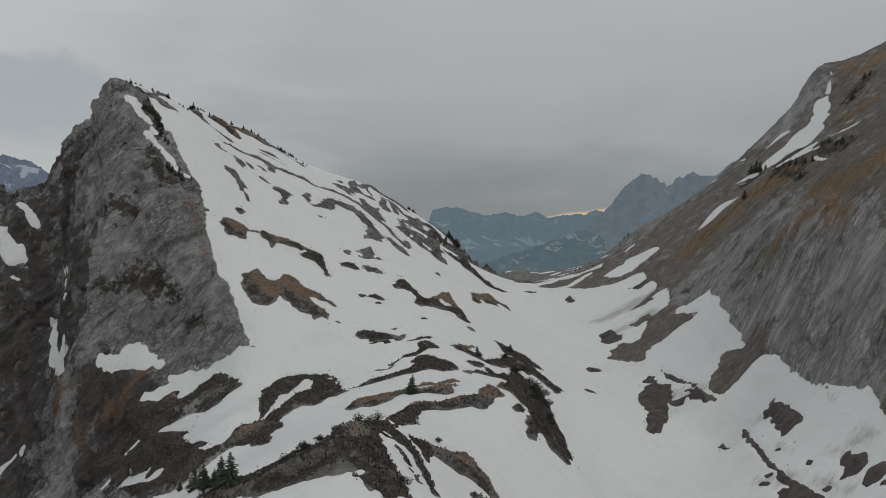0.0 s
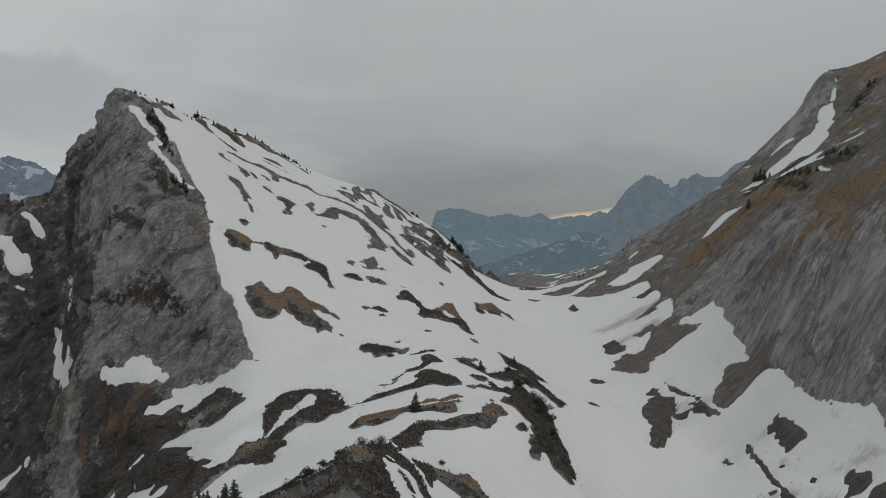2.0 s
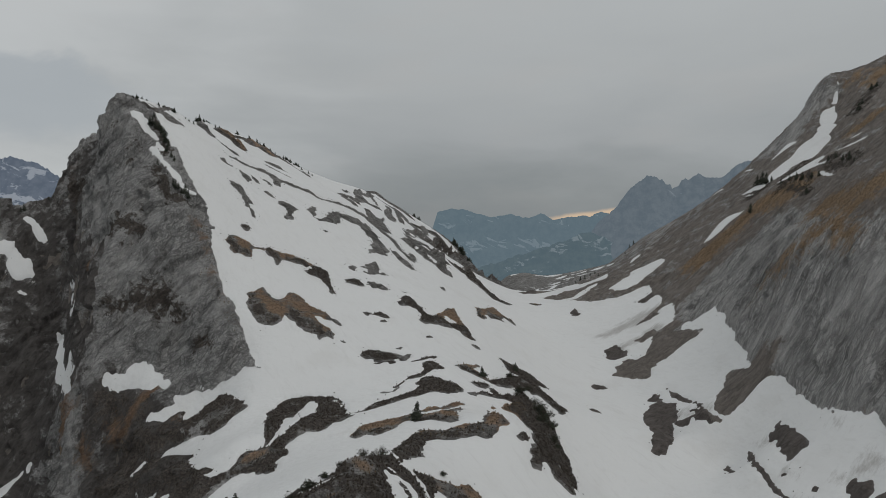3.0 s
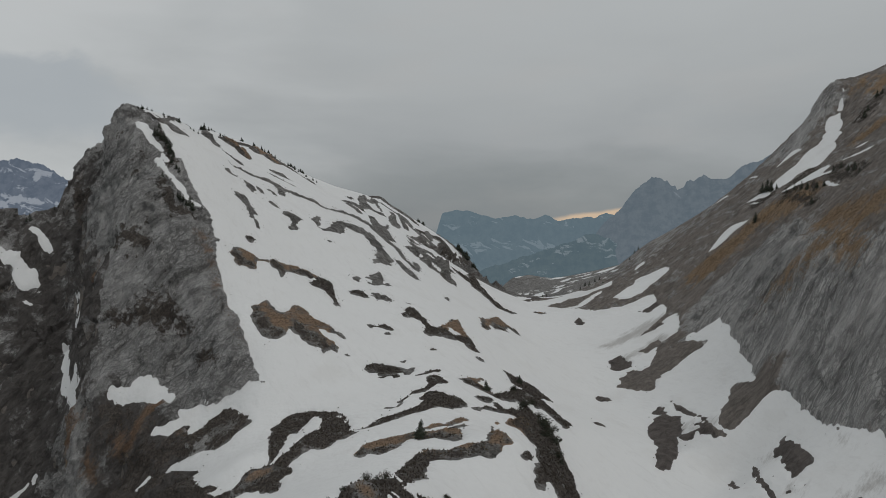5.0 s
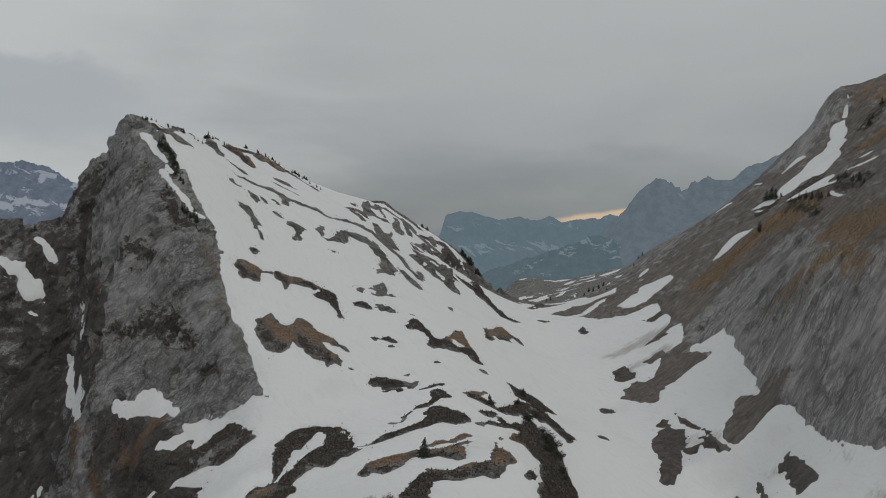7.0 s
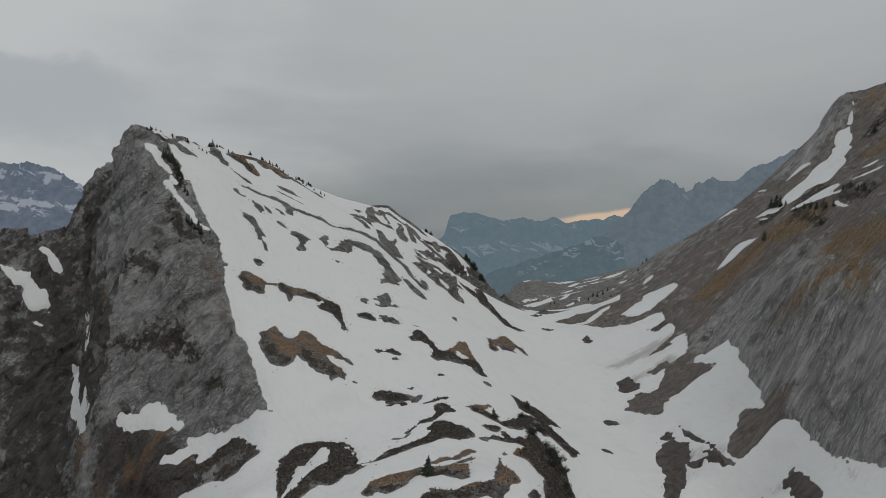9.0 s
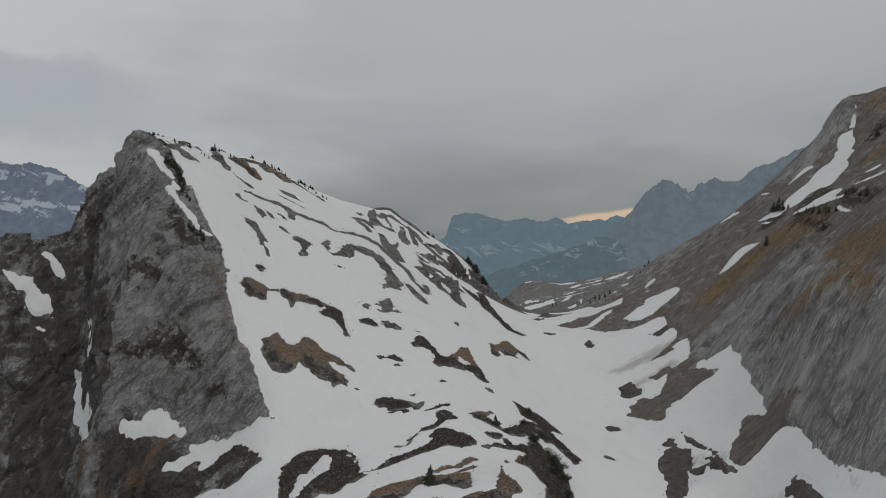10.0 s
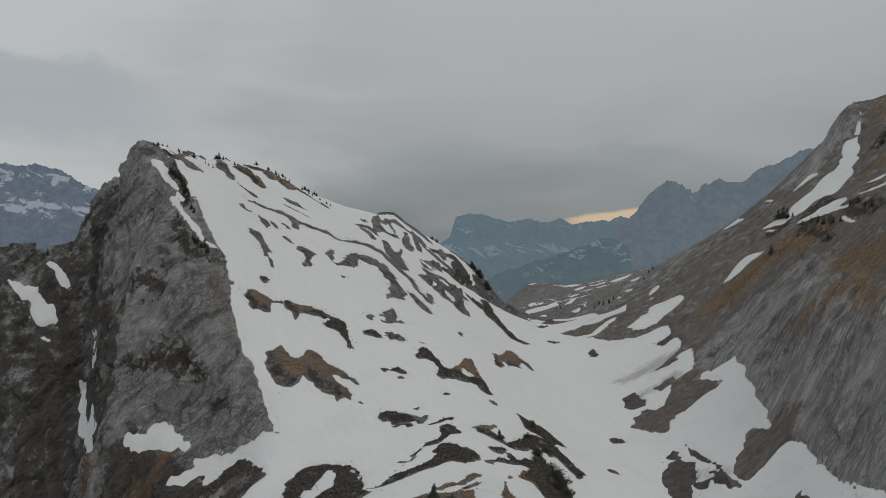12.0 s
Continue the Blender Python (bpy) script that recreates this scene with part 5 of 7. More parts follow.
outline("heath", [(-21.6, 152.2), (-17.7, 171.5), (-15.6, 171.9), (-14.4, 167), (-12.5, 160.3), (-11.1, 152.9), (-9.9, 148.1), (-8.6, 145.4), (-7.6, 143.2), (-6.4, 141), (-5.9, 140.7), (-11, 137.4), (-11.4, 139.1), (-12.9, 140.3), (-13.8, 138.9), (-14.7, 140.4), (-16, 142.2), (-17.2, 142.7), (-16.2, 142.5), (-14.3, 144.3), (-15.1, 146), (-15.8, 147), (-17.4, 146.3), (-18.3, 144.8), (-19.5, 144), (-21.5, 143.9), (-23.8, 144), (-24.9, 144), (-27.8, 144.7), (-30.6, 144.9), (-34, 145.2), (-37.3, 144.7), (-50.3, 153.8), (-46, 155.2), (-39.1, 151.8), (-34.3, 156.8), (-28.6, 158.6)])
outline("heath", [(-47.5, 154.3), (-43, 153.2), (-36.8, 152.1), (-34.3, 156.8), (-33.3, 163.6), (-29.8, 162.1), (-27.6, 163.6), (-25.7, 168), (-24, 171.9), (-22.2, 176.2), (-19.7, 177.6), (-16.5, 179.7), (-13.3, 184), (-15.6, 174.3), (-11.1, 153.8), (-8.1, 145.7), (-10.2, 140.1), (-16.2, 145.6), (-20.4, 143.6), (-27.2, 144.3), (-33.9, 144.7), (-41.6, 148.1), (-52.2, 155.9)])
outline("heath", [(-15.3, 176.9), (-13.9, 176.7), (-12.7, 174.8), (-12.1, 175.2), (-13.3, 174.4)])
outline("heath", [(-9.3, 165.9), (-8.3, 162.8), (-7.3, 159.6), (-6.1, 154.3), (-4.9, 150.4), (-3.8, 150.1), (-4.8, 149.4), (-5.8, 153), (-6.9, 155.2), (-8.1, 159.1)])
outline("turf", [(-8, 181.8), (-6.2, 183.2), (-4.8, 185.1), (-2.7, 185.9), (-0.6, 187.4), (1.6, 188.1), (3.5, 189.9), (5.4, 193.1), (6.8, 191.8), (8.5, 190.5), (9.5, 187.6), (11.1, 185.3), (12.1, 181.9), (13.3, 179.4), (14, 178.2), (11.2, 173.4), (9.6, 175.9), (7.7, 177.5), (5.6, 177.9), (3.6, 177.1), (1.5, 178.8), (-0.6, 179.3), (-2.6, 179.7), (-3.3, 178.2), (-3.7, 171.5), (-4.3, 174.6), (-5.4, 178.2), (-6.8, 180.3)])
outline("heath", [(6.3, 165.5), (7.5, 168.5), (9.3, 170.2), (10.3, 171.6), (6.8, 163.5)])
outline("turf", [(-31, 232.9), (-30.3, 237), (-29, 241.8), (-26.7, 244.5), (-23.6, 247.3), (-19.9, 248.3), (-16.1, 249.8), (-13.4, 252.2), (-12, 252.5), (-13, 244.5), (-15.5, 239.5), (-17.7, 232.3), (-20, 228.2), (-22.5, 226.3), (-25.6, 230.6), (-27.3, 227), (-29.7, 228.6)])
outline("turf", [(-11.9, 249.9), (-8.6, 253.3), (-4.7, 254.1), (-0.8, 253.8), (3.2, 259.9), (2.9, 235.7), (1.1, 234.7), (-1.6, 237.7), (-4.8, 242.1), (-8.2, 241.2), (-10.3, 240)])
outline("heath", [(-14.8, 194), (-13.3, 206), (-11.6, 218.6), (-10.6, 223), (-7.6, 224.8), (-7, 215.5), (-7, 206.9), (-7.1, 199.3), (-9.5, 192), (-11.9, 183.7)])
outline("turf", [(-8.6, 227.5), (-4.2, 225.3), (-0.7, 225.7), (2.8, 229.2), (5.5, 229.7), (9, 229.6), (11.8, 231.4), (11.8, 240.2), (15.7, 283.8), (18.9, 231.1), (16, 228.4), (14.5, 225), (13, 222.4), (10.4, 221.7), (7.9, 221.9), (4.4, 220.1), (1.8, 218.3), (-1.5, 217.7), (-4.9, 217.8), (-7, 215.5)])
outline("heath", [(8.6, 295.7), (11.8, 299.6), (15.9, 304.5), (19, 305.6), (22.9, 309.5), (26.8, 313.4), (29.9, 313.7), (31.4, 319.2), (34.4, 317.1), (37.6, 313.1), (39, 309.3), (41.1, 312), (42.6, 305.6), (43.3, 299), (44.1, 292.5), (45.1, 287.3), (45.7, 281.5), (46.1, 274.3), (45.9, 263.7), (37.9, 219.7), (38.1, 217), (36.5, 216), (35.4, 217.6), (33.9, 219), (32.4, 220), (31.6, 223.2), (30.1, 224.4), (28.4, 222.4), (27.6, 219.6), (25.3, 217.6), (25, 219.5), (26.2, 222.4), (25.2, 222.9), (25.4, 224), (27.7, 230.6), (33.3, 286.9), (30.3, 289.9), (28.9, 293.7), (27.6, 295.9), (24, 294.2), (21.7, 294.3), (24, 299.7), (27.4, 306.7), (25.1, 307.7), (21.4, 305.2), (17.7, 302), (14.1, 301), (10.5, 296.3)])
outline("heath", [(22.1, 226), (24.2, 231.1), (25.1, 229.9), (23.4, 227), (21.9, 225.8)])
outline("snow", [(-279.7, 441.7), (-275.9, 441.2), (-270.1, 440.9), (-265.1, 441.3), (-261, 442.7), (-260.5, 440.7), (-257.4, 440), (-254, 439), (-250, 439.3), (-248.1, 438.3), (-247.9, 436.8), (-245.6, 435.7), (-244.6, 434.6), (-246.7, 433.3), (-250.8, 431.5), (-256.1, 430.6), (-259, 432.7), (-262.2, 434), (-262.1, 436.2), (-264.2, 436.9), (-267.2, 436.1), (-272.3, 437.7), (-276.1, 439.3)])
outline("snow", [(-261.2, 451.2), (-258.9, 452.3), (-255.4, 452.3), (-251.7, 450.8), (-247.6, 449.1), (-244.1, 447.2), (-243.6, 446.3), (-245.8, 445.1), (-249.3, 445.8), (-252.6, 447.3), (-254.6, 449)])
outline("snow", [(-253, 426.5), (-249.8, 427.9), (-247, 427.7), (-244.7, 427.3), (-245.4, 426.7), (-249.4, 426)])
outline("snow", [(-217, 421), (-213.1, 418), (-210.2, 415.4), (-211.2, 415.5), (-214.9, 418.7)])
outline("snow", [(-213.5, 416.6), (-210.4, 413.8), (-211.5, 413.2), (-211.2, 411.3), (-201.5, 391.2), (-213.7, 413), (-213.9, 414.7), (-214.4, 416.5)])
outline("snow", [(-220, 412.9), (-217.4, 413), (-215.3, 412.1), (-201.6, 385.3), (-200.4, 381.8), (-195.9, 375), (-194.9, 371.2), (-191.1, 365.5), (-189.8, 366), (-190.8, 369.8), (-186, 363.2), (-176.8, 346.3), (-171.2, 335.9), (-171, 333.7), (-172.4, 333.8), (-176.8, 339.7), (-184.3, 351.3), (-191.6, 362.6), (-198.7, 370.5), (-199.3, 372.7), (-200.1, 375.5), (-203, 380.4), (-204.6, 385.8)])
outline("snow", [(-153.3, 323.3), (-152.8, 324.4), (-152, 325), (-146.4, 324.5), (-143.1, 324.5), (-141.6, 325.3), (-140.1, 326.1), (-136.7, 326), (-132.8, 324.5), (-130.2, 322.5), (-123.4, 319.3), (-124.1, 318), (-121, 316.4), (-118, 313.7), (-120.1, 312.7), (-122.4, 313.5), (-125, 316.4), (-127.6, 315.9), (-131.2, 316.9), (-135.2, 319.1), (-140.8, 320.3), (-144.9, 320.6), (-148.2, 321.5)])
outline("snow", [(235.9, 595), (241.6, 594.8), (248.6, 592.6), (254.3, 592.6), (262.7, 599.8), (269.9, 601), (277.7, 600.7), (286, 607), (293.1, 607.8), (297.4, 605.6), (302.3, 608.4), (306.2, 614.6), (309.7, 614.4), (308.4, 615.3), (311.7, 622.9), (316.3, 629.5), (320.8, 632), (324.5, 630.1), (328.5, 630.7), (323.8, 621.6), (321.3, 613.2), (316.6, 604.9), (312.6, 601.5), (311.5, 595.1), (307, 593.1), (303.2, 590.8), (300.7, 582.4), (297, 579.4), (291.6, 576.3), (284.9, 570.5), (279.4, 563.5), (274.2, 561.4), (274.3, 571.2), (268.8, 574.6), (261.7, 571.3), (250.9, 560.4), (245.4, 560.1), (239.5, 560.7), (237.9, 577.2)])
outline("snow", [(327.8, 634.8), (331, 638.3), (333.6, 639.8), (335.6, 639.1), (333.8, 634.8), (330.1, 631.9)])
outline("snow", [(336.7, 644.2), (337.8, 642.5), (336.9, 639.9), (335.9, 640.6)])
outline("snow", [(272.7, 626.1), (280, 629), (287, 631.2), (290.9, 627.6), (292, 620), (288.5, 622.3), (284.6, 623.9), (279.5, 622.6), (275.1, 623)])
outline("snow", [(226.7, 514.5), (237.3, 527.9), (234.2, 506.1), (253.2, 536.9), (251.3, 520.6), (254.7, 515.9), (241.8, 478.7), (237.2, 464.9), (233, 464.7), (229.7, 465), (228.1, 463), (225.9, 467.7), (225.3, 477.4), (225, 488.3), (222.3, 494.5)])
outline("snow", [(224, 448.5), (225.2, 447.6), (224.7, 440.8), (223.2, 432.8), (223.3, 426.2), (221.8, 430.6), (222, 437.2)])
outline("snow", [(278.2, 526.6), (284, 531.5), (262.9, 482), (264.3, 473), (257.2, 460.3), (254.1, 462.7), (251.6, 467.6)])
outline("snow", [(176.4, 509.4), (181.8, 514.9), (187.5, 520.3), (192.5, 525.4), (197.3, 525.8), (199, 517), (199.7, 507), (201.2, 502.2), (196.7, 502), (193.4, 505.1), (188.8, 504.9), (184.4, 503.1), (180.1, 504.8)])
outline("snow", [(265.8, 779.5), (264.3, 758.7), (273.1, 747), (248.2, 669.1), (243.9, 675.2), (240.4, 668.3), (257.6, 739.2)])
outline("snow", [(115.5, 532), (120.6, 535.2), (131.5, 556), (136.5, 554), (142.1, 575.2), (147.2, 576.3), (152.1, 570.3), (157.8, 567.9), (163.3, 564.5), (159.5, 543), (152.5, 533.9), (146.1, 528.3), (140.2, 525.3), (132.7, 519.2), (124.5, 517.6), (117.5, 521.3)])
outline("snow", [(159, 646.2), (166.8, 663.7), (172.5, 666.6), (169.4, 648.5), (162.2, 635.8), (157.5, 632.1)])
outline("earth", [(68.2, 668), (82.7, 719.9), (81.9, 689.6), (92.4, 689.2), (102.8, 688.9), (91.2, 680.6), (76.9, 668.3)])
outline("turf", [(60, 545.3), (67, 544.7), (69.5, 541.7), (63.8, 535.7)])
outline("earth", [(56.5, 596.8), (65.3, 620.8), (74.6, 648.6), (61.7, 594.8)])
outline("snow", [(130.1, 1625.3), (154.2, 1617.7), (178.4, 1614.3), (199.2, 1633.8), (191.5, 1522.9), (174, 1521), (146.5, 1536.6), (125.2, 1563.2)])
outline("snow", [(122, 1278.5), (130.6, 1286.3), (138.9, 1272.9), (135.3, 1248.3)])
outline("snow", [(171.1, 1212.3), (186.6, 1223.9), (184, 1188.4), (174.6, 1174.1)])
outline("snow", [(197.3, 1496.2), (221.8, 1573.6), (234.4, 1578.2), (205, 1454.1)])
outline("snow", [(196.2, 1243.2), (204.7, 1260.7), (194, 1200.3)])
outline("snow", [(282.2, 1951.4), (306.9, 1986.6), (319.6, 1972), (294.1, 1885.1), (278.9, 1878.6)])
outline("snow", [(290.7, 2183.1), (316.8, 2081.7), (294.5, 2091.6)])
outline("snow", [(322.7, 1928.3), (344.8, 1929.1), (366.7, 1944.4), (348.2, 1868.9), (327.2, 1870.2)])
outline("snow", [(357.9, 1882.9), (389.3, 1932.8), (411.8, 1935.6), (436.4, 1967.6), (400.2, 1848.2), (366.3, 1818.4)])
outline("snow", [(377.8, 1714.3), (395.4, 1734.9), (413.7, 1756.9), (388.2, 1675.3), (361.6, 1612.8)])
outline("snow", [(178.1, 835.1), (178.9, 796.1), (175.2, 784.9), (173.4, 804)])
outline("snow", [(151.4, 616.7), (155.7, 610.2), (160.4, 610.6), (157.7, 603.5), (152, 604.4)])
outline("snow", [(163.3, 808.1), (169.8, 818.8), (164.3, 789.3)])

# Outlines of the bare ground: the peak's cliff with the gorge, and the grassy mountain across the valley.
PEAK_BARE = [(-184, 440), (-175, 440), (-158, 419), (-139, 396), (-128, 385), (-117, 368), (-115, 356), (-109, 347), (-98, 331), (-88, 317), (-77, 302), (-84, 306), (-90, 306), (-97, 308), (-103, 308), (-106, 309), (-113, 309), (-115, 309), (-114, 307), (-121, 305), (-124, 306), (-125, 304), (-117, 302), (-112, 304), (-109, 304), (-109, 300), (-102, 296), (-97, 283), (-98, 279), (-106, 287), (-111, 288), (-112, 285), (-107, 282), (-90, 262), (-93, 263), (-81, 239), (-74, 233), (-72, 231), (-75, 230), (-68, 227), (-73, 218), (-77, 217), (-79, 215), (-87, 220)]
PEAK_BARE += [(-88, 208), (-150, 150), (-150, -300), (-1400, -300), (-1400, 900), (-230, 900), (-205, 560), (-201, 470)]
SLOPE_BARE = [(65, 561), (102, 519), (123, 507), (137, 511), (139, 474), (131, 466), (115, 452), (128, 456), (137, 446), (133, 431), (107, 427), (115, 422), (106, 411), (97, 407), (91, 392), (105, 383), (108, 391), (126, 394), (135, 398), (139, 399), (131, 416), (133, 418), (144, 412), (149, 411), (147, 398), (147, 391), (144, 381), (146, 375), (144, 370), (146, 359), (143, 352), (138, 337), (136, 355), (125, 336), (122, 334), (118, 326), (118, 321), (120, 319), (126, 318), (135, 320), (139, 318), (142, 310), (142, 300), (143, 292)]
SLOPE_BARE += [(143, 283), (144, 280), (144, 275), (145, 278), (146, 272), (149, 262), (150, 261), (151, 261), (151, 259), (149, 254), (148, 243), (145, 228), (150, 150), (150, -400), (2500, -400), (2500, 1500), (330, 1500), (200, 1000), (105, 800)]


# The gorge's dark side wall, west of the cliff; shade is part of its colour.
GORGE_WALL = [(-205, 470), (-212, 447), (-208, 428), (-196, 406), (-178, 365), (-168, 335), (-165, 318), (-150, 250), (-150, -300), (-1400, -300), (-1400, 900), (-230, 900)]

# ---- materials ----
def material(name):
    mat = bpy.data.materials.new(name)
    mat.use_nodes = True
    nt = mat.node_tree
    return mat, nt, nt.nodes["Principled BSDF"]


def beds(nt, along, length, across):
    """Position, squeezed so that a noise of it runs in streaks of that direction: scales along and across."""
    d = Vector(along).normalized()
    p = nt.nodes.new("ShaderNodeNewGeometry").outputs["Position"]
    dot = nt.nodes.new("ShaderNodeVectorMath")
    dot.operation = "DOT_PRODUCT"
    nt.links.new(p, dot.inputs[0])
    dot.inputs[1].default_value = d
    back = nt.nodes.new("ShaderNodeVectorMath")
    back.operation = "SCALE"
    back.inputs[0].default_value = d * (length - across)
    nt.links.new(dot.outputs["Value"], back.inputs["Scale"])
    whole = nt.nodes.new("ShaderNodeVectorMath")
    whole.operation = "SCALE"
    nt.links.new(p, whole.inputs[0])
    whole.inputs["Scale"].default_value = across
    both = nt.nodes.new("ShaderNodeVectorMath")
    nt.links.new(whole.outputs[0], both.inputs[0])
    nt.links.new(back.outputs[0], both.inputs[1])
    return both.outputs[0]


def place(nt, sx=1.0, sy=1.0, sz=1.0, rx=0.0, ry=0.0, rz=0.0):
    m = nt.nodes.new("ShaderNodeMapping")
    m.inputs["Scale"].default_value, m.inputs["Rotation"].default_value = (sx, sy, sz), (radians(rx), radians(ry), radians(rz))
    nt.links.new(nt.nodes.new("ShaderNodeNewGeometry").outputs["Position"], m.inputs[0])
    return m.outputs[0]


def bump(nt, bsdf, height, distance, strength=1.0):
    b = nt.nodes.new("ShaderNodeBump")
    b.inputs["Strength"].default_value, b.inputs["Distance"].default_value = strength, distance
    nt.links.new(height, b.inputs["Height"])
    nt.links.new(b.outputs[0], bsdf.inputs["Normal"])


def attribute(nt, name):
    a = nt.nodes.new("ShaderNodeAttribute")
    a.attribute_name = name
    return a.outputs["Fac"]


def make_snow():
    mat, nt, p = material("old_snow")
    pos = place(nt)
    dirt = span(nt, noise_node(nt, pos, 0.05, 6, 0.6), 0.52, 0.75)
    grains = noise_node(nt, pos, 0.7, 5, 0.6)
    col = mix(nt, math_node(nt, "MULTIPLY", dirt, 0.35), rgb(0.695, 0.70, 0.698), rgb(0.59, 0.582, 0.565))
    col = mix(nt, math_node(nt, "MULTIPLY", span(nt, grains, 0.5, 0.8), 0.12), col, rgb(0.58, 0.58, 0.59))
    # wind-blown dust in drifts and runnels down the slope
    drift = noise_node(nt, beds(nt, (0.55, -0.75, -0.35), 0.08, 0.35), 1.0, 7, 0.66, 0.8)
    col = mix(nt, math_node(nt, "MULTIPLY", span(nt, drift, 0.5, 0.72), 0.32), col, rgb(0.56, 0.556, 0.55))
    dd = math_node(nt, "ADD", attribute(nt, "dirt"), math_node(nt, "MULTIPLY", math_node(nt, "SUBTRACT", noise_node(nt, beds(nt, (0.8, 0.5, 0.4), 0.25, 1.0), 0.3, 8, 0.78), 0.5), 1.6))
    col = mix(nt, math_node(nt, "MULTIPLY", span(nt, dd, 0.42, 0.9), 0.72), col, rgb(0.33, 0.315, 0.3))
    nt.links.new(col, p.inputs["Base Color"])
    p.inputs["Roughness"].default_value = 0.75
    p.inputs["Specular IOR Level"].default_value = 0.2
    bump(nt, p, noise_node(nt, pos, 0.25, 6, 0.6), 0.8, 0.5)
    return mat


def make_rock(name, along, cross, stretch, pale, dark, earth, grass):
    """Limestone in tilted beds; the attributes grass, heath and earth give the turf, dark dwarf shrubs and soil upon it."""
    mat, nt, p = material(name)
    pos = place(nt)

    def seams(length, across_, width, dir_, seed=0.0):
        """Thin wandering cracks along a direction."""
        v = nt.nodes.new("ShaderNodeVectorMath")
        nt.links.new(beds(nt, dir_, length, across_), v.inputs[0])
        v.inputs[1].default_value = (seed, 2 * seed, -seed)
        n = noise_node(nt, v.outputs[0], 1.0, 2.6, 0.5, 0.35)
        return math_node(nt, "SUBTRACT", 1.0, span(nt, math_node(nt, "ABSOLUTE", math_node(nt, "SUBTRACT", n, 0.5)), width * 0.35, width))

    def ridged(vector, scale, detail, rough):
        """Sharp crests and creases, as in broken rock, 0 to 1."""
        n = nt.nodes.new("ShaderNodeTexNoise")
        n.noise_type = "RIDGED_MULTIFRACTAL"
        nt.links.new(vector, n.inputs["Vector"])
        for key, value in (("Scale", scale), ("Detail", detail), ("Roughness", rough), ("Lacunarity", 2.1), ("Offset", 0.9), ("Gain", 1.6), ("Distortion", 0.4)):
            n.inputs[key].default_value = value
        return math_node(nt, "MULTIPLY", n.outputs[0], 0.6, True)

    mid = noise_node(nt, beds(nt, along, stretch * 0.5, 0.5), 1.0, 8, 0.62, 0.8)
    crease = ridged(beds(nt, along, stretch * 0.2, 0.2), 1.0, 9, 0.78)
    grain = noise_node(nt, pos, 1.2, 6, 0.7, 0.3)
    broad = noise_node(nt, pos, 0.03, 10, 0.66, 0.6)
    calm = span(nt, noise_node(nt, pos, 0.03, 5, 0.6), 0.38, 0.6)
    speck = noise_node(nt, pos, 2.6, 5, 0.75)
    lines = seams(stretch * 0.14, 0.14, 0.030, along)
    for length, across_, width, dir_, weight in ((stretch * 0.34, 0.34, 0.04, along, 0.85), (stretch * 0.8, 0.8, 0.055, along, 0.6), (0.05, 0.17, 0.024, cross, 0.85), (0.16, 0.42, 0.034, cross, 0.6)):
        lines = math_node(nt, "MAXIMUM", lines, math_node(nt, "MULTIPLY", seams(length, across_, width, dir_, 7.0 * length), weight))
    gap = math_node(nt, "MULTIPLY", lines, math_node(nt, "ADD", 0.3, math_node(nt, "MULTIPLY", calm, 0.7)))
    col = mix(nt, span(nt, broad, 0.34, 0.62), rgb(*dark), rgb(*pale))
    col = mix(nt, math_node(nt, "MULTIPLY", span(nt, mid, 0.52, 0.68), 0.2 + 0.5 * stretch), col, rgb(*[c * 1.22 for c in pale]))
    # light on the crests and shade in the creases, put into the colour
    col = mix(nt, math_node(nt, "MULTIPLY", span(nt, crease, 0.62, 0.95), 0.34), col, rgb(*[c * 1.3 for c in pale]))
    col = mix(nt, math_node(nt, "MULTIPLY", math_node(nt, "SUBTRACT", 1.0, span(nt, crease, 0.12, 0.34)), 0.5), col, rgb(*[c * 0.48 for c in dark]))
    stain = noise_node(nt, beds(nt, along, 0.035 * (0.4 + 0.6 * stretch), 0.035), 1.0, 10, 0.76, 1.0)
    col = mix(nt, math_node(nt, "MULTIPLY", span(nt, stain, 0.545, 0.615), 0.6), col, rgb(*[c * 0.40 for c in dark]))
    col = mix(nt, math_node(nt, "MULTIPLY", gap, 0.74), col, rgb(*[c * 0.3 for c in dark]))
    col = mix(nt, math_node(nt, "MULTIPLY", span(nt, speck, 0.54, 0.6), 0.24), col, rgb(*[c * 1.35 for c in pale]))
    col = mix(nt, math_node(nt, "MULTIPLY", span(nt, math_node(nt, "SUBTRACT", 1.0, speck), 0.54, 0.6), 0.3), col, rgb(*[c * 0.45 for c in dark]))
    ge = math_node(nt, "ADD", attribute(nt, "earth"), math_node(nt, "MULTIPLY", math_node(nt, "SUBTRACT", noise_node(nt, pos, 0.11, 8, 0.7), 0.5), 1.8))
    soil = noise_node(nt, beds(nt, (0.62, 0.15, 0.7), 0.12, 0.32), 1.0, 9, 0.74, 0.5)
    col = mix(nt, span(nt, ge, 0.38, 0.62), col, mix(nt, span(nt, soil, 0.3, 0.7), rgb(*[c * 0.68 for c in earth]), rgb(*[c * 1.3 for c in earth])))
    gg = math_node(nt, "ADD", attribute(nt, "grass"), math_node(nt, "MULTIPLY", math_node(nt, "SUBTRACT", noise_node(nt, pos, 0.16, 8, 0.74), 0.5), 1.5))
    gg = math_node(nt, "ADD", gg, math_node(nt, "MULTIPLY", math_node(nt, "SUBTRACT", noise_node(nt, beds(nt, along, 0.04, 0.16), 1.0, 7, 0.7, 0.6), 0.5), 1.3))
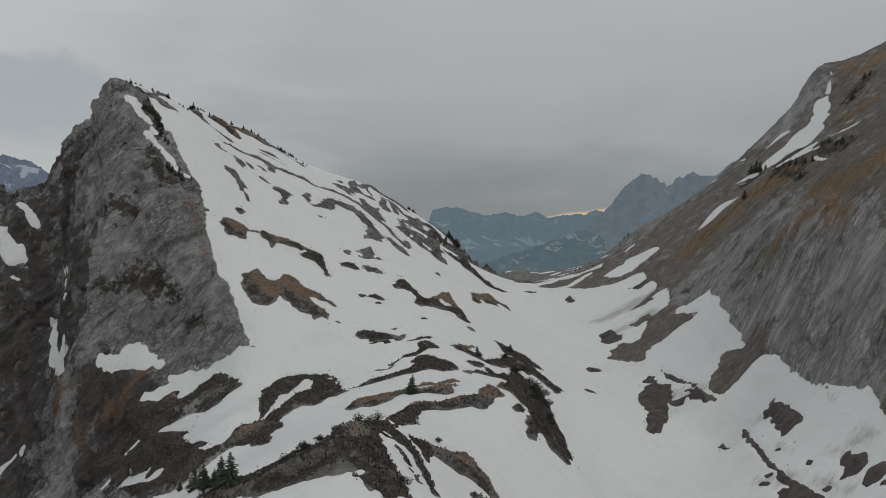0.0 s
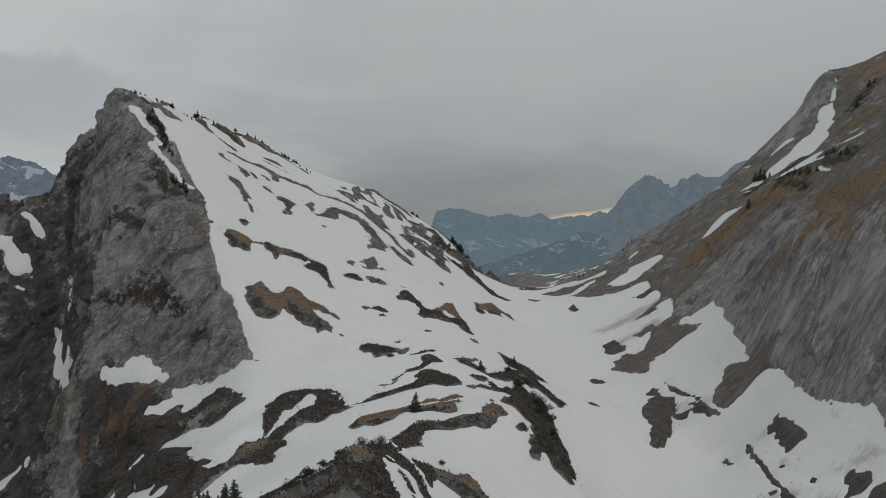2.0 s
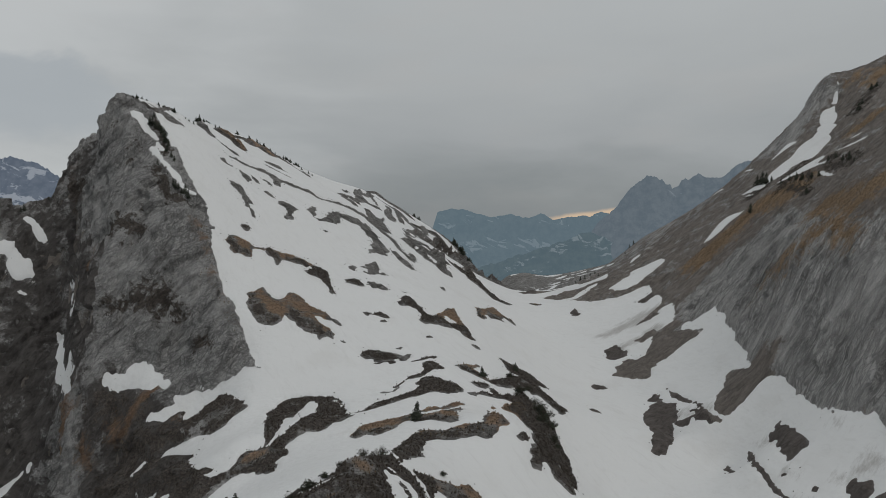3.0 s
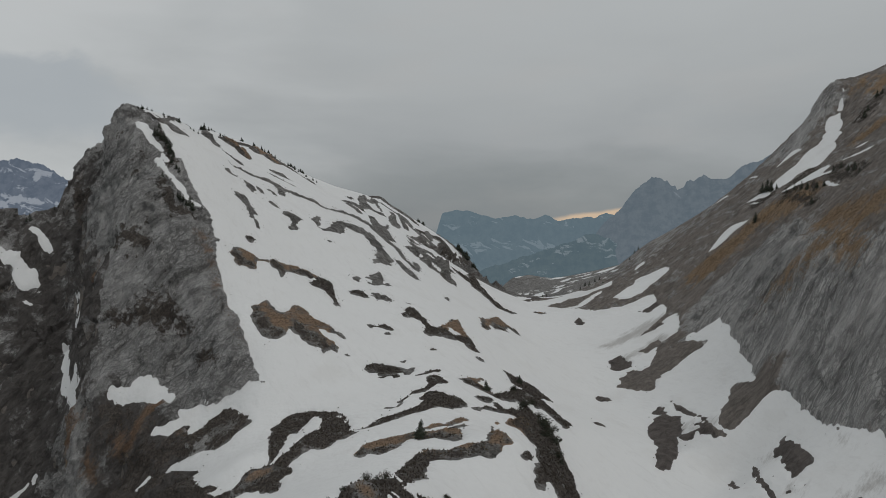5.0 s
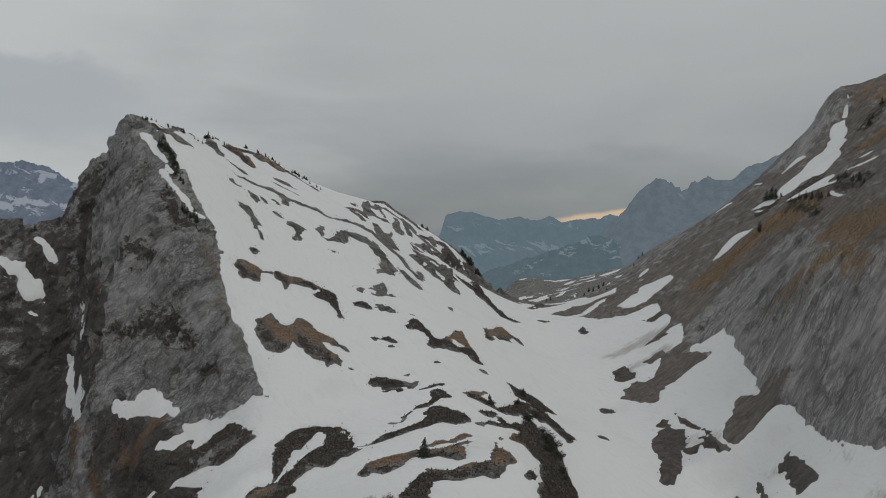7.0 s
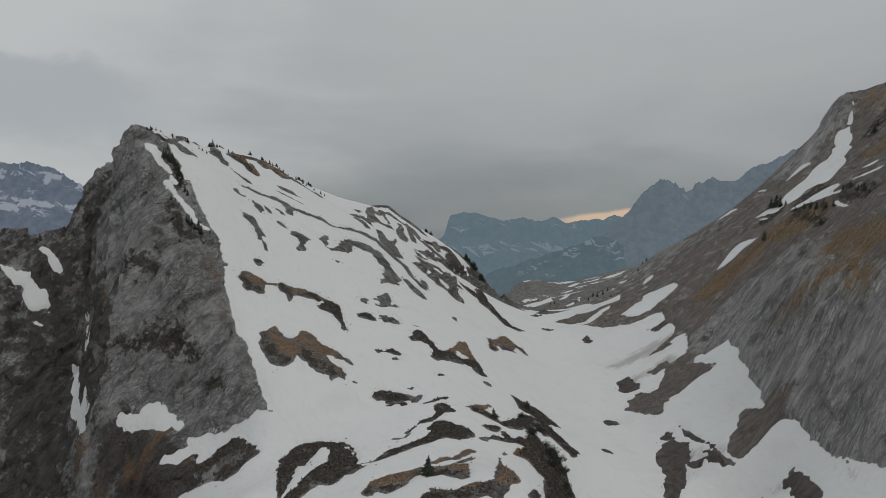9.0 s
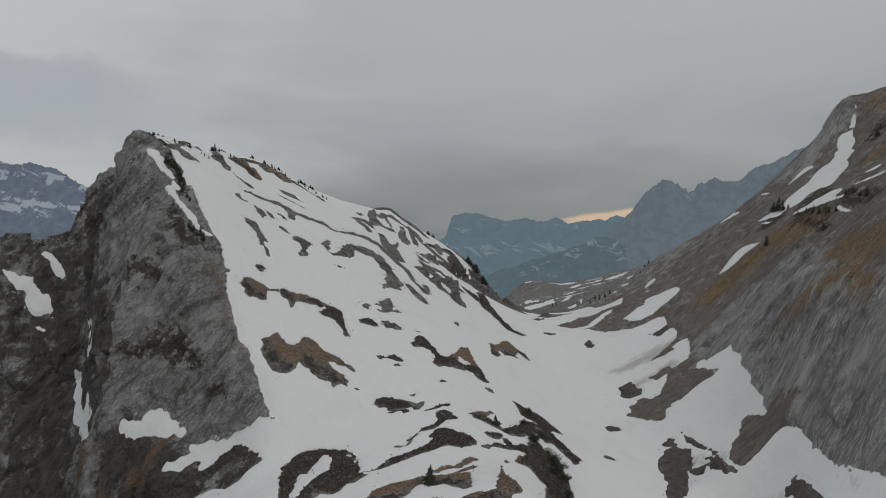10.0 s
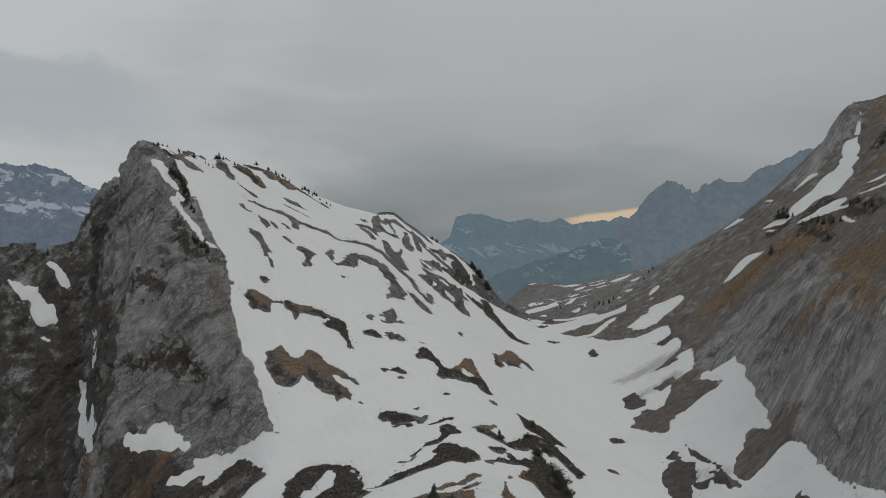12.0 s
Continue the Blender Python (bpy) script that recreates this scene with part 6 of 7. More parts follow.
    turf = mix(nt, span(nt, noise_node(nt, pos, 0.9, 8, 0.78), 0.3, 0.7), rgb(*[c * 0.55 for c in grass]), rgb(*[c * 1.4 for c in grass]))
    col = mix(nt, span(nt, gg, 0.34, 0.80), col, turf)
    gh = math_node(nt, "ADD", attribute(nt, "heath"), math_node(nt, "MULTIPLY", math_node(nt, "SUBTRACT", noise_node(nt, pos, 0.2, 8, 0.76), 0.5), 2.0))
    shrub = mix(nt, span(nt, noise_node(nt, pos, 1.1, 7, 0.8), 0.35, 0.7), rgb(0.062, 0.055, 0.051), rgb(0.195, 0.167, 0.145))
    col = mix(nt, span(nt, gh, 0.44, 0.60), col, shrub)
    nt.links.new(col, p.inputs["Base Color"])
    p.inputs["Roughness"].default_value = 0.92
    p.inputs["Specular IOR Level"].default_value = 0.25
    h = math_node(nt, "ADD", math_node(nt, "MULTIPLY", broad, 1.6), math_node(nt, "ADD", math_node(nt, "MULTIPLY", mid, 0.35 + stretch), math_node(nt, "MULTIPLY", grain, 0.45)))
    h = math_node(nt, "SUBTRACT", math_node(nt, "ADD", h, math_node(nt, "MULTIPLY", soil, 0.4)), math_node(nt, "MULTIPLY", gap, 0.3))
    h = math_node(nt, "ADD", h, math_node(nt, "MULTIPLY", crease, 0.55))
    bump(nt, p, h, 3.0, 1.0)
    return mat


SNOW = make_snow()
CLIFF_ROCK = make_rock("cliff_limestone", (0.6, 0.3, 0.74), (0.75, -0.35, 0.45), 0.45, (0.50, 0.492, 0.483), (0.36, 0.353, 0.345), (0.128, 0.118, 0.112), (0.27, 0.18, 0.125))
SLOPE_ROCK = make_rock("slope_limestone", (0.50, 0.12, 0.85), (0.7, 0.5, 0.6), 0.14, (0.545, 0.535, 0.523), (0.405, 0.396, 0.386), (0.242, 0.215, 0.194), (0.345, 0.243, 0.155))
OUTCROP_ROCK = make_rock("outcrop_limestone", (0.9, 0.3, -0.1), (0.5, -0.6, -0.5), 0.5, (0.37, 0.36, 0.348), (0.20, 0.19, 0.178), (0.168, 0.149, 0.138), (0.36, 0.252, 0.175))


# ---- land ----
def axes():
    xs = [-300 + 0.66 * i for i in range(int(690 / 0.66) + 1)]
    d, left = 1.0, [xs[0]]
    while left[-1] > -3800:
        d *= 1.12
        left.append(left[-1] - d)
    d, right = 1.0, [xs[-1]]
    while right[-1] < 3800:
        d *= 1.12
        right.append(right[-1] + d)
    ys, back = [120.0], [120.0]
    while ys[-1] < 4700:
        ys.append(ys[-1] + max(0.55, ys[-1] * (0.0021 if ys[-1] < 720 else 0.009)))
    d = 1.0
    while back[-1] > -1500:
        d *= 1.2
        back.append(back[-1] - d)
    return np.array(left[:0:-1] + xs + right[1:]), np.array(back[:0:-1] + ys)


AX, AY = axes()
GX, GY = np.meshgrid(AX, AY)


def chain_distance(x, y, chain):
    """Signed distance to a chain of discs of changing radius: below 0 inside."""
    return chain_reach(x, y, chain)[0]


def chain_reach(x, y, chain):
    """The signed distance, and the chain's radius where it is nearest."""
    best, radius = np.full(x.shape, 1e9), np.zeros(x.shape)
    for (ax, ay, ar), (bx, by, br) in zip(chain, chain[1:]):
        dx, dy = bx - ax, by - ay
        t = np.clip(((x - ax) * dx + (y - ay) * dy) / max(dx * dx + dy * dy, 1e-6), 0, 1)
        r = ar + t * (br - ar)
        d = np.hypot(x - ax - t * dx, y - ay - t * dy) - r
        radius = np.where(d < best, r, radius)
        best = np.minimum(best, d)
    return best, radius


def window(chain, margin):
    c = np.array(chain)
    x0, x1 = np.searchsorted(AX, [c[:, 0].min() - margin, c[:, 0].max() + margin])
    y0, y1 = np.searchsorted(AY, [c[:, 1].min() - margin, c[:, 1].max() + margin])
    return slice(max(y0 - 1, 0), y1 + 1), slice(max(x0 - 1, 0), x1 + 1)


def outline_distance(x, y, poly):
    """Signed distance to a closed outline: below 0 inside."""
    best, inside = np.full(x.shape, 1e9), np.zeros(x.shape, bool)
    for (ax, ay), (bx, by) in zip(poly, poly[1:] + poly[:1]):
        dx, dy = bx - ax, by - ay
        t = np.clip(((x - ax) * dx + (y - ay) * dy) / max(dx * dx + dy * dy, 1e-6), 0, 1)
        best = np.minimum(best, np.hypot(x - ax - t * dx, y - ay - t * dy))
        if dy:
            inside ^= ((ay > y) != (by > y)) & (x < (y - ay) * dx / dy + ax)
    return np.where(inside, -best, best)


RADIUS = np.full(GX.shape, 6.0)


def stamp(field, chains, sign, margin=14.0):
    """Cuts chains into the snow (sign -1: rock shows) or lays them on the rock (sign 1: snow lies)."""
    for chain in chains:
        w = window(chain, margin)
        d, r = chain_reach(GX[w], GY[w], chain)
        RADIUS[w] = np.where(sign * field[w] < -d, r, RADIUS[w])
        field[w] = np.minimum(field[w], d) if sign < 0 else np.maximum(field[w], -d)


ROCK_CHAINS = CREST_ROCKS + RIDGE_ROCKS + UPPER_ROCKS + MIDDLE_ROCKS + LOWER_ROCKS + BANDS_ROCKS + NEAR_ROCKS + VALLEYSTONES_ROCKS
BASE = base_height(GX, GY)
DP, DS = outline_distance(GX, GY, PEAK_BARE), outline_distance(GX, GY, SLOPE_BARE)
EDGE = 1.0 * fbm(GX, GY, 10, 2, 3) + 1.9 * fbm(GX, GY, 4.4, 2, 5)
FRAY = 2.2 * fbm(GX, GY, 1.9, 1, 7) + 0.1
COVER = np.clip(np.minimum(DP, DS), -30, 14.0)


def traced(chain):
    """True where an outline draws the patch more closely than its chain of discs."""
    pts = [(a[0] + (b[0] - a[0]) * f, a[1] + (b[1] - a[1]) * f) for a, b in zip(chain, chain[1:]) for f in (0.1, 0.5, 0.9)]
    x, y = np.array(pts).T
    return np.mean(np.min([outline_distance(x, y, ring) for _, ring in OUTLINES], 0) < 2.5) >= 0.5


stamp(COVER, [c for c in PEAKSNOW + RIGHTSNOW if not traced(c)], 1)
stamp(COVER, [c for c in ROCK_CHAINS if not traced(c)], -1)
# broken snow on the flats beyond the pass
far = np.clip((GY - 600) / 120, 0, 1) * np.maximum(np.clip((270 - GX) / 50, 0, 1), np.clip((GY - 900) / 150, 0, 1))
slope_y, slope_x = np.gradient(BASE, AY, AX)
strips = 16 * fbm(GX, GY, 60, 6, 11, 0.65) - 3.4 - 40 * np.clip(np.hypot(slope_x, slope_y) - 0.25, 0, 0.4)
COVER = np.where((far > 0) & (GX > -20), COVER * (1 - far) + far * np.where(GX > 20, strips, COVER), COVER)
streaks = fbm(GX * 0.3, GY, 3.6, 3, 51, 0.6)
wet = np.zeros(GX.shape)
for chain in DIRTY_GRASS[:2]:
    wet = np.maximum(wet, np.clip(1 - chain_distance(GX, GY, chain) / 20, 0, 1))
COVER = np.where(DS > -1, np.minimum(COVER, COVER * (1 - 0.75 * wet) + wet * (1.2 - 11.0 * np.clip(streaks, -0.2, 1))), COVER)
WILD = np.ones(GX.shape)
for cover, ring in OUTLINES:
    w = window(ring, 14.0)
    d = outline_distance(GX[w], GY[w], ring) - (0.0 if cover == "snow" else 0.4)
    COVER[w] = np.maximum(COVER[w], -d) if cover == "snow" else np.minimum(COVER[w], d)
    WILD[w] = np.minimum(WILD[w], np.clip(0.3 + np.abs(d) / 10, 0, 1))
STEEP = np.hypot(slope_x, slope_y)
COVER = COVER + (0.3 * fbm(GX, GY, 3.2, 2, 9, 0.7) + 0.45 * fbm(GX, GY, 1.5, 1, 13)) * np.clip(1.3 - np.abs(COVER) / 3, 0, 1) + WILD * (EDGE * np.clip(RADIUS / 5, 0.25, 1) + FRAY * np.clip(RADIUS / 2, 0.45, 1) * np.clip((GY - 180) / 260, 0.3, 1)) * np.clip(1.2 - COVER / 12, 0.3, 1) * np.where(np.minimum(DP, DS) < -2, 0.75, 1.0) * np.where(np.minimum(DS, DP) < 4, np.clip(1.15 - 0.6 * STEEP, 0.38, 1), 1)


def soft(d, width):
    return np.clip(0.5 - d / width, 0, 1)


def amount(chains, width, margin=30.0):
    out = np.zeros(GX.shape)
    for chain in chains:
        w = window(chain, margin)
        out[w] = np.maximum(out[w], soft(chain_distance(GX[w], GY[w], chain), width))
    return out


def grown_over(kinds, width):
    """How far each point lies inside the outlines of those kinds."""
    out = np.zeros(GX.shape)
    for cover, ring in OUTLINES:
        if cover in kinds:
            w = window(ring, 6.0)
            out[w] = np.maximum(out[w], soft(outline_distance(GX[w], GY[w], ring), width))
    return out


def undersides(kinds):
    """The steep lower edge of each patch of those kinds: inside its outline, yet outside the same outline moved uphill."""
    out = np.zeros(GX.shape)
    for cover, ring in OUTLINES:
        if cover in kinds:
            w, deep = window(ring, 6.0), np.ptp([p[1] for p in ring])
            up = min(0.24 * deep, 6.0)
            inner = outline_distance(GX[w] - 0.25 * up, GY[w] - up, ring)
            out[w] = np.maximum(out[w], soft(outline_distance(GX[w], GY[w], ring), 2) * (1 - soft(inner, 3)))
    return out


PEAK, SLOPE = soft(DP, 6), soft(DS, 6)
GORGE_F = soft(outline_distance(GX, GY, GORGE_WALL), 5) * PEAK
SLAB_F = amount(SLAB_GRASS, 16)
ROUGH = np.clip((1.2 - COVER) / 3.5, 0, 1)
OTHER = 1 - np.maximum(PEAK, SLOPE)
near = (GY > 120) & (GY < 760) & (GX > -330) & (GX < 420)


def on_rock(along, squeeze, size, octaves, seed, gain=0.55):
    """Ridged noise in space, drawn out along a direction, on the land near by."""
    d = Vector(along).normalized()
    x, y, z = GX[near], GY[near], BASE[near]
    t = (x * d.x + y * d.y + z * d.z) * (1 - squeeze)
    out = np.zeros(GX.shape)
    out[near] = fbm(x - t * d.x, y - t * d.y, size, octaves, seed, gain, True, z - t * d.z) - 0.25
    return out


def blocks(along, squeeze, size, seed, tilt):
    """Broken rock: cells in space, each a plane of its own height and tilt, drawn out along a direction."""
    d = Vector(along).normalized()
    x, y, z = GX[near], GY[near], BASE[near]
    x, y, z = x + 0.25 * size * fbm(x, y, size, 2, seed, z=z), y + 0.25 * size * fbm(x, y, size, 2, seed + 1, z=z), z + 0.25 * size * fbm(x, y, size, 2, seed + 2, z=z)
    t = (x * d.x + y * d.y + z * d.z) * (1 - squeeze)
    p = np.stack([x - t * d.x, y - t * d.y, z - t * d.z]) / size
    cell = np.floor(p)
    best, height = np.full(x.shape, 9.0), np.zeros(x.shape)
    for i in (-1, 0, 1):
        for j in (-1, 0, 1):
            for k in (-1, 0, 1):
                c = cell + np.array([i, j, k])[:, None]
                q = p - (c + np.stack([hash01(c[0], c[1], c[2], seed + n) for n in (3, 4, 5)]))
                dist = (q * q).sum(0)
                lift = hash01(c[0], c[1], c[2], seed + 6) - 0.5
                for n in range(3):
                    lift = lift + tilt * q[n] * (hash01(c[0], c[1], c[2], seed + 7 + n) - 0.5)
                nearer = dist < best
                best, height = np.where(nearer, dist, best), np.where(nearer, lift, height)
    out = np.zeros(GX.shape)
    out[near] = height
    return out


block = blocks((0.6, 0.3, 0.74), 0.55, 13, 60, 2.6) + 0.45 * blocks((0.6, 0.3, 0.74), 0.6, 5.5, 80, 2.6)
slabs = blocks((0.50, 0.12, 0.85), 0.14, 11, 100, 2.2) + 0.4 * blocks((0.50, 0.12, 0.85), 0.18, 5, 120, 2.2)
quiet = np.clip(-COVER / 5, 0, 1)
block, slabs = block * quiet, slabs * quiet
crag = on_rock((0.6, 0.3, 0.74), 0.6, 24, 6, 21)
ledge = on_rock((0.8, 0.5, 0.1), 0.35, 9, 4, 22)
flutes = on_rock((0.50, 0.12, 0.85), 0.14, 15, 4, 27, 0.45)
buttress = on_rock((0.2, 0.2, 0.95), 0.5, 46, 3, 28)
PUSH = ROUGH * (PEAK * (4.0 * buttress + 1.8 * crag + 0.8 * ledge + 3.0 * block) + SLOPE * (1.2 * crag + 1.6 * buttress + np.clip(-COVER / 9, 0.06, 1) * (1.0 * flutes + 2.6 * SLAB_F * slabs + 0.8 * (1 - SLAB_F) * block)) + OTHER * (0.6 * crag + 1.0 * ledge + 1.1 * block + 3.2 * amount(RIDGE_ROCKS[:7] + CREST_ROCKS[7:], 4) * (0.35 + ledge + block)) + 1.6 * amount(CREST_ROCKS[2:3], 8))
slope_y, slope_x = np.gradient(BASE, AY, AX)
NZ = 1 / np.sqrt(1 + slope_x ** 2 + slope_y ** 2)
ROCK_X, ROCK_Y = GX - slope_x * NZ * PUSH, GY - slope_y * NZ * PUSH
ROCK_Z = BASE + NZ * PUSH - np.clip(COVER * 0.34, -0.8 - 0.3 * OTHER, 1.2)
SNOW_Z = BASE + NZ * PUSH + np.clip(COVER * 0.28, -1.3, 0.45) + 0.5 * fbm(GX, GY, 24, 4, 31) * np.clip(COVER / 4, 0, 1)


def components(mask):
    """Numbers the connected patches of cells of a mask, 0 outside."""
    label = np.zeros(mask.shape, np.int32)
    count = 0
    h, w = mask.shape
    todo = mask.copy()
    for i, j in np.argwhere(mask):
        if not todo[i, j]:
            continue
        count += 1
        todo[i, j] = False
        stack = [(i, j)]
        while stack:
            a, b = stack.pop()
            label[a, b] = count
            for c, d in ((a + 1, b), (a - 1, b), (a, b + 1), (a, b - 1)):
                if 0 <= c < h and 0 <= d < w and todo[c, d]:
                    todo[c, d] = False
                    stack.append((c, d))
    return label, count


def cells_mesh(name, cells, z, fields, mat, every=1):
    """A mesh object of the grid cells in a boolean array, at the heights z, with named float fields on its points."""
    i, j = np.nonzero(cells[:len(AY) - every:every, :len(AX) - every:every])
    i, j = i * every, j * every
    w = GX.shape[1]
    quads = np.stack([i * w + j, i * w + j + every, (i + every) * w + j + every, (i + every) * w + j], 1)
    used, inverse = np.unique(quads, return_inverse=True)
    co = np.stack([ROCK_X.ravel()[used], ROCK_Y.ravel()[used], z.ravel()[used]], 1).astype(np.float32)
    faces = inverse.reshape(-1, 4).astype(np.int32)
    me = bpy.data.meshes.new(name)
    me.vertices.add(len(co))
    me.vertices.foreach_set("co", co.ravel())
    me.loops.add(faces.size)
    me.loops.foreach_set("vertex_index", faces.ravel())
    me.polygons.add(len(faces))
    me.polygons.foreach_set("loop_start", np.arange(0, faces.size, 4, dtype=np.int32))
    me.update(calc_edges=True)
    me.polygons.foreach_set("use_smooth", np.ones(len(faces), bool))
    for key, values in fields.items():
        me.attributes.new(key, "FLOAT", "POINT").data.foreach_set("value", values.ravel()[used].astype(np.float32))
    me.materials.append(mat)
    return new(name, me)


def corners(field, op):
    return op(op(field[:-1, :-1], field[1:, :-1]), op(field[:-1, 1:], field[1:, 1:]))


TURF_CHAINS = UPPER_ROCKS[14:17] + MIDDLE_ROCKS[:3] + LOWER_ROCKS[6:7] + LOWER_ROCKS[8:10] + LOWER_ROCKS[20:22] + BANDS_ROCKS[4:10] + NEAR_ROCKS[6:7]
BARE_CHAINS = CREST_ROCKS + RIDGE_ROCKS + MIDDLE_ROCKS[3:] + UPPER_ROCKS[:14]
DARK_CHAINS = [c for c in ROCK_CHAINS if c not in TURF_CHAINS and c not in BARE_CHAINS and c not in VALLEYSTONES_ROCKS]
KNOLL_F, LEFT_F, GREY_F, TONGUE_F, CRAG_F = amount(KNOLL_GRASS, 5), amount(LEFT_GRASS, 8), amount(GREY_GRASS, 8), amount(TONGUE_GRASS, 8), amount(CRAG_GRASS, 14)
FOOT_F = PEAK * amount(FOOT_GRASS, 8)
GRASS_F = np.maximum(np.maximum(0.92 * amount(RIGHT_GRASS, 20) + 0.10 * SLOPE * (1 - SLAB_F), 0.6 * amount(HUMPTOP_GRASS, 3)), np.maximum(np.maximum(0.85 * amount(LEFT_GRASS[1:], 8), 0.45 * amount(LEFT_GRASS[:1], 8)), 0.74 * np.maximum(amount(TURF_CHAINS, 3), grown_over(("turf",), 2))))
# heath in the gorge also paints in some of its shade
HEATH_F = np.maximum(0.68 * np.maximum(amount(DARK_CHAINS, 2), grown_over(("heath",), 2)), np.maximum(np.maximum(np.maximum(0.12 * GORGE_F, 0.26 * amount(GORGE_DARK, 12)), 0.68 * amount(SHRUB_GRASS, 7)), 0.08 * amount(TURF_CHAINS, 3)))
HEATH_F = np.maximum(np.maximum(HEATH_F, 0.56 * KNOLL_F), 0.62 * FOOT_F) * (1 - 0.6 * GREY_F) * (1 - 0.8 * np.maximum(LEFT_F * PEAK, amount(HUMPTOP_GRASS, 4)))
STONY_F = grown_over(("rock",), 2)
HEATH_F = HEATH_F * (1 - 0.75 * STONY_F * OTHER)
# earth is thickened in the gorge, so its shade is partly in the colour
EARTH_F = np.clip(SLOPE * (0.66 - 0.62 * SLAB_F) * (1 - 0.3 * far), 0, 1) + 0.8 * np.maximum(amount(VALLEYSTONES_ROCKS, 2), grown_over(("earth",), 2)) * (1 - SLOPE) + np.maximum(0.55 * GORGE_F, 0.7 * amount(GORGE_DARK, 14)) + 0.3 * OTHER * (1 - 0.8 * STONY_F) + 0.18 * amount(CREST_ROCKS, 3) + 0.12 * SLOPE * SLAB_F
EARTH_F = EARTH_F * (1 - 0.45 * GREY_F) * (1 - 0.55 * CRAG_F) + 0.5 * TONGUE_F + 0.3 * FOOT_F
UNDER_F = undersides(("turf",))
HEATH_F, GRASS_F = np.maximum(HEATH_F, 0.55 * UNDER_F), GRASS_F * (1 - 0.6 * UNDER_F)
DIRT_F = 0.95 * amount(DIRTY_GRASS, 16)
FIELDS = {"grass": GRASS_F, "heath": HEATH_F, "earth": EARTH_F}

low, high = corners(COVER, np.minimum), corners(COVER, np.maximum)
cx, cy = 0.25 * (GX[:-1, :-1] + GX[1:, :-1] + GX[:-1, 1:] + GX[1:, 1:]), 0.25 * (GY[:-1, :-1] + GY[1:, :-1] + GY[:-1, 1:] + GY[1:, 1:])
rock_cells = low < 1.5
peak_cells = rock_cells & (corners(DP, np.minimum) < 3)
slope_cells = rock_cells & (corners(DS, np.minimum) < 3) & ~peak_cells
rest = rock_cells & ~peak_cells & ~slope_cells


def in_parts(name, parts, mat, label, category):
    """One thing whose parts are pieces of the land."""
    ob = tagged(new(name), label, category)
    for part_name, cells in parts:
        lab, n = components(cells)
        sizes_ = np.bincount(lab.ravel(), minlength=n + 1)
        sizes_[0] = 0
        for k in np.nonzero(sizes_ >= 12)[0]:
            cells_mesh(part_name, lab == k, ROCK_Z, FIELDS, mat).parent = ob
    return ob


wall = outline_distance(cx, cy, GORGE_WALL) < 0
foot_ = (cy < 318) & ~wall
slab = corners(SLAB_F, np.maximum) > 0.45
crown_ = (cy > 540) & (cx > 220)
in_parts("rocky_peak", [("cliff_face", peak_cells & ~wall & ~foot_), ("gorge_wall", peak_cells & wall), ("lower_slope", peak_cells & foot_)],
         CLIFF_ROCK, "grey limestone cliff of a steep peak above a dark gorge", "mountain")
in_parts("mountainside", [("rock_slab", slope_cells & slab & ~crown_), ("turf_slope", slope_cells & ~slab & ~crown_), ("upper_crag", slope_cells & crown_)],
         SLOPE_ROCK, "brown grassy mountainside with bare grey rock slabs", "mountain")
GRASS_C, HEATH_C = corners(GRASS_F, np.maximum), corners(HEATH_F, np.maximum)
COVER_KIND = np.where(GRASS_C > 0.3, np.where(HEATH_C > 0.45, 2, 1), np.where(HEATH_C > 0.3, 2, 0))
KIND_PARTS = (("bare_rock", "bare grey limestone"), ("turf_cover", "dry brown turf"), ("heath_cover", "black heath and dwarf shrubs"))


def patches(cells):
    """Splits an outcrop into its patches of bare rock, turf and heath; scraps go to the largest patch."""
    i, j = np.nonzero(cells)
    box = (slice(i.min(), i.max() + 1), slice(j.min(), j.max() + 1))
    found, scraps = [], np.zeros(cells[box].shape, bool)
    for k in range(3):
        lab, n = components(cells[box] & (COVER_KIND[box] == k))
        for m in range(1, n + 1):
            piece = lab == m
            if piece.sum() >= 30:
                found.append([k, piece])
            else:
                scraps |= piece
    if not found:
        return []
    # a scrap joins the patch that it touches
    while scraps.any():
        moved = False
        for f in found:
            p = np.pad(f[1], 1)
            touch = (p[2:, 1:-1] | p[:-2, 1:-1] | p[1:-1, 2:] | p[1:-1, :-2]) & scraps
            if touch.any():
                f[1], scraps, moved = f[1] | touch, scraps & ~touch, True
        if not moved:
            found[0][1], scraps = found[0][1] | scraps, scraps & False
    out = []
    for k, piece in found:
        whole = np.zeros(cells.shape, bool)
        whole[box] = piece
        out.append((KIND_PARTS[k][0], whole, KIND_PARTS[k][1]))
    return out


label, count = components(rest)
sizes = np.bincount(label.ravel(), minlength=count + 1)
for k in range(1, count + 1):
    if sizes[k] >= 8:
        cells = label == k
        turf, heath = float(GRASS_C[cells].mean()), float(HEATH_C[cells].mean())
        words = "rock outcrop with dry brown turf rising from the snow" if turf > 0.25 else "dark rock outcrop with black heath rising from the snow" if heath > 0.2 else "bare grey rock outcrop rising from the snow"
        pieces = patches(cells)
        if len(pieces) > 1:
            ob = new("rock_outcrop")
            for name, piece, what in pieces:
                tagged(cells_mesh(name, piece, ROCK_Z, FIELDS, OUTCROP_ROCK), what).parent = ob
        else:
            ob = cells_mesh("rock_outcrop", cells, ROCK_Z, FIELDS, OUTCROP_ROCK)
        tagged(ob, words, "rock", "rock outcrops in the snow")
snow_cells = high > -1.0
label, count = components(snow_cells)
sizes = np.bincount(label.ravel(), minlength=count + 1)
main = int(np.argmax(sizes[1:])) + 1
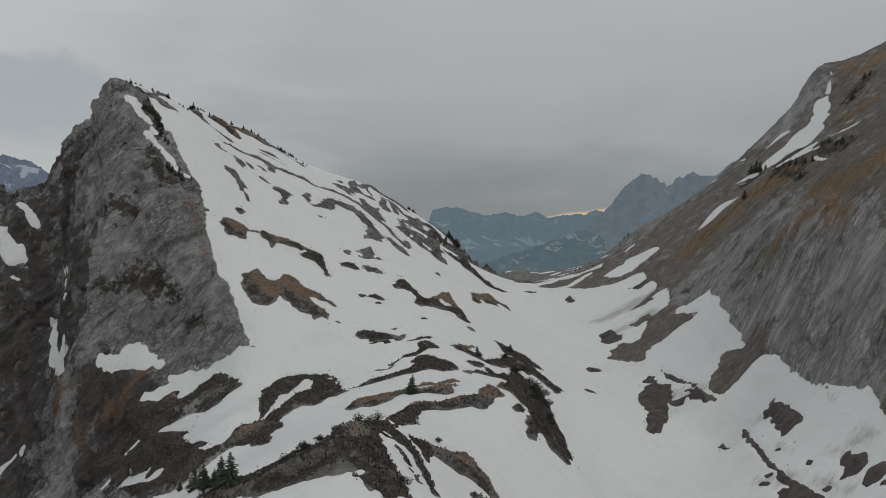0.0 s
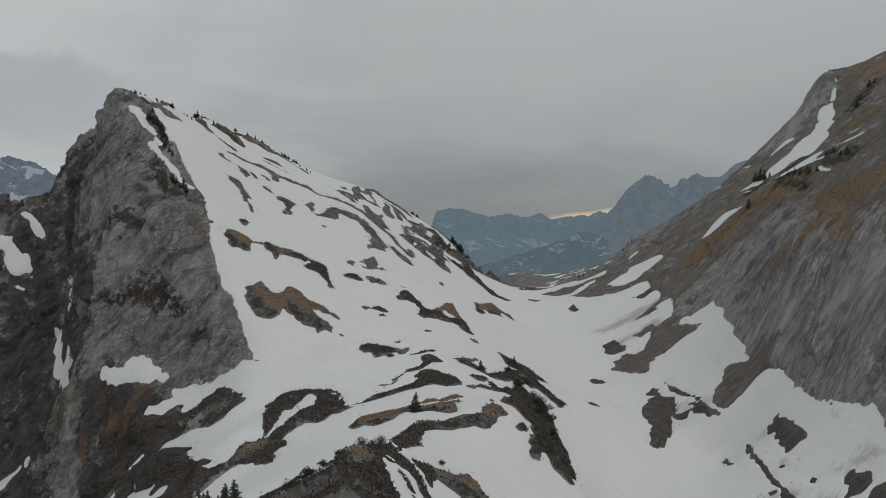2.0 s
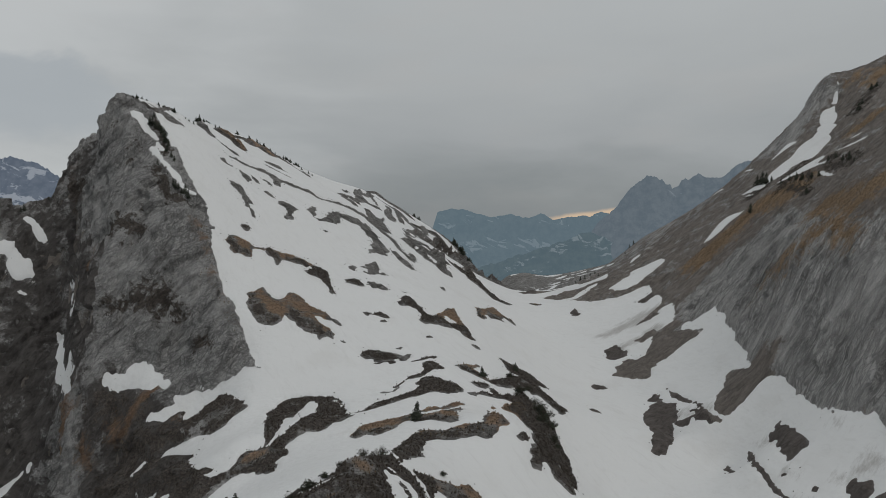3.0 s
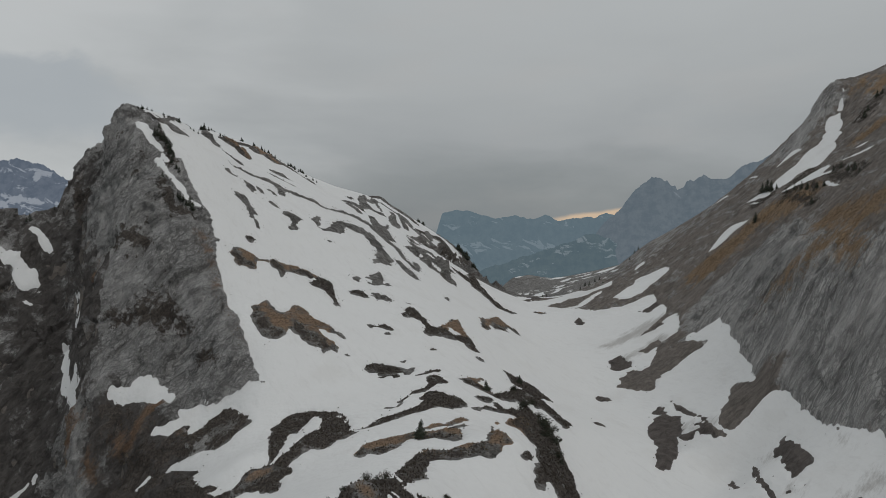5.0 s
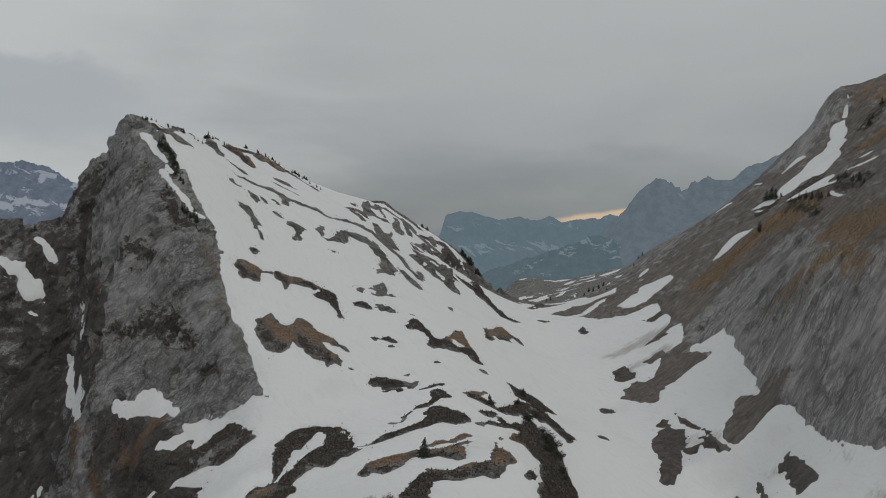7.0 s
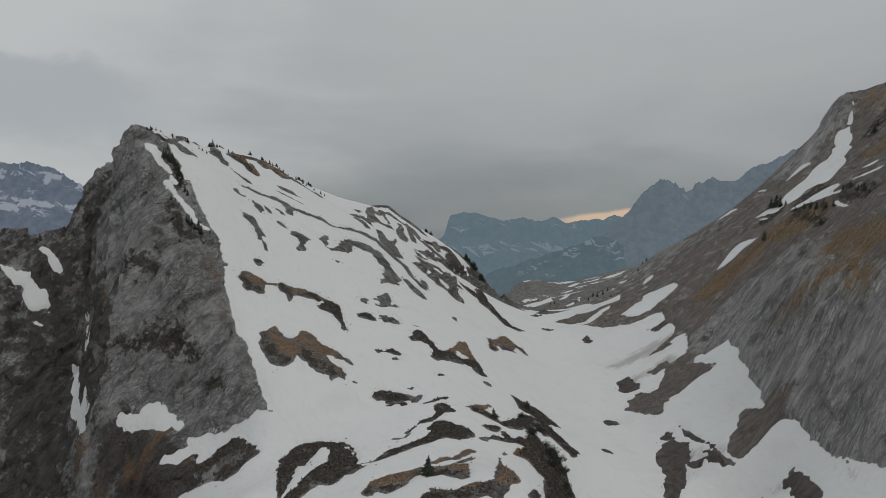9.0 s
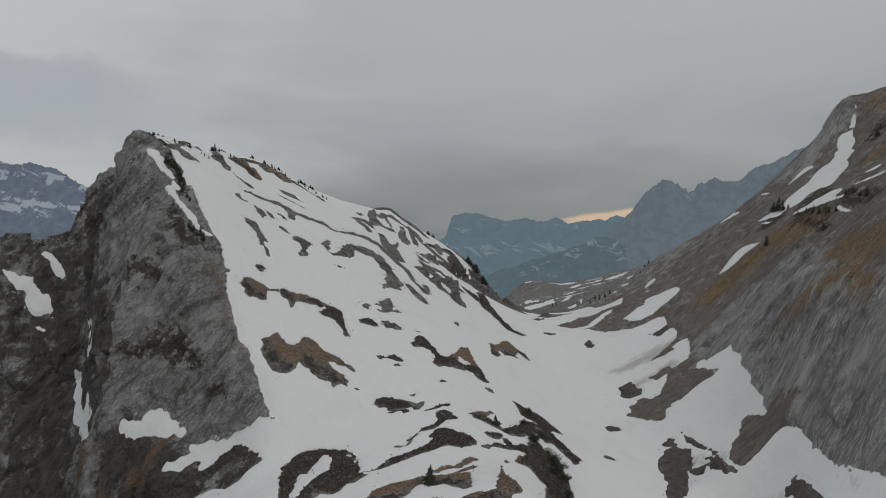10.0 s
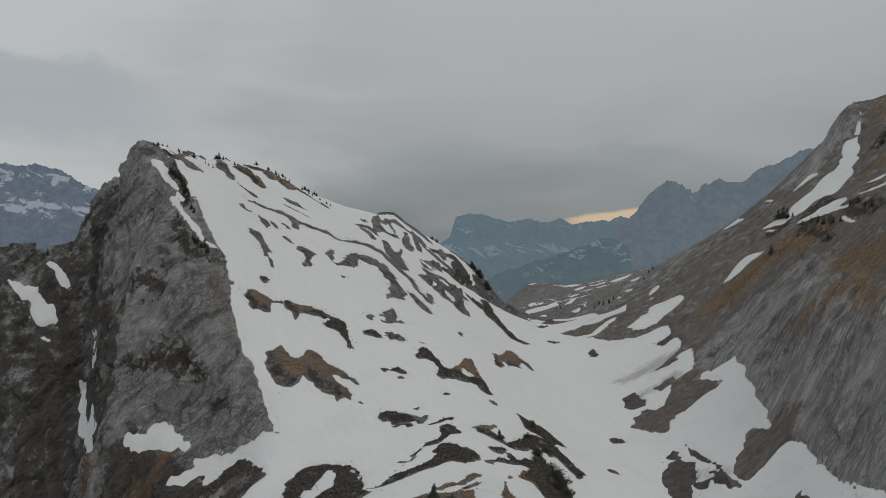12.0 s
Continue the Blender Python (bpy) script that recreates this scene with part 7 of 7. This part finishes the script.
for k in range(1, count + 1):
    if k == main:
        tagged(cells_mesh("snowfield", label == k, SNOW_Z, {"dirt": DIRT_F}, SNOW), "white snowfield over slope, saddle and valley floor", "snow", kind="structure")
    elif sizes[k] >= 6:
        tagged(cells_mesh("snow_patch", label == k, SNOW_Z, {}, SNOW), "patch of old white snow lying on bare rock", "snow", "snow patches on the rock")
tagged(cells_mesh("ground", np.ones(low.shape, bool), np.minimum(ROCK_Z, SNOW_Z) - 3.0, FIELDS, SLOPE_ROCK, 4), "bare earth and rock under the snow", "ground", kind="structure")


# ---- far ranges ----
def make_distance(name, haze, amount_, snowline, snow_amount, dark, shelf_at=-2000.0):
    """A far range, its aerial haze mixed into the surface as a blue glow."""
    mat, nt, p = material(name)
    pos = place(nt)
    sep = nt.nodes.new("ShaderNodeSeparateXYZ")
    nt.links.new(pos, sep.inputs[0])
    n = noise_node(nt, beds(nt, (0.85, 0.3, -0.35), 0.3, 1.0), 0.016, 10, 0.68, 0.7)
    # snow lies above its line, and in flecks on one shelf below it
    shelf = math_node(nt, "SUBTRACT", 1.0, span(nt, math_node(nt, "ABSOLUTE", math_node(nt, "SUBTRACT", sep.outputs[2], shelf_at)), 0.0, 75.0))
    level = math_node(nt, "ADD", math_node(nt, "MULTIPLY", math_node(nt, "SUBTRACT", sep.outputs[2], snowline), 0.00035), n)
    level = math_node(nt, "ADD", level, math_node(nt, "MULTIPLY", shelf, 0.16))
    white = math_node(nt, "MULTIPLY", span(nt, level, 0.565, 0.6), snow_amount)
    rock = mix(nt, span(nt, noise_node(nt, pos, 0.02, 9, 0.7), 0.35, 0.65), rgb(*[c * 0.3 for c in dark]), rgb(*[c * 1.3 for c in dark]))
    nt.links.new(mix(nt, white, rock, rgb(0.8, 0.8, 0.82)), p.inputs["Base Color"])
    p.inputs["Roughness"].default_value = 1.0
    # aerial haze painted on: emission of the haze colour over the lit rock
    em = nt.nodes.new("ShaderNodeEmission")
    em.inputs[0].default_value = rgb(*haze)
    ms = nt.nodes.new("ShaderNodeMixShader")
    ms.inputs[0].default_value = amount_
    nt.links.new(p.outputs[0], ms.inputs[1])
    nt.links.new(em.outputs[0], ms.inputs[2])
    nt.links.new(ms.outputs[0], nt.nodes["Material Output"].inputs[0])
    return mat


def far_range(name, distance, crest, foot, depth, mat, seed, rough, label):
    """A mountain range: crest is a run of (x, height); it falls to foot over its depth on both sides."""
    cxs, czs = np.array([c[0] for c in crest], float), np.array([c[1] for c in crest], float)
    nx, ny = 421, 91
    u = np.linspace(cxs[0], cxs[-1], nx)
    v = np.linspace(-1, 1, ny)
    U, V = np.meshgrid(u, v)
    top = np.interp(U, cxs, czs)
    spurs = fbm(U, V * depth, 420, 6, seed, 0.55, True)
    top = top + rough * (0.35 * fbm(U, U * 0, 110, 5, seed + 2, 0.6) + 0.22 * fbm(U, U * 0, 38, 3, seed + 5, 0.6, True))
    fall = np.abs(V) ** 0.8
    z = top + (foot - top) * fall + rough * spurs * np.sin(np.pi * np.clip(fall, 0, 1)) * 1.6
    y = distance + V * depth
    w = nx
    i, j = np.meshgrid(np.arange(ny - 1), np.arange(nx - 1), indexing="ij")
    q = np.stack([i * w + j, i * w + j + 1, (i + 1) * w + j + 1, (i + 1) * w + j], 2).reshape(-1, 4)
    me = bpy.data.meshes.new(name)
    me.from_pydata(np.stack([U, y, z], 2).reshape(-1, 3).tolist(), [], q.tolist())
    me.polygons.foreach_set("use_smooth", np.ones(len(me.polygons), bool))
    me.materials.append(mat)
    return tagged(new(name, me), label, "mountain range", kind="structure")


# range surfaces with the glow of the haze in them
HAZE_FAR = make_distance("far_range_hazed_rock", (0.124, 0.176, 0.212), 0.80, 260, 0.75, (0.13, 0.135, 0.12), 45.0)
HAZE_MID = make_distance("mid_range_hazed_rock", (0.100, 0.146, 0.175), 0.76, 20, 0.8, (0.11, 0.115, 0.09))
HAZE_SNOW = make_distance("snowy_range_hazed_rock", (0.132, 0.170, 0.228), 0.60, 420, 0.9, (0.12, 0.12, 0.13), 290.0)
HAZE_PEAK = make_distance("jagged_range_hazed_rock", (0.125, 0.162, 0.196), 0.74, 900, 0.7, (0.19, 0.185, 0.175), 330.0)
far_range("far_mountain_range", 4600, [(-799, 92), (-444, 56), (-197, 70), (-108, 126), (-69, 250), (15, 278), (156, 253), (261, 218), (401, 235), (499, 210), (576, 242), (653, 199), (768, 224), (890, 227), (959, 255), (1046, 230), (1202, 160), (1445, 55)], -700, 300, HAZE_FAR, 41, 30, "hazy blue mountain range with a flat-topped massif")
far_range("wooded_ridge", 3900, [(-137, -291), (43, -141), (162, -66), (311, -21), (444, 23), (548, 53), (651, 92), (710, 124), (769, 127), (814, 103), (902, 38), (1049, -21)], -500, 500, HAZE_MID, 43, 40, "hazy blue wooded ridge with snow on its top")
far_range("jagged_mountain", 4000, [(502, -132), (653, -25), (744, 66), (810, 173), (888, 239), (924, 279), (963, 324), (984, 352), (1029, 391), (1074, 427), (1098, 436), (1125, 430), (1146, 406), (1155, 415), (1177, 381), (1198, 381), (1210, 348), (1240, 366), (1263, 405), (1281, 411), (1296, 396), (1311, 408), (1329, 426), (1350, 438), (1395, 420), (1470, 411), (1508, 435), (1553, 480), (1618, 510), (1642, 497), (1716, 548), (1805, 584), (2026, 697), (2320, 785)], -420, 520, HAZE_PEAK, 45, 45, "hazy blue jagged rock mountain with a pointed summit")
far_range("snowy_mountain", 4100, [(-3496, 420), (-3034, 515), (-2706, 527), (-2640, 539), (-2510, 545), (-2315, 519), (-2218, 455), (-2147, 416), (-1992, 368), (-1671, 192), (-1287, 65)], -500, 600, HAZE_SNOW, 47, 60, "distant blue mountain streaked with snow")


# ---- trees ----
def make_leaf(name, a, b):
    mat, nt, p = material(name)
    info = nt.nodes.new("ShaderNodeObjectInfo").outputs["Random"]
    geo = nt.nodes.new("ShaderNodeNewGeometry").outputs["Random Per Island"]
    f = math_node(nt, "ADD", math_node(nt, "MULTIPLY", info, 0.45), math_node(nt, "MULTIPLY", geo, 0.55))
    nt.links.new(mix(nt, f, rgb(*a), rgb(*b)), p.inputs["Base Color"])
    p.inputs["Roughness"].default_value = 0.85
    p.inputs["Specular IOR Level"].default_value = 0.2
    return mat


NEEDLES = make_leaf("spruce_needles", (0.034, 0.041, 0.031), (0.075, 0.082, 0.06))
TWIGS = make_leaf("bare_twigs", (0.035, 0.03, 0.024), (0.09, 0.075, 0.058))
BARK = make_leaf("spruce_bark", (0.05, 0.042, 0.035), (0.09, 0.078, 0.066))


def part(name, verts, faces, mat, parent, label=""):
    me = bpy.data.meshes.new(name)
    me.from_pydata([tuple(v) for v in verts], [], faces)
    me.materials.append(mat)
    ob = new(name, me)
    ob.parent = parent
    return tagged(ob, label)


def rod(verts, faces, a, b, ra, rb_, sides=5):
    """A tapered stem from a to b."""
    a, b = Vector(a), Vector(b)
    d = (b - a).normalized()
    u = d.orthogonal().normalized()
    w = d.cross(u)
    n = len(verts)
    for c, r in ((a, ra), (b, rb_)):
        for k in range(sides):
            t = 2 * math.pi * k / sides
            verts.append(c + (u * math.cos(t) + w * math.sin(t)) * r)
    for k in range(sides):
        faces.append((n + k, n + (k + 1) % sides, n + sides + (k + 1) % sides, n + sides + k))


def conifer(rnd, lean, thin):
    """A spruce one metre high: tapered trunk, whorls of drooping boughs set with sprays of needles."""
    tree = new("spruce_tree")
    verts, faces = [], []
    bend = [Vector((lean * h * h * 0.2, 0, h)) for h in (0.0, 0.35, 0.7, 1.0)]
    for a, b, ra, rb_ in zip(bend, bend[1:], (0.028, 0.02, 0.011), (0.02, 0.011, 0.003)):
        rod(verts, faces, a, b, ra, rb_, 6)
    verts, tf = [v - Vector((0, 0, 0.04)) for v in verts], faces
    part("trunk", verts, tf, BARK, tree)
    verts, faces = [], []
    layers = 17
    for i in range(layers):
        h = 0.06 + 0.92 * (i / layers) ** 0.92
        reach = (0.33 - 0.32 * h) * rnd.uniform(0.82, 1.12) * (0.75 if i < 2 else 1)
        n = 9 - int(4 * h)
        turn = rnd.uniform(0, 6.28)
        for k in range(n):
            if rnd.random() < thin:
                continue
            t = turn + 2 * math.pi * k / n + rnd.uniform(-0.25, 0.25)
            out = Vector((math.cos(t), math.sin(t), 0))
            side = Vector((-out.y, out.x, 0))
            r = reach * rnd.uniform(0.7, 1.15)
            root = Vector((lean * h * h * 0.2, 0, h))
            for m in range(6):
                q = (m + 0.6) / 6
                p = root + out * r * q + Vector((0, 0, -0.32 * r * q * q + 0.10 * r * (q > 0.8)))
                wide = r * 0.34 * (1.05 - 0.65 * q)
                for sgn in (-1, 1):
                    tip = p + out * r * 0.24 + side * sgn * wide * rnd.uniform(0.7, 1.2) + Vector((0, 0, -0.16 * r * rnd.uniform(0.4, 1.4)))
                    v = len(verts)
                    verts += [p + Vector((0, 0, 0.02)), p + side * sgn * wide * 0.35 - out * r * 0.10, tip, p + out * r * 0.18 - Vector((0, 0, 0.015))]
                    faces += [(v, v + 1, v + 2), (v, v + 2, v + 3)]
    part("crown", verts, faces, NEEDLES, tree)
    return tagged(tree, "dark green spruce standing alone near the tree line", "tree", "spruces on the slopes")


def bush(rnd, leafy):
    """A mountain shrub one metre high: a spray of bare twigs, some with dark leaves."""
    ob = new("mountain_shrub")
    verts, faces, lv, lf = [], [], [], []
    for k in range(70):
        t, out = rnd.uniform(0, 6.28), rnd.uniform(0.1, 0.95)
        base = Vector((math.cos(t), math.sin(t), 0)) * out * 0.3
        tip = Vector((math.cos(t) * out * 0.9, math.sin(t) * out * 0.9, rnd.uniform(0.35, 1.0) * (1.1 - 0.5 * out)))
        midp = base.lerp(tip, 0.5) + Vector((rnd.uniform(-0.06, 0.06), rnd.uniform(-0.06, 0.06), 0.08))
        rod(verts, faces, base - Vector((0, 0, 0.15)), midp, 0.012, 0.008, 3)
        rod(verts, faces, midp, tip, 0.008, 0.002, 3)
        for side in range(3):
            a = midp.lerp(tip, rnd.uniform(0.0, 0.8))
            rod(verts, faces, a, a + Vector((rnd.uniform(-0.2, 0.2), rnd.uniform(-0.2, 0.2), rnd.uniform(0.05, 0.25))), 0.006, 0.002, 3)
        for m in range(leafy):
            c = base.lerp(tip, rnd.uniform(0.35, 1.0)) + Vector((rnd.uniform(-1, 1), rnd.uniform(-1, 1), rnd.uniform(-0.6, 0.8))) * 0.12
            u, w = Vector((rnd.uniform(-1, 1), rnd.uniform(-1, 1), rnd.uniform(-0.5, 0.5))) * 0.11, Vector((rnd.uniform(-1, 1), rnd.uniform(-1, 1), rnd.uniform(0, 1))) * 0.11
            v = len(lv)
            lv += [c - u, c + w * 0.6, c + u, c - w * 0.6]
            lf.append((v, v + 1, v + 2, v + 3))
    part("branch_spray", verts, faces, TWIGS, ob)
    if lf:
        part("foliage", lv, lf, NEEDLES, ob)
    return tagged(ob, "low dark mountain shrub with twiggy branches", "shrub", "shrubs on the outcrops")


TOP_Z = np.maximum(ROCK_Z, SNOW_Z)


# ---- low growth and stones ----
def scatter(name, weight, count, shape, low_, high_, mat, label, category, seed, keep=None):
    """ONE object of many small pieces strewn over the rock by a weight field."""
    rng = np.random.default_rng(seed)
    area = np.gradient(AY)[:, None] * np.gradient(AX)[None, :] / NZ
    w = (weight * area * ((GY > 125) & (GY < 600) & (np.abs(GX) < 330))).ravel()
    pick = rng.choice(w.size, count, p=w / w.sum())
    i, j = np.unravel_index(pick, GX.shape)
    dx, dy = np.gradient(AX)[j], np.gradient(AY)[i]
    jx, jy = rng.uniform(-0.5, 0.5, count) * dx, rng.uniform(-0.5, 0.5, count) * dy
    base_ = ROCK_Z if keep is None else keep
    at = np.stack([(ROCK_X if keep is None else GX)[i, j] + jx, (ROCK_Y if keep is None else GY)[i, j] + jy, base_[i, j] + jx * slope_x[i, j] + jy * slope_y[i, j]], 1)
    sv, sf = shape
    size = rng.uniform(low_, high_, count)
    turn = rng.uniform(0, 2 * np.pi, count)
    c, s = np.cos(turn)[:, None], np.sin(turn)[:, None]
    tall = rng.uniform(0.7, 1.3, count)[:, None]
    v = np.stack([sv[None, :, 0] * c - sv[None, :, 1] * s, sv[None, :, 0] * s + sv[None, :, 1] * c, sv[None, :, 2] * tall], 2) * size[:, None, None] + at[:, None, :]
    f = sf[None] + (np.arange(count) * len(sv))[:, None, None]
    me = bpy.data.meshes.new(name)
    me.vertices.add(count * len(sv))
    me.vertices.foreach_set("co", v.astype(np.float32).ravel())
    me.loops.add(f.size)
    me.loops.foreach_set("vertex_index", f.astype(np.int32).ravel())
    me.polygons.add(count * len(sf))
    me.polygons.foreach_set("loop_start", np.arange(0, f.size, 3, dtype=np.int32))
    me.update(calc_edges=True)
    me.materials.append(mat)
    return tagged(new(name, me), label, category, kind="stuff")


def tuft_shape(blades, spread, seed):
    rng = random.Random(seed)
    v, f = [], []
    for k in range(blades):
        t, o = rng.uniform(0, 6.28), rng.uniform(0.1, spread)
        a = Vector((math.cos(t), math.sin(t), 0))
        b = Vector((-a.y, a.x, 0)) * rng.uniform(0.16, 0.3)
        n = len(v)
        v += [a * o * 0.4 - b - Vector((0, 0, 0.1)), a * o * 0.4 + b - Vector((0, 0, 0.1)), a * o + Vector((0, 0, rng.uniform(0.5, 1.0)))]
        f.append((n, n + 1, n + 2))
    return np.array([tuple(q) for q in v]), np.array(f)


def stone_shape():
    v = np.array([(0.5, 0, 0), (0.15, 0.45, 0), (-0.4, 0.3, 0), (-0.45, -0.3, 0), (0.1, -0.5, 0), (0.3, 0.05, 0.38), (-0.2, 0.15, 0.45), (-0.1, -0.25, 0.34)])
    f = np.array([(0, 1, 5), (1, 2, 6), (1, 6, 5), (2, 3, 6), (3, 7, 6), (3, 4, 7), (4, 0, 5), (4, 5, 7), (5, 6, 7)])
    return v, f


HEATH_LEAF = make_leaf("heath_shrub", (0.05, 0.044, 0.038), (0.155, 0.13, 0.105))
DRY_GRASS = make_leaf("dry_grass", (0.12, 0.09, 0.06), (0.29, 0.215, 0.14))
STONE = make_leaf("loose_limestone", (0.07, 0.065, 0.06), (0.16, 0.155, 0.145))
bare = np.clip(-COVER - 0.1, 0, 1)
scatter("heath_shrubs", np.clip(0.5 - COVER, 0, 1) * np.clip(HEATH_F - 0.15, 0, 1) * (1 - 0.7 * PEAK), 16000, tuft_shape(7, 0.6, 1), 0.25, 0.75, HEATH_LEAF, "dark leafless heath and dwarf shrubs on the outcrops", "shrubs", 1)
scatter("dry_grass_tufts", bare * np.clip(GRASS_F - 0.1, 0, 1), 14000, tuft_shape(6, 0.5, 2), 0.2, 0.6, DRY_GRASS, "dry brown grass tufts on rock and slope", "grass", 2)
rim = np.clip(1 - np.abs(COVER - 1.6) / 1.8, 0, 1) * (0.05 + OTHER * np.clip(amount(UPPER_ROCKS + MIDDLE_ROCKS[3:] + RIDGE_ROCKS, 10), 0, 1))
scatter("loose_stones", rim, 700, stone_shape(), 0.2, 0.75, STONE, "loose grey stones melted out of the snow", "stones", 3, SNOW_Z)


def ground_at(x, y):
    i, j = int(np.searchsorted(AY, y)) - 1, int(np.searchsorted(AX, x)) - 1
    fy, fx = (y - AY[i]) / (AY[i + 1] - AY[i]), (x - AX[j]) / (AX[j + 1] - AX[j])
    z = TOP_Z[i:i + 2, j:j + 2]
    return float((z[0, 0] * (1 - fx) + z[0, 1] * fx) * (1 - fy) + (z[1, 0] * (1 - fx) + z[1, 1] * fx) * fy)


rnd = random.Random(5)
spruces = [conifer(rnd, 0.1, 0.08), conifer(rnd, -0.25, 0.16), conifer(rnd, 0.3, 0.24)]
shrubs = [bush(rnd, 5), bush(rnd, 3), bush(rnd, 1)]
used = set()


def set_out(kinds, rows, squat=1.0):
    for x, y, h in rows:
        h = max(h, 1.5 if squat == 1.0 else 0.9)
        kind = rnd.choice(kinds)
        m = pose(x, y, ground_at(x, y) - 0.03 * h, rnd.uniform(-3, 3), rnd.uniform(-3, 3), rnd.uniform(0, 360)) @ Matrix.Diagonal((h * squat, h * squat, h, 1))
        if kind not in used:
            used.add(kind)
            kind.matrix_world = m
        else:
            ob = copy_thing(kind, Matrix.Identity(4))
            ob.matrix_basis = m


# a fringe of dwarf spruces along the crest, taller ones on the shoulder behind it
fringe = random.Random(11)
for (ax, ay), (bx, by), n, tall in (((-194, 443), (-168, 472), 7, 2.6), ((-192, 560), (-170, 568), 9, 3.0), ((-206, 692), (-172, 692), 12, 3.2), ((-172, 692), (-126, 722), 16, 3.2),
                                    ((-60, 905), (-20, 925), 6, 4.5), ((-20, 925), (10, 905), 10, 7.5), ((10, 905), (44, 838), 16, 8.5)):
    f = 0.5
    for k in range(n):
        # in clumps: most stand close beside the last one
        f = fringe.random() if fringe.random() < 0.4 else (f + fringe.uniform(-0.05, 0.05)) % 1.0
        set_out(spruces, [(ax + f * (bx - ax) + fringe.uniform(-1.5, 1.5), ay + f * (by - ay) + fringe.uniform(-3, 3), tall * fringe.uniform(0.35, 1.3))], fringe.uniform(1.1, 1.8))
set_out(spruces, NEAR_TREES, 1.2)
for rows in (CLIFF_TREES, CREST_TREES, SLOPE_TREES, GORGE_TREES, PASS_TREES):
    set_out(spruces, rows)
set_out(shrubs, BUSHES, 1.15)
